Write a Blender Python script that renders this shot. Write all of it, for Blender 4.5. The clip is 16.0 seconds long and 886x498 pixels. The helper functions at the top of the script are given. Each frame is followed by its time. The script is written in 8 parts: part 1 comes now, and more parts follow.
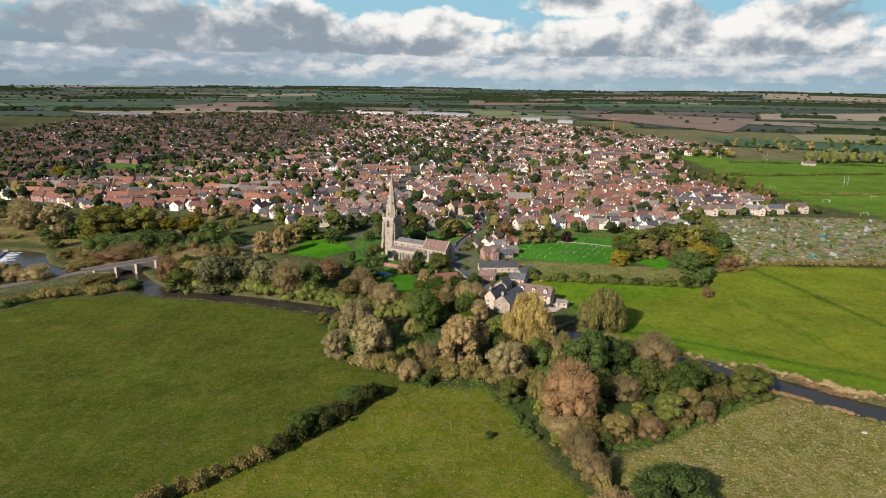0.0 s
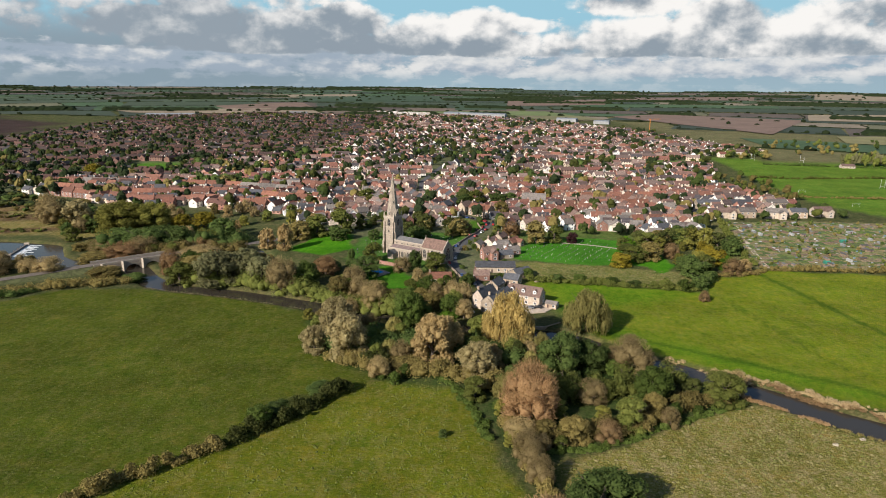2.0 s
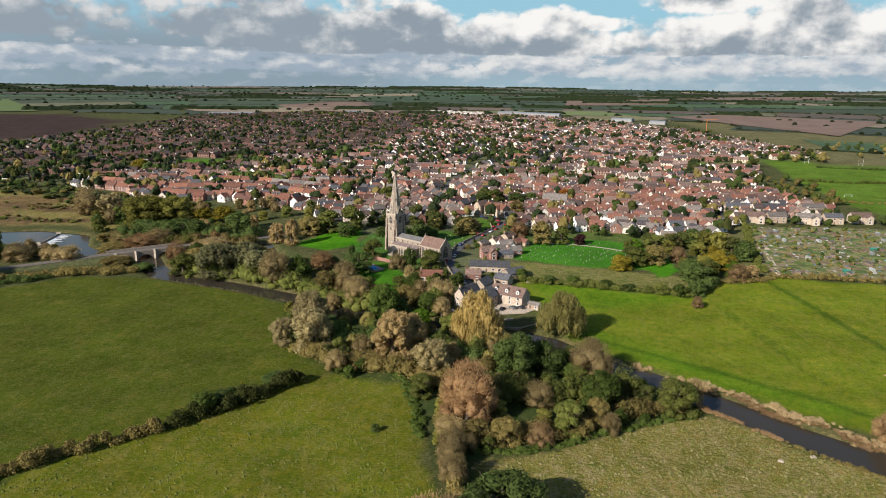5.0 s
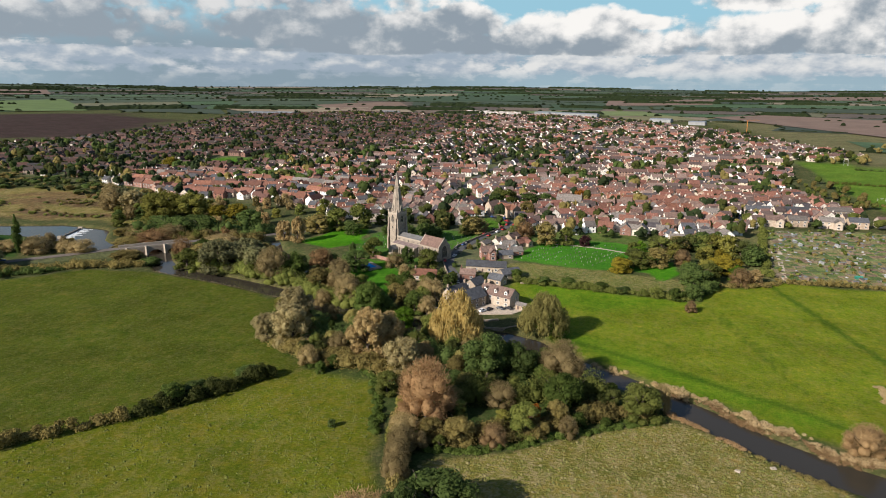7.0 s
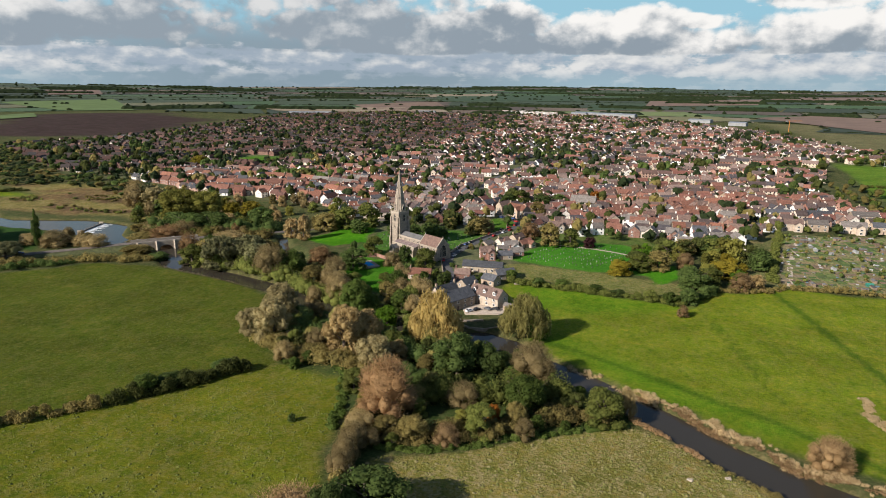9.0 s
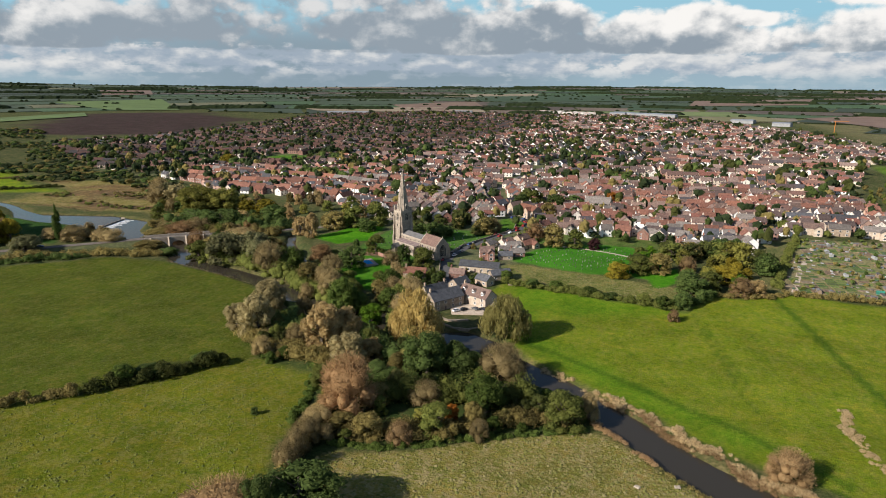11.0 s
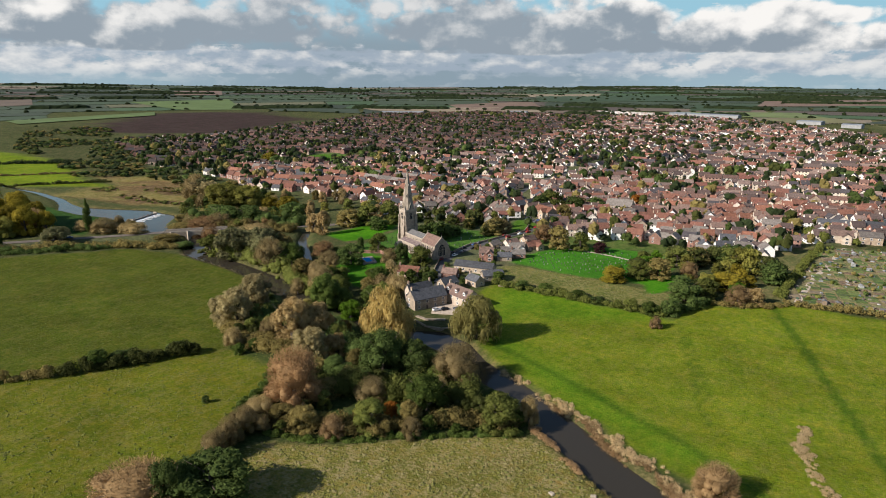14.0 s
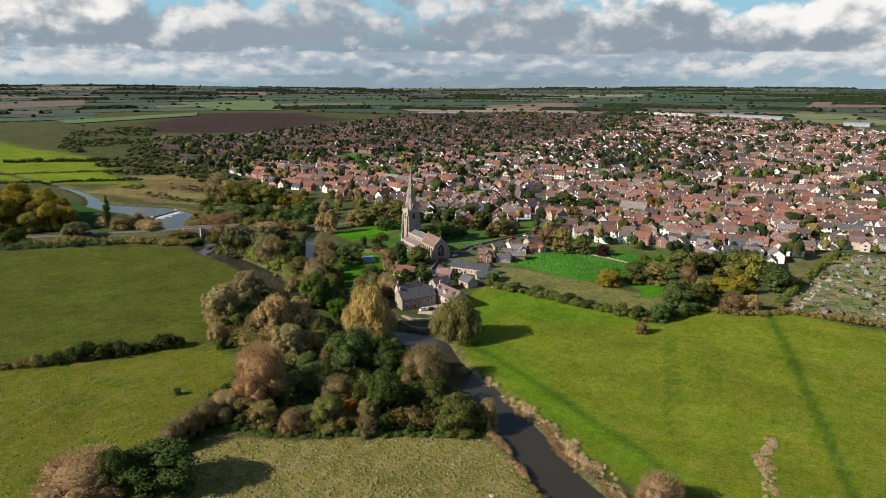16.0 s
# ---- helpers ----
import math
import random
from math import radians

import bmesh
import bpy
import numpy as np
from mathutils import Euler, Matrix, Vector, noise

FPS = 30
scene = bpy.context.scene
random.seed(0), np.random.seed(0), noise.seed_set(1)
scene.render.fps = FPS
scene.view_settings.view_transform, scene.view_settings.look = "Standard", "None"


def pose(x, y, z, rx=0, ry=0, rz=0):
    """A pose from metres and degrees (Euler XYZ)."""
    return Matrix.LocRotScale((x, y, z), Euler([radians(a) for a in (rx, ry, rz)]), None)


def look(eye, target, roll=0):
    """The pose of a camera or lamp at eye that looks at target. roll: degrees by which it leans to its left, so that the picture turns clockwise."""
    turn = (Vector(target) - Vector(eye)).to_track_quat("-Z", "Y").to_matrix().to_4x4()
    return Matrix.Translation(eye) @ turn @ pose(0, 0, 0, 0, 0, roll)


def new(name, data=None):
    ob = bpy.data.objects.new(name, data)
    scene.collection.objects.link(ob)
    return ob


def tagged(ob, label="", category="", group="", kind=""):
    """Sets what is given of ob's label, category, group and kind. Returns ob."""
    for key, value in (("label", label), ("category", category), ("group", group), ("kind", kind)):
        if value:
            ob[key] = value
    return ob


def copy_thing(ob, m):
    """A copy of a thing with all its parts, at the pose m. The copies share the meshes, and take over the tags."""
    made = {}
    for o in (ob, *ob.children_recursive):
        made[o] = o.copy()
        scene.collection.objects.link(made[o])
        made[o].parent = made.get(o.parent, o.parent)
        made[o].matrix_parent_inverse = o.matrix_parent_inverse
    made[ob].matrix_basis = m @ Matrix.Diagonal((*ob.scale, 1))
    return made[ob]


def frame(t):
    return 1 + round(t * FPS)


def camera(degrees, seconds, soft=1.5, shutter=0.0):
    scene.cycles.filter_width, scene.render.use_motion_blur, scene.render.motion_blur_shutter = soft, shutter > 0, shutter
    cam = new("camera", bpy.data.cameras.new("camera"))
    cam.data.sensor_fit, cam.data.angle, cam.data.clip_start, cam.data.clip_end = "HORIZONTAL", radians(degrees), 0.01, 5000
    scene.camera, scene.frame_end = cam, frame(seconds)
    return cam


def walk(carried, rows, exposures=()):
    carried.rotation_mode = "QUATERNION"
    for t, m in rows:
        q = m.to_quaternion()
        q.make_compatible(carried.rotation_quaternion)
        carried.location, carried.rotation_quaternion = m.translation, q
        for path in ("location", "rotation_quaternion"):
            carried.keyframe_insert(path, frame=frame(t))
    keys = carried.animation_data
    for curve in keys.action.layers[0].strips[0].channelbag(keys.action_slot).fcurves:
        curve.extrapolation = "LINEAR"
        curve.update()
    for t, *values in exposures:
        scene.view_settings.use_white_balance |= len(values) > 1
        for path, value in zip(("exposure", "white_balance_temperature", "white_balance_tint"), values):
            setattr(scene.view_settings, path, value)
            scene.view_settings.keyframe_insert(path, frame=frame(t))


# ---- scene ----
cam = camera(68.9, 16.0, soft=1.0)
METRES, EYE, TILT, LEAN, TURN = 222.0, 112.0, -14.2, -0.66, 0.0
ROWS = [
    (0.0, 0.0, 0.0, 0.0, 0.0, 0.0, -0.0),
    (0.5, 0.0315, -0.0002, -0.001, 0.95, 0.01, -0.24),
    (1.0, 0.0631, 0.0002, -0.002, 1.89, 0.03, -0.44),
    (1.5, 0.0943, 0.0009, -0.0023, 2.81, 0.03, -0.68),
    (2.0, 0.1257, 0.0022, -0.0029, 3.77, 0.03, -0.91),
    (2.5, 0.1571, 0.0039, -0.0033, 4.72, 0.03, -1.15),
    (3.0, 0.1882, 0.0061, -0.0034, 5.66, 0.0, -1.37),
    (3.5, 0.2195, 0.009, -0.0037, 6.59, -0.01, -1.59),
    (4.0, 0.2504, 0.0122, -0.0032, 7.53, -0.06, -1.83),
    (6.5, 0.4067, 0.0372, 0.0008, 12.31, -0.27, -2.94),
    (7.0, 0.4373, 0.0438, 0.0019, 13.27, -0.32, -3.16),
    (7.5, 0.4679, 0.0508, 0.0032, 14.21, -0.37, -3.38),
    (8.0, 0.4963, 0.0578, 0.0046, 15.11, -0.44, -3.58),
    (8.5, 0.5266, 0.0658, 0.0062, 16.07, -0.5, -3.81),
    (9.0, 0.5567, 0.0743, 0.0079, 17.02, -0.54, -4.02),
    (11.5, 0.7056, 0.1235, 0.0188, 21.87, -0.93, -5.04),
    (12.0, 0.7346, 0.1346, 0.0211, 22.83, -1.01, -5.24),
    (12.5, 0.7633, 0.1462, 0.0237, 23.79, -1.09, -5.43),
    (13.0, 0.7918, 0.1583, 0.0264, 24.74, -1.19, -5.64),
    (13.5, 0.82, 0.1707, 0.0293, 25.7, -1.28, -5.84),
    (14.0, 0.8479, 0.1836, 0.0323, 26.65, -1.37, -6.05),
    (14.5, 0.8756, 0.1969, 0.0356, 27.62, -1.47, -6.25),
    (15.0, 0.9031, 0.2106, 0.0388, 28.56, -1.55, -6.45),
    (15.5, 0.9305, 0.2248, 0.0422, 29.5, -1.64, -6.64),
    (16.0, 0.9574, 0.2395, 0.0457, 30.46, -1.74, -6.84),
]
walk(cam, [(t, pose(0, 0, EYE, TILT, LEAN, TURN) @ pose(METRES * x, METRES * y, METRES * z, 90 + pitch, roll, yaw)) for t, x, y, z, yaw, pitch, roll in ROWS])


# ---------------------------------------------------------------- world and sun
SUN_FROM = Vector((-0.63, -0.776, 0.0)).normalized()
SUN_EL = radians(29)
scene.view_settings.exposure = 0.5


class Nodes:
    """Short calls for building a node tree."""

    def __init__(self, tree):
        self.t = tree
        tree.nodes.clear()

    def n(self, kind, **kw):
        nd = self.t.nodes.new(kind)
        for k, v in kw.items():
            if k == "operation":
                nd.operation = v
            elif k == "data_type":
                nd.data_type = v
            elif k == "blend_type":
                nd.blend_type = v
        return nd

    def put(self, sock, v):
        if isinstance(v, bpy.types.NodeSocket):
            self.t.links.new(v, sock)
        elif v is not None:
            sock.default_value = v

    def m(self, op, a, b=None, c=None, clamp=False):
        nd = self.n("ShaderNodeMath", operation=op)
        nd.use_clamp = clamp
        for s, v in zip(nd.inputs, (a, b, c)):
            self.put(s, v)
        return nd.outputs[0]

    def xyz(self, x, y, z):
        nd = self.n("ShaderNodeCombineXYZ")
        for s, v in zip(nd.inputs, (x, y, z)):
            self.put(s, v)
        return nd.outputs[0]

    def split(self, v):
        nd = self.n("ShaderNodeSeparateXYZ")
        self.put(nd.inputs[0], v)
        return nd.outputs

    def vm(self, op, a, b):
        nd = self.n("ShaderNodeVectorMath", operation=op)
        self.put(nd.inputs[0], a)
        self.put(nd.inputs[1], b)
        return nd.outputs[0]

    def noise(self, vec, scale=1.0, detail=4.0, rough=0.55):
        nd = self.n("ShaderNodeTexNoise")
        self.put(nd.inputs["Vector"], vec)
        nd.inputs["Scale"].default_value = scale
        nd.inputs["Detail"].default_value = detail
        nd.inputs["Roughness"].default_value = rough
        return nd.outputs["Fac"]

    def voronoi(self, vec, scale=1.0, out="Distance"):
        nd = self.n("ShaderNodeTexVoronoi")
        self.put(nd.inputs["Vector"], vec)
        nd.inputs["Scale"].default_value = scale
        return nd.outputs[out]

    def step(self, v, lo, hi, a=0.0, b=1.0):
        nd = self.n("ShaderNodeMapRange")
        nd.interpolation_type = "SMOOTHSTEP"
        for s, q in zip(nd.inputs, (v, lo, hi, a, b)):
            self.put(s, q)
        return nd.outputs[0]

    def mix(self, f, a, b, blend="MIX"):
        nd = self.n("ShaderNodeMix", data_type="RGBA", blend_type=blend)
        self.put(nd.inputs[0], f)
        for s, v in ((nd.inputs[6], a), (nd.inputs[7], b)):
            self.put(s, (*v, 1.0) if isinstance(v, tuple) and len(v) == 3 else v)
        return nd.outputs[2]


HEAPS = [(0.178, 0.0608, 0.097, 0.036), (0.225, 0.07, 0.055, 0.0308), (0.325, 0.0723, 0.112, 0.0463), (0.426, 0.0707, 0.083, 0.0475), (0.524, 0.0712, 0.106, 0.0492), (-0.054, 0.0622, 0.124, 0.0348), (-0.079, 0.0744, 0.066, 0.0314), (-0.013, 0.0864, 0.058, 0.0234), (0.054, 0.087, 0.05, 0.0109), (-0.208, 0.0869, 0.063, 0.0259), (-0.186, 0.0566, 0.089, 0.0203), (-0.383, 0.0745, 0.121, 0.0364), (-0.484, 0.0768, 0.091, 0.0278), (-0.295, 0.0705, 0.084, 0.0332), (-0.349, 0.0462, 0.066, 0.012), (0.199, 0.1128, 0.087, 0.018), (-0.904, 0.073, 0.166, 0.0353), (-1.046, 0.0791, 0.14, 0.0425), (-0.728, 0.0755, 0.096, 0.0263), (-1.081, 0.0947, 0.182, 0.0333)]


def build_world():
    w = bpy.data.worlds.new("world")
    scene.world = w
    w.use_nodes = True
    g = Nodes(w.node_tree)
    sky = g.n("ShaderNodeTexSky")
    sky.sky_type = "NISHITA"
    sky.sun_disc = False
    sky.sun_elevation = SUN_EL
    sky.sun_rotation = math.atan2(SUN_FROM.x, SUN_FROM.y)
    sky.dust_density = 0.6
    blue = g.mix(1.0, sky.outputs[0], (0.066, 0.076, 0.084), "MULTIPLY")
    d = g.n("ShaderNodeTexCoord").outputs["Generated"]
    x, y, z = g.split(d)
    az = g.m("ARCTAN2", x, y)
    el = g.m("ARCSINE", z)
    # the near rank: heaps with flat bases, each as (bearing, height, half width, half height)
    wob = g.noise(g.xyz(g.m("MULTIPLY", az, 3.0), 0.0, 7.0), 1.0, 3.0)
    base = g.m("MULTIPLY_ADD", wob, 0.012, 0.034)
    lift = g.m("SUBTRACT", el, base)
    p1 = g.xyz(g.m("MULTIPLY", az, 11.0), g.m("MULTIPLY", el, 15.0), 3.4)
    n1 = g.noise(p1, 1.0, 11.0, 0.58)
    n1b = g.noise(g.vm("ADD", p1, (-0.14, 0.30, 0.0)), 1.0, 6.0, 0.52)
    puff = g.voronoi(g.vm("ADD", p1, g.xyz(g.m("MULTIPLY", n1, 0.8), g.m("MULTIPLY", n1, 0.8), 0.0)), 3.2)
    heap_f = None
    for a, e, w, h in HEAPS:
        u = g.m("DIVIDE", g.m("SUBTRACT", az, a), w)
        v = g.m("DIVIDE", g.m("SUBTRACT", el, e), h)
        q = g.m("SUBTRACT", 1.0, g.m("ADD", g.m("MULTIPLY", u, u), g.m("MULTIPLY", v, v)))
        heap_f = q if heap_f is None else g.m("SMOOTH_MAX", heap_f, q, 0.25)
    open_sky = g.m("MAXIMUM", g.m("MAXIMUM", g.step(az, 0.62, 0.85), g.step(az, -1.15, -1.4)), g.step(el, 0.13, 0.20))
    loose = g.m("MULTIPLY_ADD", open_sky, 0.9, -1.1)
    heap_f = g.m("MAXIMUM", g.m("MAXIMUM", heap_f, g.step(az, -0.40, -0.02, 0.12, -0.70)), loose)
    den = g.m("ADD", g.m("MULTIPLY", heap_f, 0.62), g.m("MULTIPLY", g.m("SUBTRACT", g.m("MULTIPLY_ADD", puff, -0.16, n1), 0.40), 2.5))
    den = g.m("ADD", den, g.step(lift, -0.006, 0.006, -1.6, 0.0))
    a1 = g.step(den, -0.10, 0.32)
    side = g.m("MULTIPLY", g.step(az, -0.10, -0.32), g.step(az, -1.0, -0.62))
    lit = g.m("ADD", g.m("MULTIPLY", g.m("SUBTRACT", n1, n1b), 4.4), g.step(lift, 0.0, 0.055, 0.22, 0.74))
    lit = g.m("SUBTRACT", lit, g.m("ADD", g.step(den, 0.25, 1.1, 0.0, 0.20), g.m("ADD", g.step(az, 0.02, -0.34, 0.0, 0.40), g.step(az, -0.75, -0.95, 0.0, 0.04))))
    lit = g.m("MULTIPLY_ADD", puff, -0.30, g.m("ADD", lit, 0.12))
    thick = g.step(lit, -0.15, 0.95)
    c1 = g.mix(thick, (0.200, 0.240, 0.280), (0.67, 0.655, 0.635))
    c1 = g.mix(g.m("MULTIPLY", g.m("MULTIPLY", g.step(az, -0.22, -0.40), g.step(az, -1.05, -0.75)), 0.36), c1, (0.225, 0.265, 0.305))
    # a lower rank of small clouds far off, in long rows
    p2 = g.xyz(g.m("MULTIPLY", az, 23.0), g.m("MULTIPLY", el, 46.0), 5.1)
    band = g.noise(g.xyz(g.m("MULTIPLY", az, 2.5), g.m("MULTIPLY", el, 110.0), 9.0), 1.0, 3.0)
    n2 = g.noise(p2, 1.0, 9.0, 0.60)
    n2b = g.noise(g.vm("ADD", p2, (-0.15, 0.45, 0.0)), 1.0, 5.0, 0.5)
    d2 = g.m("ADD", g.m("ADD", n2, g.m("MULTIPLY_ADD", band, 0.45, -0.22)), g.m("ADD", g.step(el, 0.006, 0.022, -0.06, 0.10), g.step(el, 0.042, 0.060, 0.0, -0.30)))
    a2 = g.m("MULTIPLY", g.step(d2, 0.42, 0.56), g.step(el, 0.002, 0.024, 0.20, 0.92))
    c2 = g.mix(g.step(g.m("ADD", g.m("MULTIPLY", g.m("SUBTRACT", n2, n2b), 2.0), g.m("SUBTRACT", 0.50, g.m("MULTIPLY", side, 0.36))), 0.0, 0.95), (0.250, 0.300, 0.360), (0.57, 0.565, 0.555))
    low = g.mix(g.step(el, 0.0, 0.030), (0.235, 0.325, 0.380), (0.225, 0.305, 0.370))
    low = g.mix(g.step(el, 0.040, 0.095), low, (0.225, 0.405, 0.500))
    low = g.mix(g.m("MULTIPLY", side, g.step(el, 0.10, 0.05)), low, (0.185, 0.245, 0.290))
    col = g.mix(g.step(el, 0.12, 0.30), low, blue)
    col = g.mix(a2, col, c2)
    col = g.mix(a1, col, c1)
    # higher up the cover thins
    col = g.mix(g.step(el, 0.14, 0.4, 0.0, 0.86), col, blue)
    bg = g.n("ShaderNodeBackground")
    g.put(bg.inputs[0], col)
    bg.inputs[1].default_value = 1.0
    out = g.n("ShaderNodeOutputWorld")
    g.t.links.new(bg.outputs[0], out.inputs[0])


build_world()
sun_data = bpy.data.lights.new("sun", "SUN")
sun_data.energy, sun_data.angle, sun_data.color = 5.5, radians(0.6), (1.0, 0.928, 0.86)
sun = new("sun", sun_data)
sun.matrix_world = look(SUN_FROM * 500 * math.cos(SUN_EL) + Vector((0, 0, 500 * math.sin(SUN_EL))), (0, 0, 0))


# ---------------------------------------------------------------- materials
MATS = {}


def material(name, build):
    """A node material made once; build(g, bsdf) wires it."""
    if name not in MATS:
        m = bpy.data.materials.new(name)
        m.use_nodes = True
        g = Nodes(m.node_tree)
        b = g.n("ShaderNodeBsdfPrincipled")
        o = g.n("ShaderNodeOutputMaterial")
        b.inputs["Specular IOR Level"].default_value = 0.3
        b.inputs["Roughness"].default_value = 0.85
        s = build(g, b)
        g.t.links.new(s if s else b.outputs[0], o.inputs[0])
        MATS[name] = m
    return MATS[name]


def obco(g):
    return g.n("ShaderNodeTexCoord").outputs["Object"]


def worldco(g):
    return g.n("ShaderNodeNewGeometry").outputs["Position"]


def bump(g, b, h, strength, dist=0.1):
    nd = g.n("ShaderNodeBump")
    nd.inputs["Strength"].default_value = strength
    nd.inputs["Distance"].default_value = dist
    g.put(nd.inputs["Height"], h)
    g.t.links.new(nd.outputs[0], b.inputs["Normal"])


def vary(g, col, f, lo, hi):
    """col times a grey between lo and hi by f."""
    v = g.step(f, 0.25, 0.75, lo, hi)
    return g.mix(1.0, col, g.xyz(v, v, v), "MULTIPLY")


def plain(name, col, rough=0.8, scale=0.6, amount=0.25, metal=0.0, piece=0.0):
    """Paint, stone, tar and the like: two scales of variation and, if piece, a shade of its own for each object."""

    def build(g, b):
        p = worldco(g)
        c = vary(g, (*col, 1.0), g.noise(p, scale, 4), 1 - amount, 1 + amount)
        c = vary(g, c, g.noise(p, scale * 9, 3), 1 - amount * 0.7, 1 + amount * 0.7)
        if piece:
            c = vary(g, c, g.n("ShaderNodeObjectInfo").outputs["Random"], 1 - piece, 1 + piece)
        g.put(b.inputs["Base Color"], c)
        b.inputs["Roughness"].default_value = rough
        b.inputs["Metallic"].default_value = metal
        bump(g, b, g.noise(p, scale * 12, 3), 0.3, 0.05)

    return material(name, build)


def isle(name, cols, rough=0.85, scale=0.8, amount=0.3):
    """One colour for each loose piece of a joined mesh, out of a ramp."""

    def build(g, b):
        r = g.n("ShaderNodeNewGeometry").outputs["Random Per Island"]
        ramp = g.n("ShaderNodeValToRGB")
        ramp.color_ramp.interpolation = "CONSTANT"
        el = ramp.color_ramp.elements
        while len(el) < len(cols):
            el.new(0.5)
        for i, c in enumerate(cols):
            el[i].position = i / len(cols)
            el[i].color = (*c, 1.0)
        g.put(ramp.inputs[0], r)
        p = worldco(g)
        c = vary(g, ramp.outputs[0], g.noise(p, scale, 4), 1 - amount, 1 + amount)
        c = vary(g, c, g.noise(p, scale * 8, 3), 1 - amount * 0.6, 1 + amount * 0.6)
        g.put(b.inputs["Base Color"], c)
        b.inputs["Roughness"].default_value = rough

    return material(name, build)


def leafage(name, a, c):
    """Leaves between two colours, each clump a little different, with light through them."""

    def build(g, b):
        geo = g.n("ShaderNodeNewGeometry")
        r = geo.outputs["Random Per Island"]
        big = g.noise(geo.outputs["Position"], 0.22, 3)
        small = g.noise(geo.outputs["Position"], 0.8, 3)
        f = g.m("ADD", g.m("MULTIPLY", r, 0.22), g.m("ADD", g.m("MULTIPLY", g.step(big, 0.3, 0.7), 0.48), g.m("MULTIPLY", g.step(small, 0.3, 0.7), 0.30)))
        col = g.mix(f, a, c)
        col = vary(g, col, g.n("ShaderNodeObjectInfo").outputs["Random"], 0.75, 1.25)
        g.put(b.inputs["Base Color"], col)
        b.inputs["Roughness"].default_value = 0.75
        b.inputs["Specular IOR Level"].default_value = 0.05
        tr = g.n("ShaderNodeBsdfTranslucent")
        g.put(tr.inputs[0], col)
        mx = g.n("ShaderNodeMixShader")
        mx.inputs[0].default_value = 0.42
        g.t.links.new(b.outputs[0], mx.inputs[1])
        g.t.links.new(tr.outputs[0], mx.inputs[2])
        return mx.outputs[0]

    return material(name, build)


def ground_material():
    def build(g, b):
        p = worldco(g)
        at = g.n("ShaderNodeAttribute")
        at.attribute_name = "zone"
        rough = g.split(at.outputs["Color"])
        ruf = at.outputs["Alpha"]
        # streaks of mowing and grazing, patches, tufts
        patch = g.noise(p, 0.035, 5, 0.6)
        mid = g.noise(g.vm("MULTIPLY", p, (1.0, 0.55, 1.0)), 0.22, 5, 0.65)
        tuft = g.noise(p, 1.1, 4, 0.7)
        fine = g.noise(p, 3.5, 3, 0.7)
        c = vary(g, at.outputs["Color"], patch, 0.80, 1.20)
        c = g.mix(g.m("MULTIPLY", g.step(mid, 0.42, 0.72), 0.8), c, (1.22, 1.06, 1.2), "MULTIPLY")
        worn = g.noise(g.vm("MULTIPLY", p, (0.7, 1.4, 1.0)), 0.075, 6, 0.68)
        c = g.mix(g.m("MULTIPLY", g.step(worn, 0.50, 0.66), 0.8), c, (1.34, 1.12, 1.30), "MULTIPLY")
        c = g.mix(g.m("MULTIPLY", g.step(worn, 0.46, 0.34), 0.8), c, (0.74, 0.88, 0.80), "MULTIPLY")
        mot = g.noise(g.vm("MULTIPLY", p, (1.0, 0.8, 1.0)), 0.40, 5, 0.62)
        c = g.mix(g.m("MULTIPLY", g.step(mot, 0.50, 0.66), 0.8), c, (1.36, 1.14, 1.30), "MULTIPLY")
        c = g.mix(g.m("MULTIPLY", g.step(mot, 0.48, 0.34), 0.8), c, (0.68, 0.84, 0.75), "MULTIPLY")
        c = vary(g, c, tuft, 0.74, 1.26)
        c = vary(g, c, fine, 0.82, 1.18)
        clump = g.noise(g.vm("MULTIPLY", p, (1.0, 1.6, 1.0)), 0.55, 5, 0.75)
        dry = g.m("MULTIPLY", ruf, g.step(g.m("ADD", g.m("MULTIPLY", clump, 0.8), g.m("MULTIPLY", mid, 0.5)), 0.60, 0.78))
        c = g.mix(dry, c, (0.250, 0.200, 0.092))
        g.put(b.inputs["Base Color"], c)
        b.inputs["Roughness"].default_value = 0.95
        b.inputs["Specular IOR Level"].default_value = 0.03
        bump(g, b, g.m("ADD", g.m("MULTIPLY_ADD", g.m("MULTIPLY", clump, ruf), 2.2, tuft), g.m("MULTIPLY", fine, 0.5)), 0.55, 0.7)

    return material("grassland", build)


def water_material(name, col, rough=0.07, spec=0.5):
    def build(g, b):
        p = worldco(g)
        b.inputs["Base Color"].default_value = (*col, 1.0)
        b.inputs["Roughness"].default_value = rough
        b.inputs["Specular IOR Level"].default_value = spec
        bump(g, b, g.noise(g.vm("MULTIPLY", p, (1.0, 2.0, 1.0)), 0.9, 4), 0.05, 0.1)

    return material(name, build)


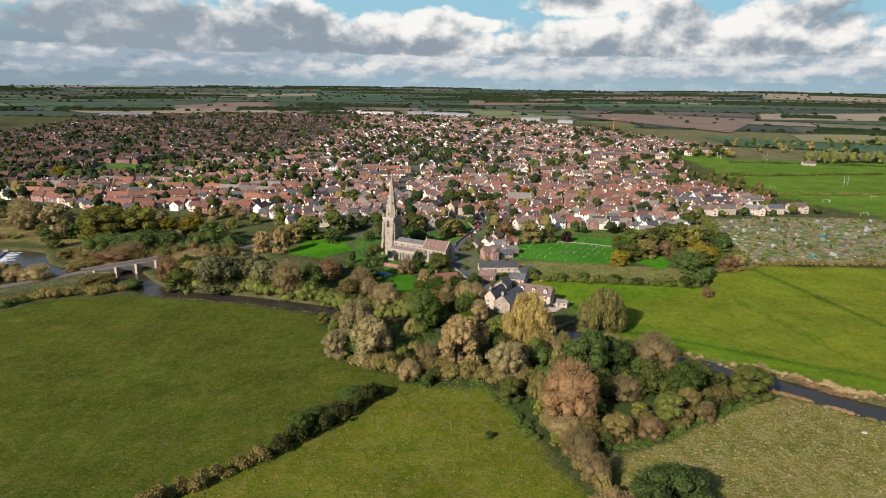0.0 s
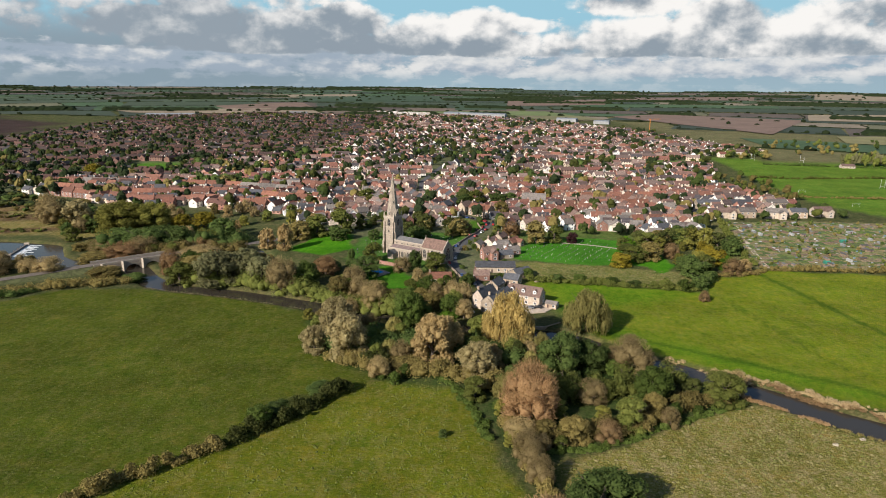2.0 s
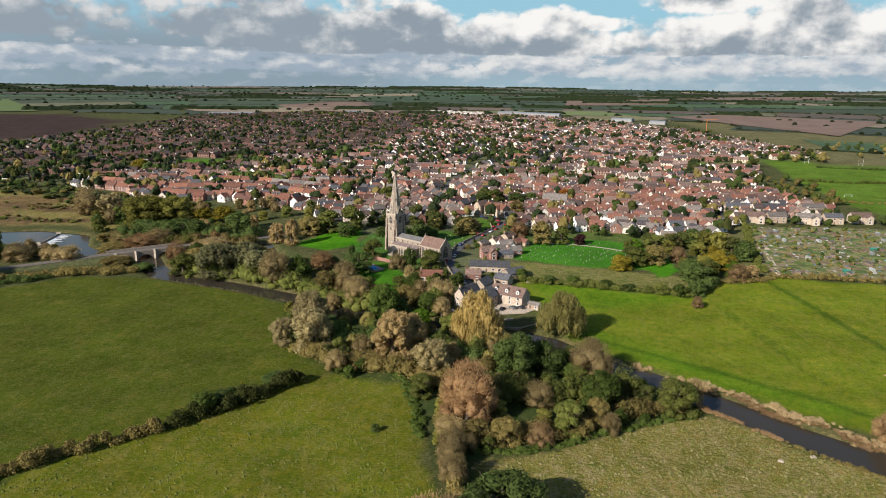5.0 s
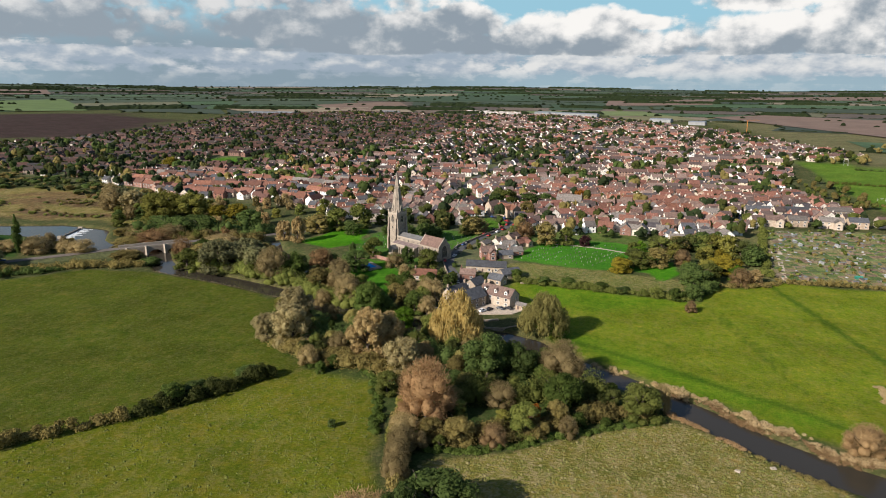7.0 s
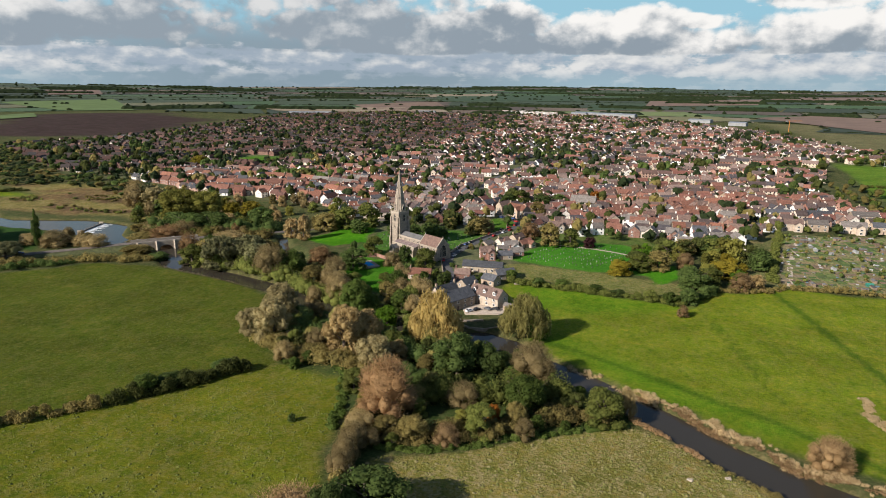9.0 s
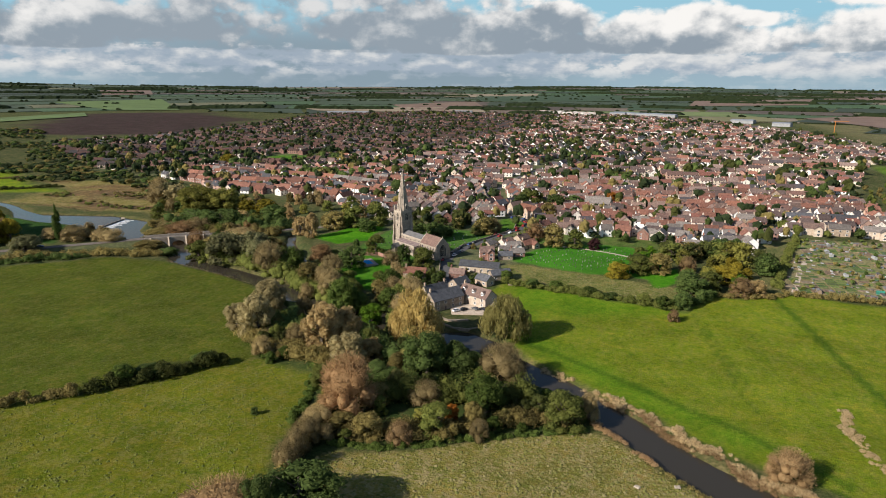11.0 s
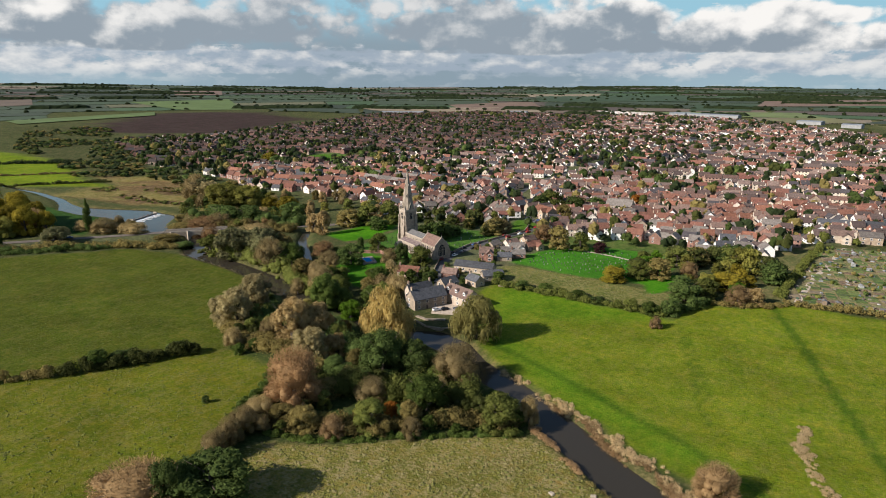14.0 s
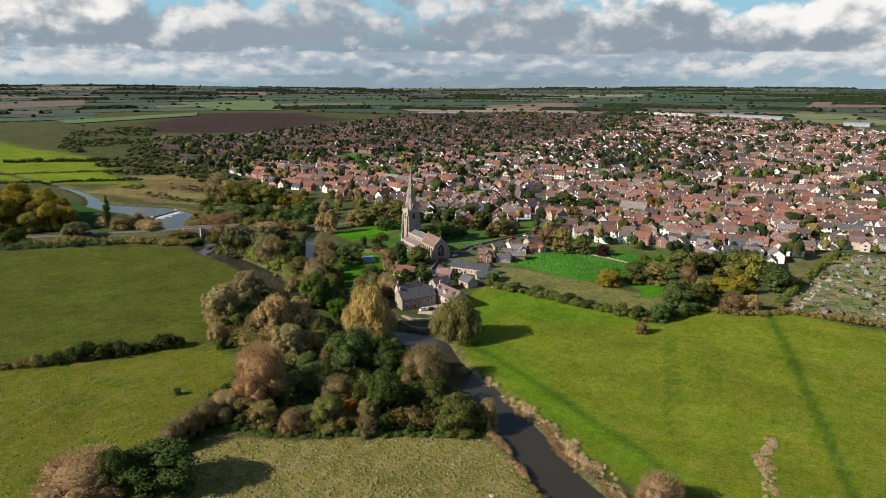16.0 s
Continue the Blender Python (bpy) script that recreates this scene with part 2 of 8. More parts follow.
def tile_roof(name, col, piece=0.22):
    """Roofs: courses of tiles, lichen and a shade of their own."""

    def build(g, b):
        p = obco(g)
        x, y, z = g.split(p)
        rows = g.m("FRACT", g.m("MULTIPLY", z, 3.2))
        wp = worldco(g)
        c = vary(g, (*col, 1.0), g.n("ShaderNodeObjectInfo").outputs["Random"], 1 - piece, 1 + piece)
        c = vary(g, c, g.noise(wp, 0.7, 4), 0.72, 1.28)
        c = vary(g, c, g.noise(g.vm("MULTIPLY", p, (3.0, 3.0, 6.0)), 1.0, 2), 0.75, 1.25)
        c = g.mix(g.m("MULTIPLY", g.step(g.noise(wp, 1.6, 3), 0.55, 0.8), 0.3), c, (0.16, 0.15, 0.10))
        g.put(b.inputs["Base Color"], c)
        b.inputs["Roughness"].default_value = 0.8
        bump(g, b, rows, 0.5, 0.05)

    return material(name, build)


def brick_wall(name, col, mortar, piece=0.15, size=1.0):
    def build(g, b):
        p = obco(g)
        x, y, z = g.split(p)
        nd = g.n("ShaderNodeTexBrick")
        g.put(nd.inputs["Vector"], g.xyz(g.m("ADD", x, y), z, 0.0))
        nd.inputs["Color1"].default_value = (*col, 1.0)
        nd.inputs["Color2"].default_value = (*[v * 0.78 for v in col], 1.0)
        nd.inputs["Mortar"].default_value = (*mortar, 1.0)
        nd.inputs["Scale"].default_value = 1.0
        nd.inputs["Brick Width"].default_value = 0.45 * size
        nd.inputs["Row Height"].default_value = 0.15 * size
        nd.inputs["Mortar Size"].default_value = 0.012 * size
        wp = worldco(g)
        c = vary(g, nd.outputs["Color"], g.noise(wp, 0.5, 4), 0.78, 1.22)
        if piece:
            c = vary(g, c, g.n("ShaderNodeObjectInfo").outputs["Random"], 1 - piece, 1 + piece)
        c = vary(g, c, g.noise(wp, 4.0, 3), 0.85, 1.15)
        g.put(b.inputs["Base Color"], c)
        b.inputs["Roughness"].default_value = 0.9
        bump(g, b, nd.outputs["Fac"], 0.3, 0.02)

    return material(name, build)


# ---------------------------------------------------------------- mesh helpers
class Shape:
    """Collects faces for one mesh."""

    def __init__(self):
        self.v, self.f, self.mi = [], [], []

    def add(self, vs, fs, mi=0):
        o = len(self.v)
        self.v += [tuple(q) for q in vs]
        self.f += [tuple(i + o for i in f) for f in fs]
        self.mi += [mi] * len(fs)
        return self

    def box(self, c, s, rz=0.0, mi=0, taper=1.0):
        cs, sn = math.cos(rz), math.sin(rz)
        vs = []
        for z, k in ((-0.5, 1.0), (0.5, taper)):
            for x, y in ((-0.5, -0.5), (0.5, -0.5), (0.5, 0.5), (-0.5, 0.5)):
                a, b = x * s[0] * k, y * s[1] * k
                vs.append((c[0] + a * cs - b * sn, c[1] + a * sn + b * cs, c[2] + z * s[2]))
        return self.add(vs, [(3, 2, 1, 0), (4, 5, 6, 7), (0, 1, 5, 4), (1, 2, 6, 5), (2, 3, 7, 6), (3, 0, 4, 7)], mi)

    def prism(self, poly, z0, z1, mi=0):
        """An upright prism over a plan polygon that runs counterclockwise."""
        n = len(poly)
        vs = [(x, y, z0) for x, y in poly] + [(x, y, z1) for x, y in poly]
        fs = [tuple(reversed(range(n))), tuple(range(n, 2 * n))] + [(i, (i + 1) % n, n + (i + 1) % n, n + i) for i in range(n)]
        return self.add(vs, fs, mi)

    def sheet(self, poly, thick, mi=0):
        """A slab under a flat polygon in space."""
        a, b, c = Vector(poly[0]), Vector(poly[1]), Vector(poly[2])
        nn = (b - a).cross(c - a).normalized() * thick
        n = len(poly)
        vs = list(poly) + [tuple(Vector(p) - nn) for p in poly]
        fs = [tuple(range(n)), tuple(reversed(range(n, 2 * n)))] + [(i, n + i, n + (i + 1) % n, (i + 1) % n) for i in range(n)]
        return self.add(vs, fs, mi)

    def gable(self, L, W, h, r, mi=0, z0=0.0):
        """Walls of a house along x with its gables."""
        a, b = L / 2, W / 2
        vs = [(-a, -b, z0), (a, -b, z0), (a, b, z0), (-a, b, z0), (-a, -b, h), (a, -b, h), (a, b, h), (-a, b, h), (-a, 0, r), (a, 0, r)]
        return self.add(vs, [(3, 2, 1, 0), (0, 1, 5, 4), (2, 3, 7, 6), (1, 2, 6, 9, 5), (3, 0, 4, 8, 7), (4, 5, 9, 8), (6, 7, 8, 9)], mi)

    def mesh(self, name, *mats, smooth=False):
        me = bpy.data.meshes.new(name)
        me.from_pydata(self.v, [], self.f)
        for m in mats:
            me.materials.append(m)
        if len(mats) > 1:
            me.polygons.foreach_set("material_index", np.array(self.mi, dtype=np.int32))
        if smooth:
            me.polygons.foreach_set("use_smooth", np.ones(len(self.f), dtype=bool))
        me.update()
        return me


def part(name, shape, mats, parent=None, label="", at=None, kind="", smooth=False):
    """One mesh object under a thing or under a part."""
    me = shape if isinstance(shape, bpy.types.Mesh) else shape.mesh(name, *(mats if isinstance(mats, tuple) else (mats,)), smooth=smooth)
    ob = new(name, me)
    if parent:
        ob.parent = parent
    if at is not None:
        ob.matrix_basis = at
    return tagged(ob, label, "", "", kind)


def thing(name, label, category, at, group="", kind=""):
    ob = new(name)
    ob.empty_display_size = 0.3
    ob.matrix_basis = at
    return tagged(ob, label, category, group, kind)


def rng(seed):
    return np.random.default_rng(seed)


def sstep(a, b, v):
    k = np.clip((v - a) / (b - a), 0, 1)
    return k * k * (3 - 2 * k)


# ---------------------------------------------------------------- the lie of the land
RIVER = [(300, 138), (230, 168), (190, 195), (178, 201), (169.5, 205), (160, 211), (152.5, 217), (142, 226.5), (132, 235), (121, 245), (110, 253), (100, 258), (86, 267), (72, 279), (58, 284), (44, 279),
         (28, 283), (8, 296), (-20, 301), (-45, 306), (-62, 316), (-80, 322), (-110, 331), (-140, 337), (-158, 343), (-172, 355), (-186, 372), (-205, 388),
         (-240, 378), (-258, 388), (-282, 408), (-315, 411), (-350, 405), (-382, 403), (-410, 416), (-439, 429), (-495, 443), (-700, 470), (-900, 500)]
RIVER_W = [17, 17, 17, 16.5, 17, 16.5, 15.5, 16, 15, 12, 13, 14, 14, 17, 18, 15, 14, 14, 15, 16, 15, 15, 15, 14, 15, 16, 16, 22, 22, 26, 42, 44, 34, 22, 12, 11, 9, 4, 4]
BROOK = [(-62, 330), (-78, 364), (-96, 384), (-115, 404), (-128, 425), (-150, 450)]
WATER_Z = -1.3


def seg_dist(px, py, line, widths=None):
    """Distance from points to a polyline; with widths, less the half width there."""
    best = np.full(px.shape, 1e9)
    for i in range(len(line) - 1):
        (ax, ay), (bx, by) = line[i], line[i + 1]
        dx, dy = bx - ax, by - ay
        k = np.clip(((px - ax) * dx + (py - ay) * dy) / (dx * dx + dy * dy), 0, 1)
        d = np.hypot(px - ax - k * dx, py - ay - k * dy)
        if widths is not None:
            d = d - (widths[i] + (widths[i + 1] - widths[i]) * k) / 2
        best = np.minimum(best, d)
    return best


def wave(px, py, s, seed=0.0):
    """Cheap smooth noise between about -1 and 1."""
    return (np.sin(px / s + seed * 1.7 + 1.3 * np.sin(py / s * 0.83 + seed)) + np.sin(py / s * 1.13 + seed * 0.6 + 1.1 * np.sin(px / s * 0.71 - seed))) * 0.5


def land(px, py):
    """Height of the ground."""
    px, py = np.asarray(px, float), np.asarray(py, float)
    z = 3 * sstep(300, 420, py) * sstep(-140, -60, px) + 3 * sstep(420, 600, py) * (1 - sstep(-140, -60, px)) + 2 * sstep(420, 600, py) * sstep(-140, -60, px)
    z = z + np.maximum(py - 600, 0) * 0.0115 + 0.25 * wave(px, py, 23.0)
    r = np.hypot(px - 100, py - 50)
    k = sstep(1950, 2600, r)
    az = np.arctan2(px - 100, py - 50)
    far = 21 + (r - 1950) * 0.0255 + (4 + 5 * k) * wave(px, py, 420.0, 2.0) * k + 16 * k * sstep(-0.75, -1.15, az) * sstep(2500, 4500, r)
    z = z * (1 - k) + far * k
    side = sstep(-950, -1250, px) * sstep(800, 1400, r) * (1 - k)
    z = z + 12 * side
    z = z - np.maximum(r - 4620, 0) * 0.2
    d = seg_dist(px, py, RIVER, RIVER_W)
    z = np.where(d < 9, np.minimum(z, z * 0 - 0.2 + np.maximum(d, 0) * 0.35), z)
    z = z - 2.6 * (1 - sstep(-3.5, 1.5, d))
    b = seg_dist(px, py, BROOK) - 4.0
    z = np.where(b < 8, np.minimum(z, np.maximum(b, 0) * 0.3 - 0.2), z)
    z = z - 2.4 * (1 - sstep(-3.0, 1.0, b))
    return z


GRID = {}


def gz(x, y):
    """Height of the ground sheet at one place."""
    xs, ys, Z = GRID["x"], GRID["y"], GRID["z"]
    i = min(max(bisect(xs, x) - 1, 0), len(xs) - 2)
    j = min(max(bisect(ys, y) - 1, 0), len(ys) - 2)
    u, v = (x - xs[i]) / (xs[i + 1] - xs[i]), (y - ys[j]) / (ys[j + 1] - ys[j])
    a, b = Z[j], Z[j + 1]
    return (a[i] * (1 - u) + a[i + 1] * u) * (1 - v) + (b[i] * (1 - u) + b[i + 1] * u) * v


def bisect(seq, q):
    lo, hi = 0, len(seq)
    while lo < hi:
        mid = (lo + hi) // 2
        if q < seq[mid]:
            hi = mid
        else:
            lo = mid + 1
    return lo


def poly_sd(px, py, poly):
    """Signed distance to a polygon, negative inside."""
    d = seg_dist(px, py, list(poly) + [poly[0]])
    ins = np.zeros(px.shape, bool)
    n = len(poly)
    for i in range(n):
        (ax, ay), (bx, by) = poly[i], poly[(i + 1) % n]
        if ay == by:
            continue
        c = ((ay > py) != (by > py)) & (px < (bx - ax) * (py - ay) / (by - ay) + ax)
        ins ^= c
    return np.where(ins, -d, d)


TOWN = [(-434, 601), (-568, 625), (-760, 740), (-905, 815), (-830, 1068), (-880, 1400), (-940, 1800), (-639, 2010), (-311, 1960), (-41, 2010), (181, 1800), (353, 1535),
        (438, 1211), (480, 1076), (345, 985), (334, 900), (290, 700), (320, 600), (221, 545), (188, 470), (130, 475), (95, 482), (58, 440), (46, 375),
        (10, 372), (-20, 395), (-45, 440), (-100, 480), (-150, 535), (-243, 555), (-300, 548), (-385, 590)]
LEFT_MEADOW = [(-75, 157), (-64, 167), (-45, 188), (-25, 217), (-12, 232), (-20, 262), (-46, 280), (-62, 305), (-110, 322), (-160, 332), (-200, 328), (-262, 262), (-330, 150), (-250, 40), (-110, 80)]
MID_MEADOW = [(-75, 157), (-45, 188), (-25, 217), (-10, 232), (5, 238), (20, 224), (28, 204), (34, 182), (46, 150), (60, 60), (-110, 60)]
ROUGH = [(52, 150), (50, 178), (66, 184), (82, 194), (102, 209), (124, 222), (137, 217), (147, 209), (158, 200), (172, 190), (240, 148), (240, 40), (70, 40)]
RIGHT_MEADOW = [(72, 300), (92, 272), (120, 255), (150, 236), (175, 222), (240, 195), (420, 120), (600, 380), (290, 392), (235, 396), (200, 398), (180, 382), (165, 380), (152, 352), (56, 364), (50, 340), (72, 325)]
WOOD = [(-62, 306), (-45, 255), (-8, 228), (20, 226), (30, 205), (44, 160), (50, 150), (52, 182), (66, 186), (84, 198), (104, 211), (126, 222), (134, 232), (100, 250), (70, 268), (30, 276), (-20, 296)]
SCRUB = [(48, 372), (152, 360), (160, 385), (110, 396), (60, 402), (46, 398)]
CEMETERY = [(46, 408), (80, 399), (130, 400), (140, 440), (131, 464), (112, 474), (87, 468), (65, 462), (54, 440)]
GLADE = [(124, 408), (146, 426), (150, 402), (136, 386)]
TOWN_GREEN = [(-445, 800), (-440, 862), (-390, 856), (-362, 802), (-384, 770)]
SCHOOL_FIELD = [(196, 956), (335, 962), (328, 918), (210, 918)]
VERGE = [(6, 529), (30, 515), (29, 494), (18, 478), (8, 510)]
GARDENS = [(52, 445), (66, 462), (112, 474), (140, 458), (188, 460), (198, 492), (150, 500), (98, 502), (60, 490), (40, 470)]
CHURCHYARD = [(-60, 398), (-10, 380), (6, 392), (6, 425), (14, 460), (17, 480), (-10, 478), (-48, 480), (-62, 450)]
LAWN = [(-108, 424), (-78, 404), (-62, 424), (-72, 470), (-92, 464)]
POOL_LAWN = [(-58, 355), (-20, 330), (0, 325), (10, 345), (-12, 362), (-28, 384), (-48, 386)]
ALLOTMENT = [(199, 403), (290, 403), (420, 410), (460, 540), (300, 548), (224, 538)]
SPORTS = [(345, 640), (345, 800), (360, 900), (365, 1020), (455, 985), (700, 960), (900, 800), (700, 540), (390, 545)]
MARSH = [(-250, 430), (-300, 455), (-345, 440), (-460, 440), (-470, 490), (-455, 510), (-540, 540), (-450, 570), (-300, 530), (-220, 490)]
MARSH_SCRUB = [[(-300, 462), (-345, 450), (-400, 458), (-395, 470), (-340, 468), (-300, 478)], [(-310, 500), (-360, 490), (-420, 500), (-430, 520), (-360, 515), (-315, 518)], [(-440, 470), (-465, 480), (-450, 500), (-425, 490)], [(-255, 470), (-285, 480), (-280, 500), (-250, 492)]]
SCRUBLAND = [(-300, 500), (-480, 560), (-560, 520), (-720, 600), (-960, 680), (-1250, 900), (-1100, 980), (-905, 830), (-760, 745), (-568, 630), (-434, 605), (-320, 560)]
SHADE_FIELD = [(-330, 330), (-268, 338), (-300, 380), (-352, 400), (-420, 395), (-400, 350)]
LEFT_FIELDS = [(-455, 500), (-530, 515), (-695, 605), (-900, 640), (-1300, 660), (-1300, 520), (-800, 440), (-580, 440)]
PLOUGH = [(-1120, 900), (-860, 1060), (-900, 1300), (-1000, 1500), (-1230, 1580), (-1500, 1400)]
PATH_RIVER = [(70, 322), (78, 300), (89, 286), (106, 278.5), (122, 270), (137, 262), (151, 252.5), (164, 245.5), (174, 240), (182, 233), (200, 219)]
PATH_MEADOW = [(194.7, 393.7), (198.7, 377.6), (203.4, 362), (208.7, 341), (213.2, 321), (217.1, 304), (220.6, 289), (224.1, 272), (228, 254), (234, 228)]
TRACK_A = [(156, 352), (158.2, 340), (162.5, 320), (168.8, 298), (172.3, 278), (178, 256)]
TRACK_B = [(122, 312), (132.5, 291), (142.9, 275.7), (149.8, 263.6)]
TRACK_C = [(161, 340), (165.5, 320), (171.8, 298), (176, 278)]
BRIGHT = [(60, 366), (88, 362), (150, 352), (110, 330), (84, 330), (80, 300), (105, 288), (140, 262), (182, 234), (176, 226), (150, 240), (118, 258), (84, 285), (70, 310)]


def build_ground():
    def axis(lo, hi, a, b, fine):
        mid = list(np.arange(a, b + 0.1, fine))
        up, dn, s, q = [], [], fine, b
        while q < hi:
            s = min(s * 1.09, 70)
            q += s
            up.append(q)
        s, q = fine, a
        while q > lo:
            s = min(s * 1.09, 70)
            q -= s
            dn.append(q)
        return np.array(dn[::-1] + mid + up)

    xs, ys = axis(-4800, 5000, -330, 300, 2.0), axis(-4800, 4950, 100, 480, 2.0)
    X, Y = np.meshgrid(xs, ys)
    Z = land(X, Y)
    GRID.update(x=xs.tolist(), y=ys.tolist(), z=Z.tolist())
    col = np.empty(X.shape + (4,))
    col[:] = (0.048, 0.060, 0.020, 0.25)
    wob = 1.6 * wave(X, Y, 6.0, 1.0) + 0.8 * wave(X, Y, 2.3, 4.0)

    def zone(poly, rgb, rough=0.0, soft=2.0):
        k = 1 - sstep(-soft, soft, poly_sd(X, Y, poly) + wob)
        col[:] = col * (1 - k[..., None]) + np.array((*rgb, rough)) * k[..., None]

    zone([(450, 900), (1600, 600), (2600, 2500), (300, 2700), (430, 1500)], (0.105, 0.104, 0.046), 0.2, 30)
    zone(TOWN, (0.084, 0.096, 0.044), 0.2, 4)
    zone(TOWN_GREEN, (0.060, 0.140, 0.014), 0.0, 3)
    zone(SCHOOL_FIELD, (0.085, 0.130, 0.030), 0.0, 3)
    # hillside ground colour lowered to stand in for a cloud's shade
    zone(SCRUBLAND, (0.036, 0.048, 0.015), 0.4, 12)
    zone(MARSH, (0.140, 0.122, 0.032), 1.0, 8)
    k = (0.75 * sstep(0.05, 0.45, wave(X, Y, 24.0, 3.0) + 0.6 * wave(X, Y, 9.0, 5.0)) * (1 - sstep(-8, 6, poly_sd(X, Y, MARSH))))[..., None]
    col[:] = col * (1 - k) + np.array((0.105, 0.058, 0.030, 0.5)) * k
    for q in MARSH_SCRUB:
        zone(q, (0.082, 0.052, 0.026), 0.5, 5)
    # the cloud shade on this pasture is put into its dark green
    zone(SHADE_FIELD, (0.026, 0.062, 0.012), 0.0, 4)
    zone(LEFT_FIELDS, (0.115, 0.165, 0.010), 0.0, 8)
    zone(PLOUGH, (0.042, 0.030, 0.024), 0.0, 10)
    zone(LEFT_MEADOW, (0.054, 0.071, 0.007), 0.14)
    zone(MID_MEADOW, (0.088, 0.102, 0.008), 0.24)
    zone(ROUGH, (0.134, 0.126, 0.026), 1.0)
    zone(RIGHT_MEADOW, (0.110, 0.142, 0.009), 0.16)
    zone(BRIGHT, (0.080, 0.146, 0.008), 0.0, 9)
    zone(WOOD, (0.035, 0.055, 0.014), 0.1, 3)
    zone(GARDENS, (0.066, 0.105, 0.022), 0.2, 3)
    zone(SCRUB, (0.100, 0.112, 0.026), 0.6)
    zone(CEMETERY, (0.045, 0.155, 0.012), 0.0)
    zone(GLADE, (0.050, 0.165, 0.008), 0.0, 1.5)
    zone(VERGE, (0.058, 0.125, 0.014), 0.0, 1.5)
    zone(CHURCHYARD, (0.050, 0.118, 0.018), 0.05)
    zone(LAWN, (0.050, 0.165, 0.006), 0.0, 1.5)
    zone(POOL_LAWN, (0.040, 0.130, 0.008), 0.0, 1.5)
    zone([(186, 400), (200, 403), (226, 540), (205, 545), (190, 470)], (0.092, 0.100, 0.034), 0.4, 3)
    zone(ALLOTMENT, (0.190, 0.165, 0.082), 0.8)
    zone(SPORTS, (0.082, 0.145, 0.016), 0.0, 4)
    # trodden ways and wheel tracks
    for line, w, dark in ((PATH_RIVER, 1.5, 0.70), (PATH_MEADOW, 1.7, 0.72), (TRACK_A, 0.9, 0.45), (TRACK_B, 0.9, 0.40), (TRACK_C, 0.9, 0.36)):
        k = dark * (1 - sstep(w * 0.4, w * 1.9, seg_dist(X, Y, line) + wob * 0.25))[..., None]
        col[:] = col * (1 - k) + np.array((0.030, 0.075, 0.006, 0.0)) * k
    d = seg_dist(X, Y, RIVER, RIVER_W)
    k = (1 - sstep(-1.0, 3.0, d + wob * 0.5))[..., None]
    col[:] = col * (1 - k) + np.array((0.062, 0.062, 0.022, 0.3)) * k
    ny, nx = X.shape
    idx = np.arange(nx * ny).reshape(ny, nx)
    f = np.stack([idx[:-1, :-1], idx[:-1, 1:], idx[1:, 1:], idx[1:, :-1]], -1).reshape(-1, 4)
    r = np.hypot(X - 100, Y - 50).ravel()
    f = f[(r[f] < 4810).all(1)]
    me = bpy.data.meshes.new("ground")
    me.vertices.add(nx * ny)
    me.vertices.foreach_set("co", np.stack([X, Y, Z], -1).ravel())
    me.loops.add(f.size)
    me.loops.foreach_set("vertex_index", f.ravel())
    me.polygons.add(len(f))
    me.polygons.foreach_set("loop_start", np.arange(0, f.size, 4))
    me.polygons.foreach_set("use_smooth", np.ones(len(f), bool))
    me.update(calc_edges=True)
    at = me.attributes.new("zone", "FLOAT_COLOR", "POINT")
    at.data.foreach_set("color", col.astype(np.float32).ravel())
    me.materials.append(ground_material())
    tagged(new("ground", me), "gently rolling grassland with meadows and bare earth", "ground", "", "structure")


build_ground()


def ribbon(name, line, widths, z, mat, label, category, kind="structure", lift=None, thick=0.0):
    """A strip along a polyline; lift lays it that far over the ground."""
    pts, ws = [], []
    for i in range(len(line) - 1):
        n = max(2, int(math.dist(line[i], line[i + 1]) / 4))
        for j in range(n):
            k = j / n
            pts.append((line[i][0] + (line[i + 1][0] - line[i][0]) * k, line[i][1] + (line[i + 1][1] - line[i][1]) * k))
            ws.append(widths[i] + (widths[i + 1] - widths[i]) * k)
    pts.append(line[-1])
    ws.append(widths[-1])
    for _ in range(6):
        pts = [pts[0]] + [((a[0] + 2 * b[0] + c[0]) / 4, (a[1] + 2 * b[1] + c[1]) / 4) for a, b, c in zip(pts, pts[1:], pts[2:])] + [pts[-1]]
    s = Shape()
    n, m = len(pts), 5
    for i, (x, y) in enumerate(pts):
        a, b = pts[max(i - 1, 0)], pts[min(i + 1, n - 1)]
        d = Vector((b[0] - a[0], b[1] - a[1])).normalized()
        for j in range(m):
            o = (j / (m - 1) - 0.5) * ws[i]
            px, py = x - d.y * o, y + d.x * o
            s.v.append((px, py, z if lift is None else gz(px, py) + lift))
    for i in range(n - 1):
        for j in range(m - 1):
            k = i * m + j
            s.f.append((k, k + m, k + m + 1, k + 1))
            s.mi.append(0)
    return tagged(part(name, s, mat, smooth=True), label, category, "", kind)


river_mat = water_material("river_water", (0.034, 0.029, 0.021), 0.10, 0.14)
ribbon("water_river", RIVER, [w + 6 for w in RIVER_W], WATER_Z, river_mat, "slow dark brown river water between grassy banks", "water")
ribbon("water_brook", BROOK, [11] * len(BROOK), WATER_Z + 0.02, river_mat, "narrow side stream shaded by trees", "water")


# ---------------------------------------------------------------- trees
def ico(sub):
    bm = bmesh.new()
    bmesh.ops.create_icosphere(bm, subdivisions=sub, radius=1.0)
    v = np.array([q.co[:] for q in bm.verts])
    f = np.array([[q.index for q in p.verts] for p in bm.faces])
    bm.free()
    return v, f


ICO1, ICO2 = ico(1), ico(2)


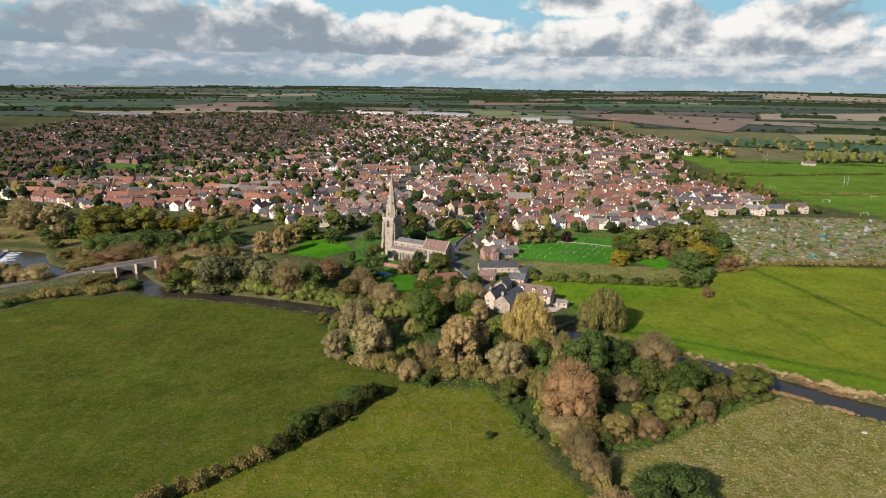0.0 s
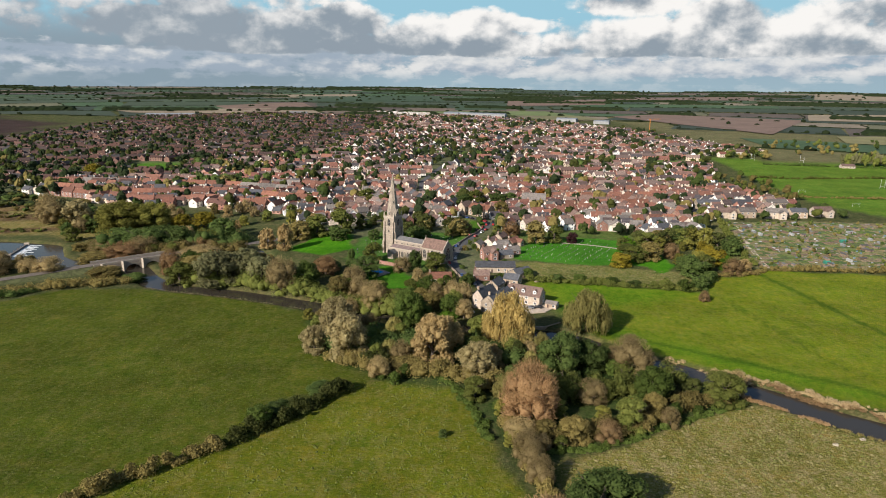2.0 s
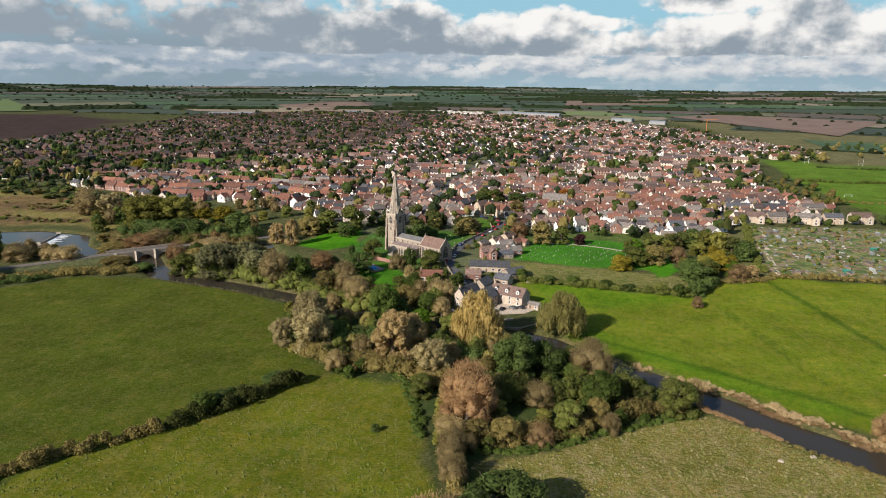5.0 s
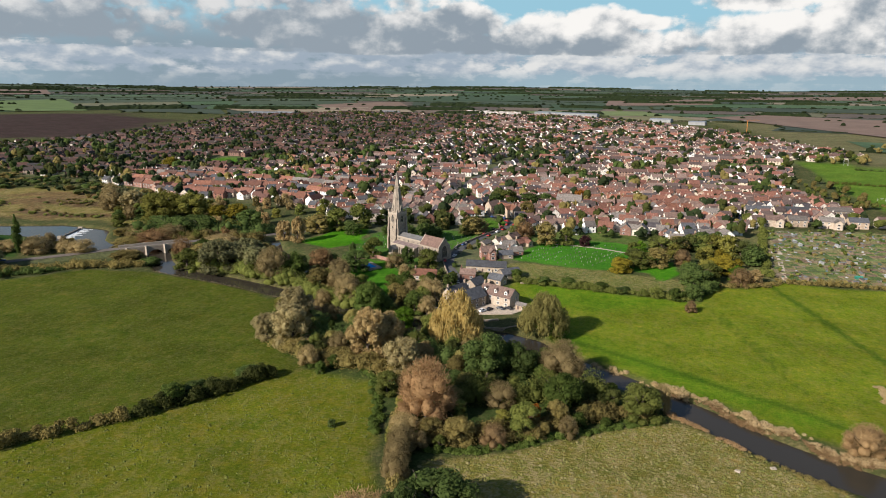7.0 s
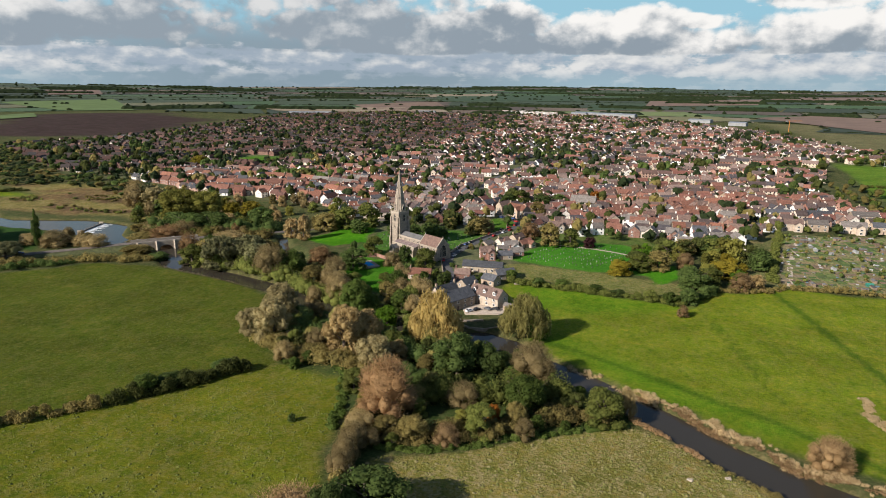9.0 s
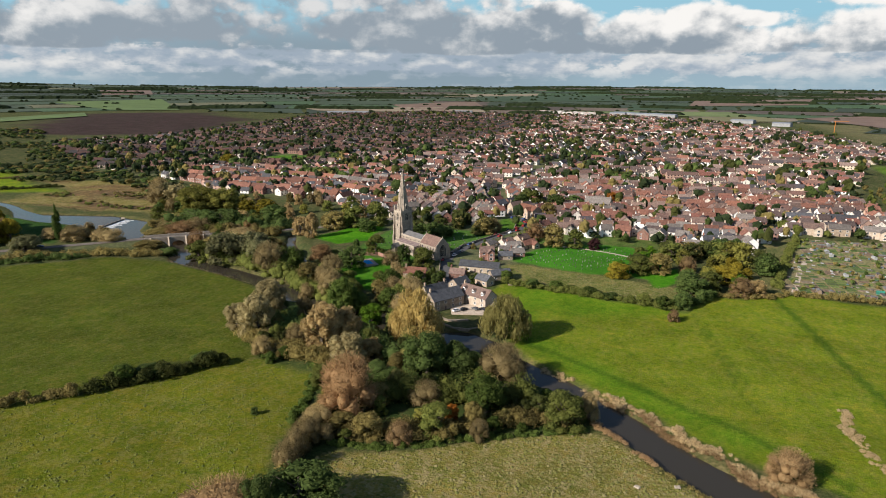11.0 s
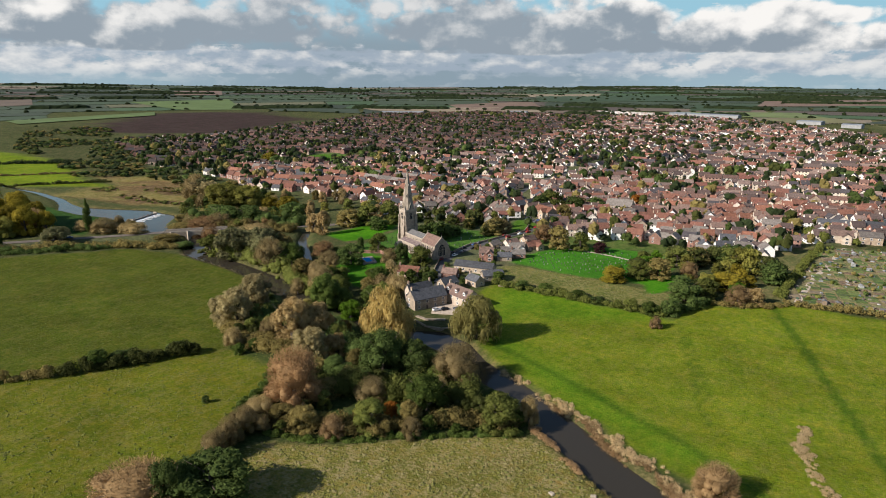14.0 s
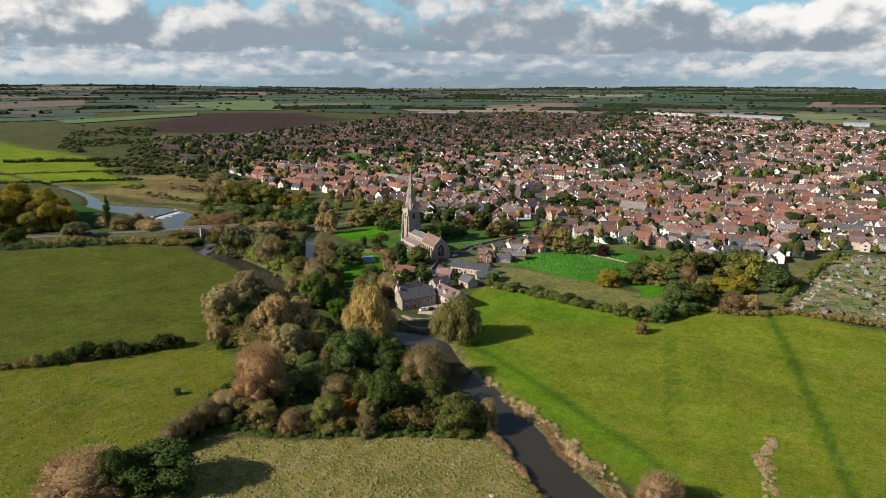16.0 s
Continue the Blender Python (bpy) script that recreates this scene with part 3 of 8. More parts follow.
def blobs(centres, radii, r, lump=0.22, ball=None):
    """Lumpy balls: the dense inside of a crown."""
    V, T = ball or ICO1
    vs, fs = [], []
    for i, (c, q) in enumerate(zip(centres, radii)):
        k = 1 + lump * r.uniform(-1, 1, (len(V), 1))
        vs.append(np.asarray(c) + V * k * np.asarray(q))
        fs.append(T + i * len(V))
    return np.concatenate(vs), np.concatenate(fs)


def leaves(centres, radii, n, size, r, long=1.0, hang=0.0, spread=0.65, low=-0.45, proud=(0.92, 1.12), fan=0.0):
    """Small leaf clumps on the outside of a heap of balls: quads that face outwards, or hang."""
    centres, radii = np.asarray(centres, float), np.asarray(radii, float)
    if radii.ndim == 1:
        radii = np.repeat(radii[:, None], 3, 1)
    area = radii.prod(1) ** (2 / 3)
    which = r.choice(len(centres), n, p=area / area.sum())
    d = r.normal(size=(n, 3))
    d /= np.linalg.norm(d, axis=1)[:, None]
    d[:, 2] = np.where(d[:, 2] < low, -d[:, 2], d[:, 2])
    p = centres[which] + d * radii[which] * r.uniform(*proud, (n, 1))
    # drop what lies deep inside another ball
    keep = np.ones(n, bool)
    for i in range(len(centres)):
        q = (p - centres[i]) / radii[i]
        keep &= ~((np.einsum("ij,ij->i", q, q) < 0.74) & (which != i))
    p, d = p[keep], d[keep]
    n = len(p)
    nrm = d + r.normal(size=(n, 3)) * spread
    nrm /= np.linalg.norm(nrm, axis=1)[:, None]
    a = np.cross(nrm, r.normal(size=(n, 3)))
    if hang:
        a = a * (1 - hang) + np.array((0, 0, -1.0)) * hang
        a -= nrm * np.einsum("ij,ij->i", a, nrm)[:, None]
    if fan:
        # twigs that spread up and outwards from the fork of the trunk
        ray = p - np.array((0, 0, NH * 0.10))
        ray /= np.linalg.norm(ray, axis=1)[:, None]
        a = a * (1 - fan) + ray * fan
        nrm = np.cross(a, r.normal(size=(n, 3)))
        nrm /= np.linalg.norm(nrm, axis=1)[:, None] + 1e-6
    a /= np.linalg.norm(a, axis=1)[:, None] + 1e-6
    b = np.cross(nrm, a)
    s = size * r.uniform(0.55, 1.35, (n, 1))
    a, b = a * s * long, b * s
    v = np.stack([p - a * 0.5 - b * 0.35, p - b * 0.5 + a * 0.2, p + a * 0.6 + b * 0.1, p + b * 0.5 - a * 0.1], 1).reshape(-1, 3)
    f = np.arange(len(v)).reshape(-1, 4)
    return v, f


def join(*pieces):
    vs, fs, o = [], [], 0
    for v, f in pieces:
        vs.append(v)
        fs += [tuple(q) for q in (f + o).tolist()]
        o += len(v)
    return np.concatenate(vs), fs


def data_mesh(name, v, f, mat, smooth=False):
    me = bpy.data.meshes.new(name)
    me.from_pydata(v.tolist(), [], f)
    me.materials.append(mat)
    if smooth:
        # True for the whole, a number for that many faces from the first on
        n = len(f) if smooth is True else smooth
        me.polygons.foreach_set("use_smooth", np.arange(len(f)) < n)
    me.update()
    return me


def limb(s, a, b, r0, r1, n=6):
    """A tapered branch."""
    a, b = Vector(a), Vector(b)
    d = (b - a).normalized()
    u = d.orthogonal().normalized()
    w = d.cross(u)
    vs = []
    for p, q in ((a, r0), (b, r1)):
        vs += [p + (u * math.cos(2 * math.pi * i / n) + w * math.sin(2 * math.pi * i / n)) * q for i in range(n)]
    s.add(vs, [(i, (i + 1) % n, n + (i + 1) % n, n + i) for i in range(n)] + [tuple(range(n, 2 * n))])


def trunk_mesh(name, H, R, r, mat, thick=0.28, many=7, to=0.72):
    s = Shape()
    limb(s, (0, 0, -0.6), (0.1, 0.05, H * 0.3), thick * 1.35, thick, 8)
    limb(s, (0.1, 0.05, H * 0.3), (0.0, 0.1, H * to), thick, thick * 0.35, 7)
    for i in range(many):
        a = 2 * math.pi * (i + r.uniform(-0.3, 0.3)) / many
        z = H * r.uniform(0.2, 0.5)
        k = R * r.uniform(0.45, 0.85)
        m = (k * 0.5 * math.cos(a), k * 0.5 * math.sin(a), z + H * 0.15)
        limb(s, (0, 0, z), m, thick * 0.5, thick * 0.3)
        limb(s, m, (k * math.cos(a), k * math.sin(a), z + H * r.uniform(0.22, 0.4)), thick * 0.3, thick * 0.08, 5)
    return s.mesh(name, mat, smooth=True)


BARK = plain("bark", (0.085, 0.065, 0.048), 0.95, 2.0, 0.3)
# nominal height and width of the trees that are built once
NH, NW = 14.0, 13.0
SPECIES = {
    "green": ((0.046, 0.074, 0.014), (0.112, 0.146, 0.032)),
    "green_dark": ((0.045, 0.072, 0.018), (0.112, 0.148, 0.040)),
    "bright_green": ((0.045, 0.100, 0.008), (0.110, 0.190, 0.016)),
    "olive": ((0.082, 0.101, 0.022), (0.194, 0.203, 0.049)),
    "olive_brown": ((0.135, 0.109, 0.035), (0.280, 0.219, 0.074)),
    "brown_twig": ((0.183, 0.138, 0.057), (0.380, 0.285, 0.133)),
    "russet": ((0.181, 0.106, 0.048), (0.371, 0.230, 0.109)),
    "orange_brown": ((0.185, 0.120, 0.054), (0.350, 0.232, 0.112)),
    "orange": ((0.240, 0.085, 0.014), (0.420, 0.165, 0.028)),
    "purple": ((0.045, 0.018, 0.020), (0.085, 0.035, 0.036)),
    "pale": ((0.185, 0.150, 0.066), (0.400, 0.325, 0.155)),
    "pale_brown": ((0.200, 0.142, 0.058), (0.400, 0.288, 0.130)),
    "pale_green": ((0.100, 0.102, 0.042), (0.240, 0.225, 0.106)),
    "weeping": ((0.205, 0.151, 0.047), (0.480, 0.348, 0.119)),
    "weeping_green": ((0.159, 0.143, 0.039), (0.356, 0.310, 0.106)),
    "yellow": ((0.125, 0.106, 0.014), (0.310, 0.238, 0.028)),
    "yellow_green": ((0.124, 0.127, 0.025), (0.265, 0.239, 0.055)),
    "olive_dark": ((0.048, 0.060, 0.016), (0.115, 0.122, 0.034)),
    "far_dark": ((0.018, 0.029, 0.012), (0.042, 0.056, 0.022)),
    "poplar": ((0.040, 0.068, 0.014), (0.090, 0.120, 0.030)),
}
WORDS = {
    "green": ("broadleaf tree with dense mid-green foliage", "tree"),
    "green_dark": ("dark green broadleaf tree with a full crown", "tree"),
    "bright_green": ("bright fresh-green broadleaf tree with a round crown", "tree"),
    "olive": ("olive-green broadleaf tree beginning to turn", "tree"),
    "olive_dark": ("dark olive tree with a dense round crown", "tree"),
    "olive_brown": ("olive and brown tree in early autumn leaf", "tree"),
    "brown_twig": ("half-bare tree with dense reddish-brown twigs", "tree"),
    "russet": ("russet-brown autumn tree with a broad twiggy crown", "tree"),
    "orange_brown": ("orange-brown autumn tree with thinning leaves", "tree"),
    "orange": ("small tree with glowing orange autumn leaves", "tree"),
    "purple": ("dark purple-leaved ornamental tree", "tree"),
    "pale": ("pale silver-grey willow with heaped billowing foliage", "willow tree"),
    "pale_brown": ("pale buff-brown willow with billowing autumn foliage", "willow tree"),
    "pale_green": ("silvery green willow leaning over the river bank", "willow tree"),
    "weeping_green": ("green-gold weeping willow with long hanging strands", "willow tree"),
    "weeping": ("golden-green weeping willow with long hanging strands", "willow tree"),
    "yellow": ("golden yellow autumn tree with a tall crown", "tree"),
    "yellow_green": ("yellow-green autumn tree with a broad crown", "tree"),
    "poplar": ("slender dark green columnar poplar", "poplar tree"),
}


TWIGGY = ("brown_twig", "russet", "orange_brown")
SILVERY = ("pale", "pale_brown", "pale_green")


def heap(kind, r):
    """Ball centres and radii of a crown."""
    cs, rs = [], []
    R = NW / 2
    if kind == "poplar":
        for i in range(16):
            k = i / 15
            w = R * (0.25 + 0.75 * math.sin(math.pi * min(1, k * 0.85 + 0.12)))
            a = r.uniform(0, 6.28)
            cs.append((math.cos(a) * w * 0.35, math.sin(a) * w * 0.35, NH * (0.1 + 0.84 * k)))
            rs.append((w * 0.62, w * 0.62, NH * 0.09))
        return cs, rs
    if kind.startswith("weeping"):
        for i in range(26):
            a, k = r.uniform(0, 6.28), math.sqrt(r.uniform(0, 1))
            z = NH * (0.86 - 0.42 * k * k) + r.uniform(-0.5, 0.5)
            q = R * r.uniform(0.20, 0.30)
            cs.append((math.cos(a) * R * 0.78 * k, math.sin(a) * R * 0.78 * k, z - 1.5))
            rs.append((q, q, q * r.uniform(1.2, 2.2)))
        for i in range(16):
            a = i * 6.28 / 16 + r.uniform(-0.2, 0.2)
            q = R * r.uniform(0.15, 0.24)
            cs.append((math.cos(a) * R * 0.85, math.sin(a) * R * 0.85, NH * r.uniform(0.24, 0.36)))
            rs.append((q, q, NH * r.uniform(0.16, 0.24)))
        return cs, rs
    if kind in TWIGGY:
        # one upright dome with low shoulders
        cs.append((0, 0, NH * 0.56))
        rs.append((R * 0.74, R * 0.74, NH * 0.43))
        for i in range(13):
            a, z = i * 2.4 + r.uniform(-0.3, 0.3), r.uniform(0.14, 0.66)
            q = R * r.uniform(0.26, 0.40)
            k = (R - q) * (0.95 - 0.5 * max(0.0, z - 0.45) * 2) * r.uniform(0.85, 1.0)
            cs.append((math.cos(a) * k, math.sin(a) * k, NH * z))
            rs.append((q, q, q * r.uniform(1.2, 1.7)))
        return cs, rs
    n = {"pale": 40, "pale_brown": 44, "pale_green": 38}.get(kind, 30)
    small = {"pale": 0.78, "pale_brown": 0.72, "pale_green": 0.82}.get(kind, 1.0)
    lobes = [(r.uniform(0, 6.28), r.uniform(0.55, 1.1)) for _ in range(5)]
    for i in range(n):
        u = r.normal(size=3)
        u /= np.linalg.norm(u)
        if u[2] < -0.75:
            u[2] *= -1
        a = math.atan2(u[1], u[0])
        lob = 0.90 + 0.14 * sum(w * math.cos(a - b) ** 3 for b, w in lobes) / 2
        k = r.uniform(0.35, 1.0) ** 0.45
        q = R * r.uniform(0.20, 0.36) * small
        cs.append((u[0] * (R - q) * k * lob, u[1] * (R - q) * k * lob, NH * 0.49 + u[2] * (NH * 0.49 - q) * k * (0.9 + 0.2 * (lob - 0.86))))
        rs.append((q, q, q * (r.uniform(1.1, 1.6) if kind in SILVERY else r.uniform(0.85, 1.2))))
    for i in range(9):
        a = i * 6.28 / 9 + r.uniform(-0.3, 0.3)
        q = R * r.uniform(0.2, 0.3)
        cs.append((math.cos(a) * R * r.uniform(0.45, 0.68), math.sin(a) * R * r.uniform(0.45, 0.68), q * r.uniform(0.8, 1.2)))
        rs.append((q, q, q))
    return cs, rs


TREE = {}


def tree_meshes(kind, level=0):
    """Two shapes of each kind; level 0 is the finest, 2 the coarsest."""
    if (kind, level) not in TREE:
        made = []
        mat = leafage("leaves_" + kind, *SPECIES[kind])
        for s in range(2):
            r = rng(hash_name(kind) + s)
            cs, rs = heap(kind, r)
            rs = np.array(rs)
            many, size = ((1.0, 1.0), (0.55, 1.35), (0.2, 2.1))[level]
            core = blobs(cs, rs * (0.66 if kind in TWIGGY else 0.60 if kind.startswith("weeping") else 0.70), r, 0.16, ICO2 if level == 0 else ICO1)

            def lay(n, sz, *more, k=1.0, **kw):
                return leaves(cs, rs * k, int(n * many), sz * size, r, *more, **kw)

            if kind.startswith("weeping"):
                lf = [lay(3600, 0.32, 1.4, 0.5, proud=(0.66, 1.05)), lay(6800, 0.17, 7.5, 0.97, 0.6, -0.95, (0.82, 1.16), k=1.03)]
            elif kind in TWIGGY:
                lf = [lay(5200, 0.28, spread=0.45, low=-0.7, proud=(0.72, 1.02)), lay(8200, 0.07, 11.0, 0.0, 0.9, -0.7, (0.66, 1.10), fan=0.9)]
            elif kind in SILVERY:
                lf = [lay(4600, 0.40, 1.5, 0.0, 0.5, -0.6, (0.80, 1.08)), lay(2600, 0.20, 2.6, 0.0, 1.2, -0.6, (0.95, 1.16), fan=0.4)]
            elif kind == "poplar":
                lf = [lay(3000, 0.42, 1.6, 0.6)]
            else:
                lf = [lay(4800, 0.42, spread=0.48, proud=(0.78, 1.08)), lay(2600, 0.27, 1.5, 0.0, 0.9, proud=(0.94, 1.16))]
            v, f = join(core, *lf)
            crown = data_mesh("crown", v, f, mat, len(core[1]))
            trunk = trunk_mesh("trunk", NH, NW / 2, r, BARK, 0.22 if kind == "poplar" else 0.36, 5 if kind == "poplar" else 8)
            made.append((trunk, crown))
        TREE[(kind, level)] = made
    return TREE[(kind, level)]


def hash_name(s):
    return sum(ord(c) * (i + 3) for i, c in enumerate(s))


CROWNS = []
place_rng = rng(5)


def plant(kind, spots):
    """Trees of one kind at (x, y, height, width)."""
    label, cat = WORDS[kind]
    for i, (x, y, h, w) in enumerate(spots):
        trunk, crown = tree_meshes(kind, 0 if y < 320 or h > 24 else 1 if y < 425 else 2)[(i + x) % 2]
        h = max(h, 3.0)
        low = h < 6.5
        m = pose(x, y, gz(x, y) - 0.1, 0, 0, place_rng.uniform(0, 360)) @ Matrix.Diagonal((1.13 * w / NW, 1.13 * w / NW, 1.03 * h / NH, 1))
        if low:
            label2, cat2, name = label.replace("tree", "bush"), "bush", "bush"
        else:
            label2, cat2, name = label, cat, cat.replace(" ", "_")
        ob = thing(name, label2, cat2, m, "trees by the river and in the gardens")
        part("trunk", trunk, None, ob)
        part("crown", crown, None, ob)
        CROWNS.append((x, y, w / 2))


plant("russet", [(45, 204, 21, 21), (-66, 366, 11, 16), (-208, 400, 9, 29), (-157, 358, 16, 14)])
plant("green_dark", [(60, 239, 20, 19), (72, 246, 15, 16), (45, 230, 8, 14), (-42, 362, 14, 18), (61, 150, 15, 23), (55, 142, 16, 11), (-42, 199, 5, 12), (-32, 219, 2, 11), (-164, 453, 17, 23), (-206, 419, 16, 25), (-189, 428, 16, 25), (-176, 350, 6, 16), (-77, 449, 11, 17), (-21, 445, 13, 16), (-33, 440, 11, 15), (-17, 456, 8, 17), (-14, 377, 14, 9), (154, 382, 14, 19), (161, 465, 11, 17), (194, 435, 14, 15)])
plant("green_dark", [(9, 576, 14, 18), (39, 579, 15, 20), (53, 596, 12, 21), (-225, 430, 13, 26), (-206, 448, 11, 27), (115, 360, 4, 9), (71, 365, 5, 9), (151, 358, 9, 10)])
plant("brown_twig", [(88, 247, 15, 19), (124, 230, 10, 7), (68, 219, 9, 13), (-83, 334, 19, 18), (-28, 314, 14, 15), (41, 190, 8, 11), (43, 181, 9, 10), (44, 174, 9, 9), (46, 166, 9, 9), (-319, 488, 20, 21), (-160, 404, 7, 27), (-264, 352, 11, 22), (-284, 350, 8, 16), (-246, 358, 8, 14), (-232, 355, 10, 19), (12, 481, 10, 15), (-21, 375, 9, 12), (-336, 508, 20, 22), (-195, 355, 6, 15)])
plant("brown_twig", [(-229, 408, 9, 21), (-203, 409, 11, 21), (-39, 307, 10, 9)])
plant("green", [(91, 219, 16, 16), (-8, 291, 20, 17), (-3, 297, 14, 15), (12, 304, 12, 12), (-72, 342, 17, 18), (-46, 192, 8, 10), (-280, 277, 13, 20), (-88, 598, 5, 17), (103, 365, 4, 9), (84, 366, 5, 9), (142, 356, 7, 10), (54, 371, 6, 8)])
plant("olive", [(117, 222, 13, 16), (79, 201, 12, 12), (-14, 312, 12, 13), (-12, 340, 8, 9), (-147, 347, 13, 18), (-36, 207, 3, 12), (-96, 463, 17, 21), (-79, 470, 20, 20), (-1, 379, 12, 16), (-82, 595, 14, 19), (78, 456, 14, 13), (126, 410, 11, 16), (163, 390, 12, 14), (141, 447, 12, 17), (171, 461, 12, 17), (20, 581, 17, 17), (28, 282, 12, 16), (56, 256, 8, 12), (93, 364, 4, 8), (131, 358, 6, 9)])
plant("orange", [(81, 211, 7, 6), (82, 624, 12, 14)])
plant("olive_brown", [(89, 210, 10, 9), (52, 214, 8, 11), (59, 192, 9, 11), (-3, 239, 6, 16), (-49, 324, 14, 14), (49, 193, 7, 10), (-225, 391, 7, 25), (-194, 351, 7, 21), (-108, 453, 15, 21), (9, 478, 13, 14), (8, 472, 13, 18), (65, 452, 18, 16), (135, 414, 13, 16), (151, 455, 12, 18), (42, 539, 15, 14), (-144, 358, 14, 18), (-246, 410, 6, 12)])
plant("orange_brown", [(184, 216, 10, 13), (147, 339, 6, 6), (70, 193, 7, 9), (46, 138, 12, 27)])
plant("pale", [(-28, 251, 20, 18), (-38, 273, 19, 19), (-44, 256, 12, 12), (27, 236, 15, 17), (-300, 492, 19, 24)])
plant("pale_brown", [(8, 247, 22, 19), (14, 257, 17, 18), (33, 246, 10, 10), (-108, 420, 19, 11), (-122, 427, 15, 13)])
plant("weeping", [(40, 275, 26, 21)])
plant("weeping_green", [(77, 290, 21, 20)])
plant("bright_green", [(11, 287, 11, 12), (-26, 570, 10, 15), (125, 426, 10, 13)])
plant("pale_green", [(-123, 344, 21, 25), (-109, 353, 19, 22), (-88, 351, 11, 15), (-262, 313, 13, 22), (-315, 496, 20, 16), (-125, 360, 15, 17)])
plant("poplar", [(-269, 343, 26, 6)])
plant("yellow_green", [(-240, 454, 28, 38), (-221, 463, 26, 32), (-255, 462, 22, 24), (182, 450, 17, 13), (176, 460, 14, 12)])
plant("yellow", [(-203, 469, 15, 19), (-425, 717, 18, 24), (114, 397, 10, 15), (172, 411, 9, 21), (-187, 473, 16, 23)])
plant("olive_dark", [(139, 458, 11, 13), (152, 452, 12, 13), (161, 464, 12, 12), (190, 448, 13, 12), (123, 420, 10, 13), (-30, 476, 9, 10), (-44, 470, 8, 10), (3, 470, 9, 10), (-16, 482, 9, 11)])
plant("green_dark", [(168, 472, 12, 13), (178, 474, 13, 12), (194, 432, 13, 12), (152, 394, 9, 13), (-38, 462, 7, 8), (-52, 452, 8, 9), (20, 352, 7, 9)])
plant("russet", [(48, 470, 12, 14)])
plant("orange_brown", [(179, 388, 10, 13)])
plant("pale_brown", [(187, 391, 9, 11)])
plant("purple", [(91, 457, 8, 10)])
plant("orange_brown", [(151, 421, 10, 11)])

def fill(poly, kinds, n, lo, hi, seed, gap=0.7):
    """More trees and bushes of mixed kinds where a thicket has room."""
    r = rng(seed)
    xs, ys = [q[0] for q in poly], [q[1] for q in poly]
    made = tries = 0
    while made < n and tries < n * 30:
        tries += 1
        x, y = r.uniform(min(xs), max(xs)), r.uniform(min(ys), max(ys))
        h = r.uniform(lo, hi)
        w = h * r.uniform(0.8, 1.1)
        if float(poly_sd(np.array([x]), np.array([y]), poly)[0]) > 0 or any(math.hypot(x - a, y - b) < gap * (c + w / 2) for a, b, c in CROWNS):
            continue
        if float(seg_dist(np.array([x]), np.array([y]), RIVER, RIVER_W)[0]) < w * 0.35:
            continue
        if float(seg_dist(np.array([x]), np.array([y]), BROOK)[0]) < 7 + w * 0.5:
            continue
        plant(kinds[int(r.integers(len(kinds)))], [(round(x), round(y), round(h), round(w))])
        made += 1


plant("yellow", [(-352, 318, 31, 28), (-385, 308, 36, 28), (-378, 332, 34, 26), (-340, 300, 28, 24), (-365, 292, 33, 28), (-400, 290, 36, 28), (-410, 318, 35, 26), (-326, 318, 22, 20)])
plant("yellow_green", [(-330, 284, 22, 24), (-312, 306, 17, 18), (-350, 268, 24, 24)])
plant("orange_brown", [(-312, 330, 18, 14)])
plant("yellow", [(-322, 338, 17, 17), (-338, 346, 20, 19), (-306, 318, 24, 20), (-300, 330, 18, 15), (-334, 330, 26, 22), (-352, 340, 28, 22)])
plant("pale_green", [(-98, 346, 17, 18), (-132, 352, 17, 18), (-112, 366, 16, 17)])
plant("olive_dark", [(-84, 345, 15, 16), (-142, 366, 13, 15)])

plant("olive", [(-42, 394, 13, 14)])
plant("green_dark", [(-56, 394, 9, 5), (-62, 375, 6, 9), (-55, 384, 5, 7)])
CROWNS += [(-46, 364, 8), (-27, 352, 9), (-13, 335, 8), (-38, 372, 13), (-50, 372, 8), (-22, 350, 9)]
plant("green_dark", [(16, 190, 3, 3)])
fill(WOOD, ["olive", "olive_brown", "olive", "brown_twig", "olive_dark", "weeping_green"], 44, 6, 10, 71, 0.6)
fill(WOOD, ["olive", "olive_brown", "green", "green_dark", "yellow_green"], 44, 4, 7, 78, 0.42)
fill([(-160, 350), (-120, 345), (-60, 325), (-20, 312), (20, 302), (18, 330), (-30, 340), (-66, 352), (-90, 378), (-130, 380), (-160, 370)], ["green_dark", "olive", "green", "brown_twig", "olive_brown"], 26, 8, 14, 72, 0.62)
fill([(-300, 440), (-240, 425), (-150, 430), (-105, 440), (-80, 480), (-125, 530), (-180, 545), (-300, 540)], ["olive", "olive_brown", "brown_twig", "yellow_green", "green_dark", "pale_brown"], 46, 8, 13, 73, 0.66)
fill([(-74, 446), (-50, 484), (-20, 486), (6, 486), (4, 505), (-20, 522), (-66, 505)], ["green_dark", "olive_dark", "olive", "olive_dark"], 16, 7, 11, 74, 0.7)
fill([(-20, 380), (-8, 376), (0, 368), (20, 345), (8, 336), (-6, 345), (-22, 372)], ["olive", "brown_twig", "green_dark", "green"], 6, 5, 8, 75, 0.8)
fill([(-280, 345), (-215, 395), (-160, 405), (-140, 425), (-200, 425), (-270, 395)], ["brown_twig", "olive_brown", "olive", "russet"], 16, 6, 10, 76, 0.62)
fill([(110, 405), (190, 385), (196, 430), (188, 466), (130, 462)], ["yellow_green", "bright_green", "olive", "yellow_green", "yellow"], 12, 7, 11, 77, 0.62)


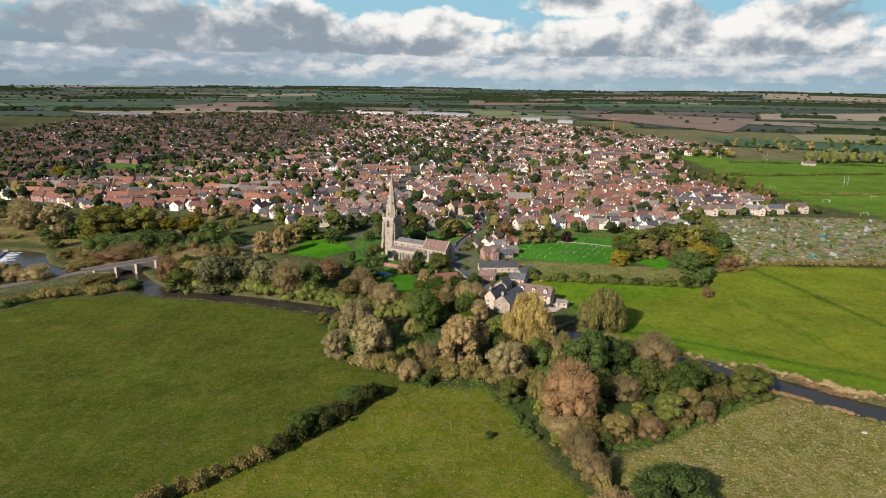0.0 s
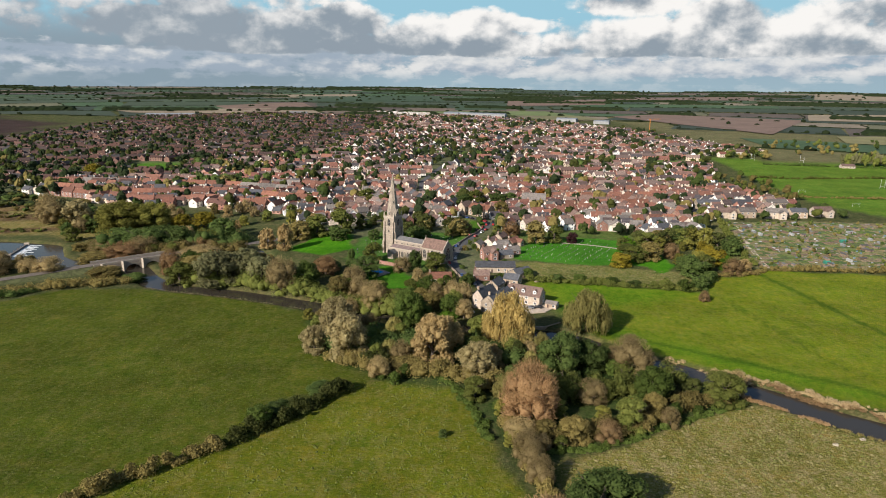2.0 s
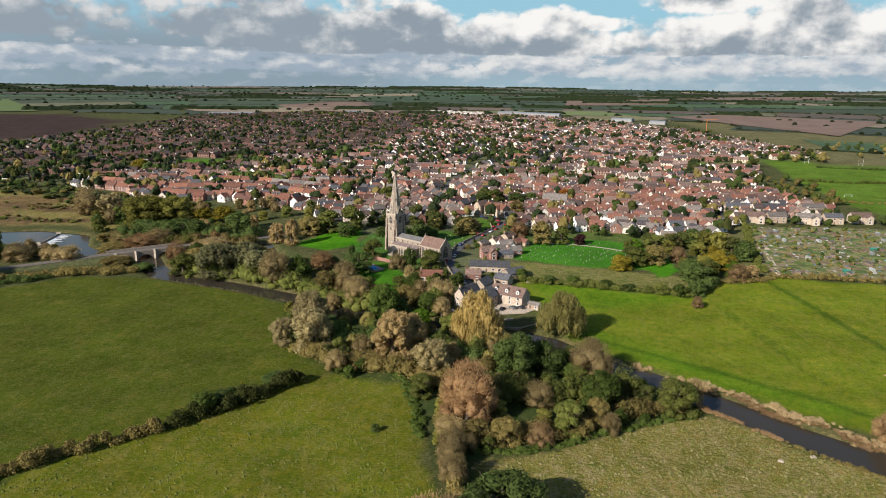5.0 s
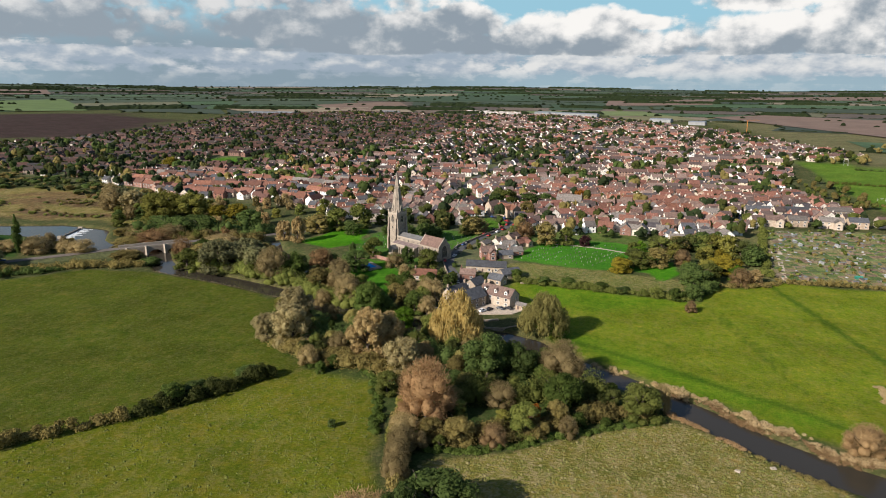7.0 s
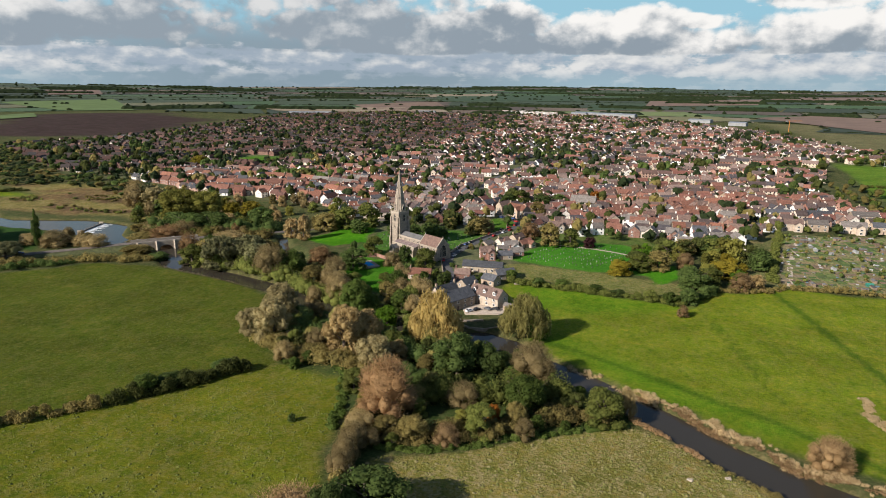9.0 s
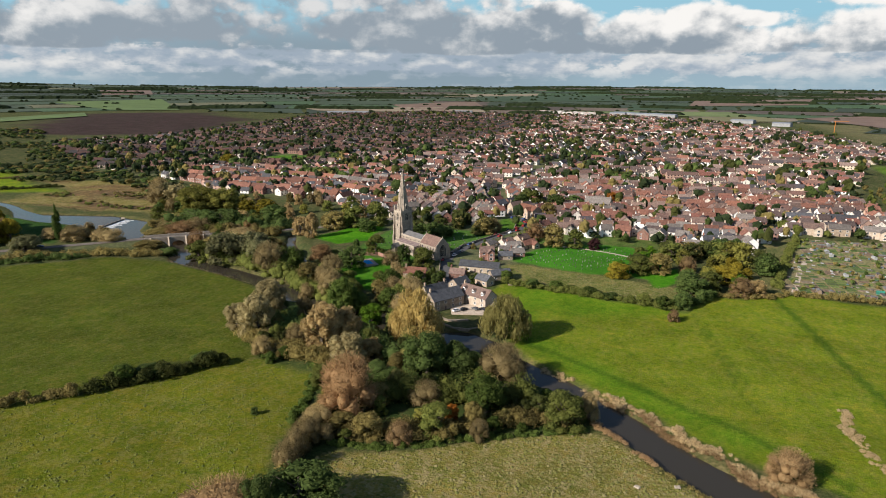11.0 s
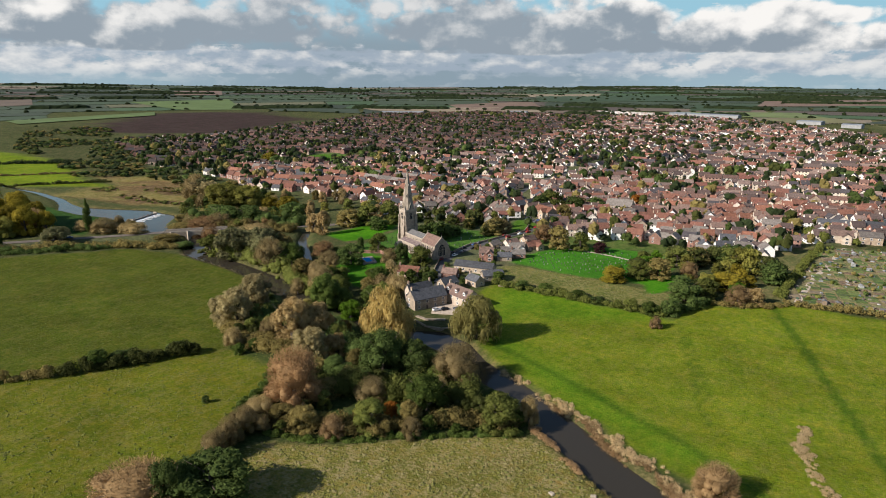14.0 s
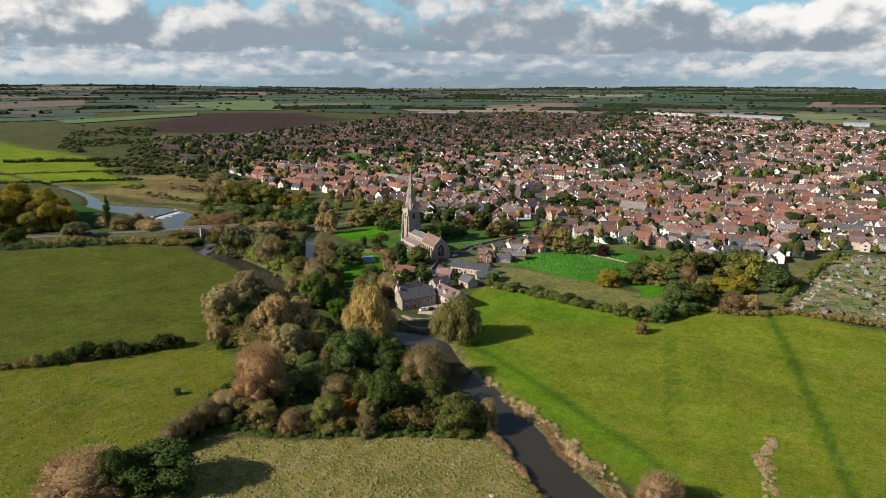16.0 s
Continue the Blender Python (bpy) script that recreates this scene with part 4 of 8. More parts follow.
# ---------------------------------------------------------------- hedges
def hedge(name, line, h, w, kind, label, seed, gap=1.9, ragged=0.35):
    """A hedge as one uneven run of leaf clumps along a line."""
    r = rng(seed)
    cs, rs = [], []
    for (ax, ay), (bx, by) in zip(line, line[1:]):
        L = math.dist((ax, ay), (bx, by))
        for j in range(int(L / gap)):
            k = (j + r.uniform(0, 1)) / (L / gap)
            hh = h * (1 + ragged * r.uniform(-1, 1)) * (1 + 0.35 * math.sin(j * 0.31 + seed))
            x, y = ax + (bx - ax) * k + r.normal() * w * 0.22, ay + (by - ay) * k + r.normal() * w * 0.22
            z = gz(x, y)
            cs.append((x, y, z + hh * 0.42))
            rs.append((w * r.uniform(0.4, 0.62), w * r.uniform(0.4, 0.62), hh * 0.55))
            if r.uniform() < 0.5:
                cs.append((x + r.normal() * w * 0.3, y + r.normal() * w * 0.3, z + hh * r.uniform(0.5, 0.85)))
                q = w * r.uniform(0.22, 0.4)
                rs.append((q, q, q))
    cs, rs = np.array(cs), np.array(rs)
    mid = cs.mean(0) * np.array((1, 1, 0))
    cs = cs - mid
    core = blobs(cs, rs * 0.66, r)
    lf = leaves(cs, rs, min(len(cs) * 280, 18000), 0.40 if h < 2 else 0.46, r, 1.2, 0.0, 0.6, -0.45, (0.70, 1.22))
    v, f = join(core, lf)
    ob = new(name, data_mesh(name, v, f, leafage("leaves_" + kind, *SPECIES[kind]), len(core[1])))
    ob.location = mid
    return tagged(ob, label, "hedge", "", "stuff")


hedge("hedge", [(-110, 108), (-75, 157), (-64, 167), (-52, 179)], 3.4, 4.2, "olive_brown", "overgrown brown-green field hedge along a ditch", 11)
hedge("hedge", [(-52, 179), (-44, 189), (-34, 203), (-24, 218), (-20, 223)], 3.6, 4.4, "olive_dark", "tall dark green field hedge casting long shade", 12)
hedge("hedge", [(-13, 231), (5, 240), (18, 227), (27, 206), (31, 188)], 0.9, 3.0, "green", "low bramble and nettle bank beside a ditch", 13)
hedge("hedge", [(37, 202), (41, 186), (45, 168), (51, 150), (60, 130)], 3.4, 3.8, "olive_brown", "thick brown thorn hedge beside the ditch", 14)
hedge("hedge", [(50, 184), (66, 187), (84, 198), (104, 211), (124, 222)], 0.9, 3.0, "green", "nettles and brambles along the wood's edge", 15)
hedge("hedge", [(48, 190), (66, 194), (84, 206), (104, 220), (122, 228)], 4.5, 7.0, "olive_brown", "brown and olive shrubs along the wood's edge", 16)
hedge("hedge", [(40, 215), (62, 222), (84, 226), (104, 234)], 6.5, 9.0, "olive", "tangled olive shrubs inside the wood", 17)
hedge("hedge", [(-36, 250), (-10, 238), (20, 234), (36, 224)], 4.0, 7.0, "olive_brown", "brown shrubs under the willows", 18)
hedge("hedge", [(-40, 262), (-10, 256), (20, 258), (40, 248)], 6.0, 9.0, "green_dark", "dark shrubs under the willows", 19)
hedge("hedge", [(54, 366), (90, 361), (128, 358), (150, 354)], 2.6, 4.0, "olive", "uneven boundary hedge beside the meadow", 20)
hedge("hedge", [(150, 354), (158, 368), (166, 384)], 4.5, 5.0, "green_dark", "dark boundary hedge beside the meadow", 21)
hedge("hedge", [(168, 383), (190, 386), (202, 398), (240, 399), (300, 398), (420, 404)], 2.8, 4.0, "olive_brown", "scrubby brown hedge along the allotment edge", 22)
hedge("hedge", [(197, 406), (205, 450), (214, 500), (222, 536)], 2.6, 4.0, "olive", "mixed shrubs between the copse and the plots", 34)
hedge("hedge", [(-300, 272), (-262, 286), (-225, 318), (-198, 334), (-176, 340)], 3.6, 7.0, "olive_brown", "dark brown scrub below the road embankment", 23)
hedge("hedge", [(-320, 262), (-275, 266), (-246, 292), (-215, 322)], 3.0, 6.0, "green_dark", "dark green scrub below the road", 24)
hedge("hedge", [(-140, 347), (-110, 342), (-80, 333.5), (-62, 326), (-48, 317), (-25, 310.5), (5, 303)], 6.0, 9.0, "olive", "shrubs and saplings on the river bank", 25)
hedge("hedge", [(-132, 360), (-118, 366), (-106, 362)], 8.0, 13.0, "green_dark", "dark thicket beside the river", 26)
hedge("hedge", [(-230, 410), (-200, 425), (-170, 430), (-140, 445)], 8.0, 16.0, "green_dark", "dark thicket beyond the road", 27)
hedge("hedge", [(-242, 414), (-225, 410), (-205, 405), (-170, 410), (-135, 420)], 5.0, 10.0, "olive_brown", "brown willow scrub beyond the bridge", 28)
hedge("hedge", [(-690, 455), (-658, 481), (-620, 514), (-581, 546), (-560, 560)], 1.6, 3.5, "brown_twig", "low brown hedge and ditch between two pastures", 31)
hedge("hedge", [(-620, 410), (-579, 441), (-530, 480), (-483, 519)], 2.2, 4.5, "olive_dark", "low dark hedge along the marsh pasture", 32)
hedge("hedge", [(-800, 520), (-729, 571), (-680, 600), (-640, 620)], 4.0, 7.0, "far_dark", "dark overgrown hedge above the pasture", 33)


# ---------------------------------------------------------------- roads, bridge and pool
ASPHALT = plain("asphalt", (0.075, 0.072, 0.070), 0.9, 0.4, 0.2)
STONE = brick_wall("limestone", (0.310, 0.250, 0.190), (0.26, 0.215, 0.168), 0.0, 2.2)
STONE_TRIM = plain("dressed_stone", (0.345, 0.288, 0.222), 0.9, 1.2, 0.2)
GLASS_DARK = plain("dark_glass", (0.020, 0.022, 0.026), 0.15, 1.0, 0.2)
WHITE = plain("white_paint", (0.72, 0.71, 0.68), 0.6, 1.5, 0.1)
LEAD = plain("lead_sheet", (0.115, 0.110, 0.105), 0.75, 0.6, 0.2)

ROADS = {
    "road_bridge": ([(-350, 236), (-291, 290), (-246, 336), (-220, 357), (-203, 369), (-193, 377), (-185, 386), (-172, 402), (-150, 425), (-125, 446), (-104, 474), (-62, 508), (-30, 545)], 7.0),
    "road_church": ([(33, 330), (27, 352), (12, 380), (7, 402), (9, 421), (13, 445), (18, 466), (25, 486), (32, 503), (32, 518), (14, 533), (2, 556), (-10, 596), (-36, 640), (-44, 720), (-30, 860), (10, 1080), (90, 1400), (140, 1700)], 5.6),
    "road_spring": ([(32, 512), (70, 530), (120, 522), (170, 512), (205, 545), (215, 590), (280, 640)], 5.5),
    "road_east": ([(-10, 596), (60, 640), (150, 660), (240, 690), (300, 760)], 6.0),
    "road_west": ([(-36, 640), (-120, 655), (-220, 650), (-330, 640), (-440, 640), (-600, 690), (-780, 800)], 6.0),
    "road_terrace": ([(-62, 508), (-130, 570), (-200, 600), (-300, 590), (-400, 612)], 5.5),
}


def build_bridge_road():
    line, w = ROADS["road_bridge"]
    pts = []
    for a, b in zip(line, line[1:]):
        n = max(1, int(math.dist(a, b) / 4))
        pts += [(a[0] + (b[0] - a[0]) * i / n, a[1] + (b[1] - a[1]) * i / n) for i in range(n)]
    pts.append(line[-1])
    for _ in range(8):
        pts = [pts[0]] + [((a[0] + 2 * b[0] + c[0]) / 4, (a[1] + 2 * b[1] + c[1]) / 4) for a, b, c in zip(pts, pts[1:], pts[2:])] + [pts[-1]]
    top = Shape()
    n = len(pts)
    rows, levels = [], []
    for i, (x, y) in enumerate(pts):
        a, b = pts[max(i - 1, 0)], pts[min(i + 1, n - 1)]
        d = Vector((b[0] - a[0], b[1] - a[1])).normalized()
        k = math.exp(-((math.dist((x, y), (-193, 377)) / 42) ** 2))
        z = max(1.7, gz(x, y) + 0.12) + 2.3 * k
        rows.append((x, y, d, z))
        for j in range(5):
            o = (j / 4 - 0.5) * w
            top.v.append((x - d.y * o, y + d.x * o, z + 0.06 * (1 - abs(j - 2) / 2)))
    for i in range(n - 1):
        for j in range(4):
            k = i * 5 + j
            top.f.append((k, k + 5, k + 6, k + 1))
            top.mi.append(0)
    tagged(part("road_bridge", top, plain("worn_road", (0.120, 0.098, 0.080), 0.95, 0.4, 0.2), smooth=True), "grey asphalt road on a low embankment crossing the river", "road", "", "structure")
    bank = Shape()
    for x, y, d, z in rows:
        for o, zz in ((-w / 2 - 6, -1.8), (-w / 2 - 1.2, z - 0.25), (w / 2 + 1.2, z - 0.25), (w / 2 + 6, -1.8)):
            bank.v.append((x - d.y * o, y + d.x * o, zz))
    for i in range(n - 1):
        x, y = rows[i][0], rows[i][1]
        if -208 < x < -176 and 362 < y < 396:
            continue
        for j in range(3):
            k = i * 4 + j
            bank.f.append((k, k + 4, k + 5, k + 1))
            bank.mi.append(0)
    tagged(part("embankment", bank, plain("bank_grass", (0.065, 0.070, 0.025), 0.95, 0.5, 0.4), smooth=True), "grassy road embankment", "embankment", "", "structure")
    return rows


ROAD_ROWS = build_bridge_road()
for nm, (ln, wd) in ROADS.items():
    if nm != "road_bridge":
        ribbon(nm, ln, [wd] * len(ln), 0, ASPHALT, "grey asphalt street through the town", "road", lift=0.10)


def build_bridge():
    """A stone bridge with arches and parapets under the road."""
    rows = [q for q in ROAD_ROWS if -210 < q[0] < -176]
    x0, y0 = -193.0, 377.5
    d = Vector((rows[-1][0] - rows[0][0], rows[-1][1] - rows[0][1])).normalized()
    ang = math.atan2(d.y, d.x)
    zt = max(q[3] for q in rows)
    ob = thing("bridge", "old limestone road bridge with rounded arches and low parapets", "bridge", pose(x0, y0, 0, 0, 0, math.degrees(ang)))
    half, span = 22.0, 4.4
    for side in (-1, 1):
        s = Shape()
        y = side * 4.7
        # spandrel wall with three arches cut out of its lower edge
        prof = [(-half, -2.5)]
        for c in (-11.5, 0.0, 11.5):
            for i in range(9):
                a = math.pi * (1 - i / 8)
                prof.append((c + span * math.cos(a), -1.6 + 3.6 * math.sin(a)))
        prof.append((half, -2.5))
        full = prof + [(half, zt + 0.1), (-half, zt + 0.1)]
        k = len(full)
        s.add([(px, y - 0.25, pz) for px, pz in full] + [(px, y + 0.25, pz) for px, pz in full],
              [tuple(range(k)), tuple(reversed(range(k, 2 * k)))] + [(i, k + i, k + (i + 1) % k, (i + 1) % k) for i in range(k)])
        part("spandrel_wall", s, STONE, ob)
        s = Shape().box((0, y, zt + 0.55), (2 * half, 0.4, 1.0))
        part("parapet", s, STONE_TRIM, ob)
        for c in (-5.75, 5.75, 17.5, -17.5):
            s = Shape().prism([(c - 1.0, y), (c + 1.0, y), (c, y + side * 1.6)] if side > 0 else [(c - 1.0, y), (c, y - 1.6), (c + 1.0, y)], -3.5, zt + 1.05)
            part("cutwater", s, STONE_TRIM, ob)


build_bridge()


def flat_patch(name, poly, lift, mat, label, category, kind="structure"):
    s = Shape()
    s.v = [(x, y, gz(x, y) + lift) for x, y in poly]
    zz = max(v[2] for v in s.v)
    s.v = [(x, y, zz) for x, y, z in s.v] + [(x, y, zz - 1.2) for x, y, z in s.v]
    n = len(poly)
    s.f = [tuple(range(n))] + [(i, n + i, n + (i + 1) % n, (i + 1) % n) for i in range(n)]
    s.mi = [0] * len(s.f)
    return tagged(part(name, s, mat), label, category, "", kind)


PAVING = plain("paving", (0.24, 0.205, 0.17), 0.9, 0.8, 0.2)
GRAVEL = plain("gravel", (0.42, 0.34, 0.26), 0.95, 1.2, 0.25)
flat_patch("terrace", [(-45, 374), (-34, 364), (-28, 371), (-39, 382)], 0.10, PAVING, "pale paved terrace round a swimming pool", "terrace")
pool = thing("swimming_pool", "blue outdoor swimming pool with a pale stone rim", "pool", pose(-36.5, 372.8, max(gz(a, b) for a, b in ((-45, 374), (-34, 364), (-28, 371), (-39, 382))) + 0.10, 0, 0, -41))
part("water", Shape().box((0, 0, 0.06), (10.0, 4.4, 0.1)), water_material("pool_water", (0.030, 0.260, 0.560), 0.2, 0.0), pool, "clear blue water")
for cx, cy, sx, sy in ((0, 2.45, 11.0, 0.5), (0, -2.45, 11.0, 0.5), (5.25, 0, 0.5, 4.4), (-5.25, 0, 0.5, 4.4)):
    part("rim", Shape().box((cx, cy, 0.07), (sx, sy, 0.2)), STONE_TRIM, pool)
flat_patch("mill_yard", [(38, 322), (44, 309), (60, 314), (66, 322), (56, 330)], 0.08, GRAVEL, "pale gravel yard beside the mill", "yard")


# ---------------------------------------------------------------- church
def arch_poly(w, h, n=5):
    """A pointed window outline in x and z, sill at 0."""
    rise = w * 0.75
    pts = [(-w / 2, 0.0), (w / 2, 0.0)]
    for i in range(n + 1):
        a = i / n * math.radians(60)
        pts.append((-w / 2 + w * math.cos(a), h - rise + w * 0.866 * math.sin(a) / 0.866 * (rise / (w * 0.866))))
    for i in range(1, n + 1):
        a = math.radians(60) * (1 - i / n)
        pts.append((w / 2 - w * math.cos(a), h - rise + rise / 0.866 * math.sin(a)))
    return pts


def church_window(parent, w, h, at, lights=2):
    """A pointed window: stone surround, mullions and a recessed dark pane."""
    o, i = arch_poly(w + 0.5, h + 0.45), arch_poly(w, h)
    s = Shape()
    n = len(i)
    for k in range(n):
        a, b, c, d = o[k], o[(k + 1) % n], i[(k + 1) % n], i[k]
        f0 = [(q[0], -0.14, q[1] - (0.2 if q in (a, b) else 0.0)) for q in (a, b, c, d)]
        s.add(f0 + [(x, 0.1, z) for x, y, z in f0], [(0, 1, 2, 3), (0, 4, 5, 1), (3, 2, 6, 7), (1, 5, 6, 2), (0, 3, 7, 4)])
    for k in range(1, lights):
        x = -w / 2 + w * k / lights
        s.box((x, -0.06, h * 0.42), (0.16, 0.14, h * 0.84))
    if h > 4:
        s.box((0, -0.05, h * 0.5), (w, 0.12, 0.14))
    win = part("window", s, STONE_TRIM, parent, at=at)
    p = Shape().add([(x, 0.04 if True else 0, z) for x, z in i], [tuple(range(n))])
    p2 = Shape().add([(x, -0.03, z) for x, z in i] + [(x, 0.05, z) for x, z in i], [tuple(range(n))] + [tuple(reversed(range(n, 2 * n)))])
    part("pane", p2, GLASS_DARK, win, "dark leaded glass")
    return win


def build_church():
    gz0 = gz(-33, 416)
    ch = thing("church", "medieval limestone church with a tall ribbed spire", "church", pose(-32.7, 417.6, gz0, 0, 0, -31))
    # tower
    T, TH = 8.6, 24.0
    s = Shape().box((0, 0, TH / 2 - 0.5), (T, T, TH + 1.0))
    part("tower", s, STONE, ch)
    for z in (6.0, 13.0, 18.0, TH):
        part("string_course", Shape().box((0, 0, z), (T + 0.5, T + 0.5, 0.32)), STONE_TRIM, ch)
    s = Shape()
    for sx, sy, lx, ly in ((0, 1, T + 0.3, 0.45), (0, -1, T + 0.3, 0.45), (1, 0, 0.45, T - 0.6), (-1, 0, 0.45, T - 0.6)):
        s.box((sx * (T / 2 - 0.1), sy * (T / 2 - 0.1), TH + 0.6), (lx, ly, 1.0))
    part("parapet", s, STONE_TRIM, ch)
    for ax in (-1, 1):
        for ay in (-1, 1):
            s = Shape()
            for rz, dx, dy in ((0, 1, 0), (0, 0, 1)):
                for h0, out in ((8.0, 1.6), (15.0, 1.1), (21.5, 0.7)):
                    cx = ax * (T / 2 + out / 2) if dx else ax * (T / 2 - 0.7)
                    cy = ay * (T / 2 + out / 2) if dy else ay * (T / 2 - 0.7)
                    s.box((cx, cy, h0 / 2 - 0.4), ((out + 0.02) if dx else 1.2, (out + 0.02) if dy else 1.2, h0 + 0.8))
            part("buttress", s, STONE, ch)
            s = Shape().box((ax * (T / 2 - 0.3), ay * (T / 2 - 0.3), TH + 1.3), (0.8, 0.8, 1.8))
            s.box((ax * (T / 2 - 0.3), ay * (T / 2 - 0.3), TH + 3.2), (0.8, 0.8, 2.0), taper=0.08)
            part("pinnacle", s, STONE_TRIM, ch)
    for rz in (0, 90, 180, 270):
        m = pose(0, 0, 0, 0, 0, rz)
        church_window(ch, 2.2, 4.6, m @ pose(0, -T / 2 - 0.02, 18.7), 2)
        if rz in (0, 270):
            church_window(ch, 0.9, 1.8, m @ pose(0, -T / 2 - 0.02, 14.2), 1)
    church_window(ch, 2.6, 4.5, pose(-T / 2 - 0.02, 0, 6.8, 0, 0, -90), 3)
    # spire with ribs and lucarnes
    SH, R0 = 28.2, 4.15
    s = Shape()
    ring = [math.radians(22.5 + 45 * i) for i in range(8)]
    top = [(0.16 * math.cos(a), 0.16 * math.sin(a), TH + SH) for a in ring]
    bot = [(R0 * 1.05 * math.cos(a), R0 * 1.05 * math.sin(a), TH) for a in ring]
    levels = 12
    for k in range(levels + 1):
        q = k / levels
        for i in range(8):
            s.v.append(tuple(bot[i][j] * (1 - q) + top[i][j] * q for j in range(3)))
    for k in range(levels):
        for i in range(8):
            a, b = k * 8 + i, k * 8 + (i + 1) % 8
            s.f.append((a, b, b + 8, a + 8))
            s.mi.append(0)
    s.f.append(tuple(range(levels * 8, levels * 8 + 8)))
    s.mi.append(0)
    spire = part("spire", s, STONE, ch)
    for i in range(8):
        s = Shape()
        limb(s, bot[i], top[i], 0.17, 0.08, 4)
        part("rib", s, STONE_TRIM, spire)
    for k, (z, size, turn) in enumerate(((2.0, 1.5, 0), (9.5, 1.15, 45), (16.5, 0.8, 0))):
        rad = R0 * (1 - z / SH)
        for rz in range(0, 360, 90):
            s = Shape()
            w, h, dep = size, size * 2.0, 1.3
            y1 = -rad - 0.15
            vs = [(-w / 2, y1, 0), (w / 2, y1, 0), (w / 2, y1, h * 0.6), (0, y1, h * 1.25), (-w / 2, y1, h * 0.6)]
            s.add(vs + [(x, y1 + dep + z2 * 0.12, z2) for x, y, z2 in vs], [(0, 1, 2, 3, 4), (0, 5, 6, 1), (1, 6, 7, 2), (2, 7, 8, 3), (3, 8, 9, 4), (4, 9, 5, 0)])
            lu = part("lucarne", s, STONE_TRIM, spire, at=pose(0, 0, TH + z, 0, 0, rz + turn))
            part("opening", Shape().box((0, y1 - 0.02, h * 0.36), (w * 0.5, 0.06, h * 0.6)), GLASS_DARK, lu)
    s = Shape().box((0, 0, TH + SH + 0.5), (0.12, 0.12, 1.4)).box((0, 0, TH + SH + 1.3), (0.5, 0.5, 0.3))
    part("weathervane", s, plain("gilt", (0.4, 0.27, 0.08), 0.4, 1.0, 0.1, 1.0), ch)
    # nave with clerestory and lower aisles
    n0, n1 = T / 2 - 0.05, 27.0
    NL, NC = n1 - n0, (n0 + n1) / 2
    at = pose(NC, 0, 0)
    part("nave", Shape().gable(NL, 8.6, 9.3, 11.6, z0=-0.8), STONE, ch, at=at)
    part("nave_roof", roof_shape(NL, 8.6, 9.3, 11.9, 0.15), LEAD, ch, "weathered grey lead roof", at=at)
    s = Shape().box((0, -4.35, 9.75), (NL, 0.35, 0.9)).box((0, 4.35, 9.75), (NL, 0.35, 0.9))
    part("nave_parapet", s, STONE_TRIM, ch, at=at)
    aisle_roof = plain("aisle_roofing", (0.17, 0.125, 0.115), 0.7, 0.5, 0.25)
    for sd in (-1, 1):
        y0, y1 = sd * 4.3, sd * 9.9
        s = Shape().box((0, (y0 + y1) / 2, 2.4), (NL, abs(y1 - y0), 6.4))
        part("aisle", s, STONE, ch, at=at)
        q = [(-NL / 2, y1 - sd * 0.45, 5.72), (NL / 2, y1 - sd * 0.45, 5.72), (NL / 2, y0, 7.2), (-NL / 2, y0, 7.2)]
        part("aisle_roof", Shape().sheet(q if sd < 0 else q[::-1], 0.2), aisle_roof, ch, at=at)
        for i in range(6):
            x = -NL / 2 + NL * (i + 0.0) / 5
            q2 = [(x - 0.14, y1 - sd * 0.45, 5.80), (x + 0.14, y1 - sd * 0.45, 5.80), (x + 0.14, y0, 7.28), (x - 0.14, y0, 7.28)]
            part("roof_roll", Shape().sheet(q2 if sd < 0 else q2[::-1], 0.12), STONE_TRIM, ch, at=at)
        part("aisle_parapet", Shape().box((0, y1 - sd * 0.2, 5.95), (NL, 0.4, 0.8)), STONE_TRIM, ch, at=at)
        for i in range(5):
            x = -NL / 2 + NL * (i + 0.5) / 5
            church_window(ch, 2.2, 3.4, at @ pose(x, y1 + sd * 0.02, 1.3, 0, 0, 0 if sd < 0 else 180), 3)
            church_window(ch, 1.3, 1.3, at @ pose(x, sd * 4.32, 7.7, 0, 0, 0 if sd < 0 else 180), 2)
        for i in range(6):
            x = -NL / 2 + NL * i / 5
            part("buttress", Shape().box((x, y1 + sd * 0.5, 1.8), (0.7, 1.0, 5.4), taper=0.8), STONE, ch, at=at)
    # south porch
    p_at = at @ pose(-6.5, -12.0, 0, 0, 0, 90)
    part("porch", Shape().gable(4.4, 4.4, 3.2, 5.2, z0=-0.6), STONE, ch, at=p_at)
    part("porch_roof", roof_shape(4.4, 4.4, 3.2, 5.4, 0.2), LEAD, ch, at=p_at)
    # chancel
    c0, c1, CW = 27.0, 44.5, 10.2
    CL, CC = c1 - c0, (c0 + c1) / 2
    at = pose(CC, 0, 0)
    part("chancel", Shape().gable(CL, CW, 8.6, 13.5, z0=-0.8), STONE, ch, at=at)
    part("chancel_roof", roof_shape(CL - 0.9, CW, 8.6, 13.6, 0.2), tile_roof("church_tiles", (0.150, 0.092, 0.070), 0.0), ch, "red-brown tiled roof", at=at)
    for sx in (-1, 1):
        x = sx * (CL / 2 - 0.22)
        s = Shape()
        for sd in (-1, 1):
            q = [(x - 0.25, sd * (CW / 2 + 0.3), 8.75), (x + 0.25, sd * (CW / 2 + 0.3), 8.75), (x + 0.25, 0, 14.2), (x - 0.25, 0, 14.2)]
            s.sheet(q if sd < 0 else q[::-1], 0.45)
        s.box((x, 0, 14.6), (0.2, 0.2, 1.0)).box((x, 0, 14.7), (0.2, 0.7, 0.2))
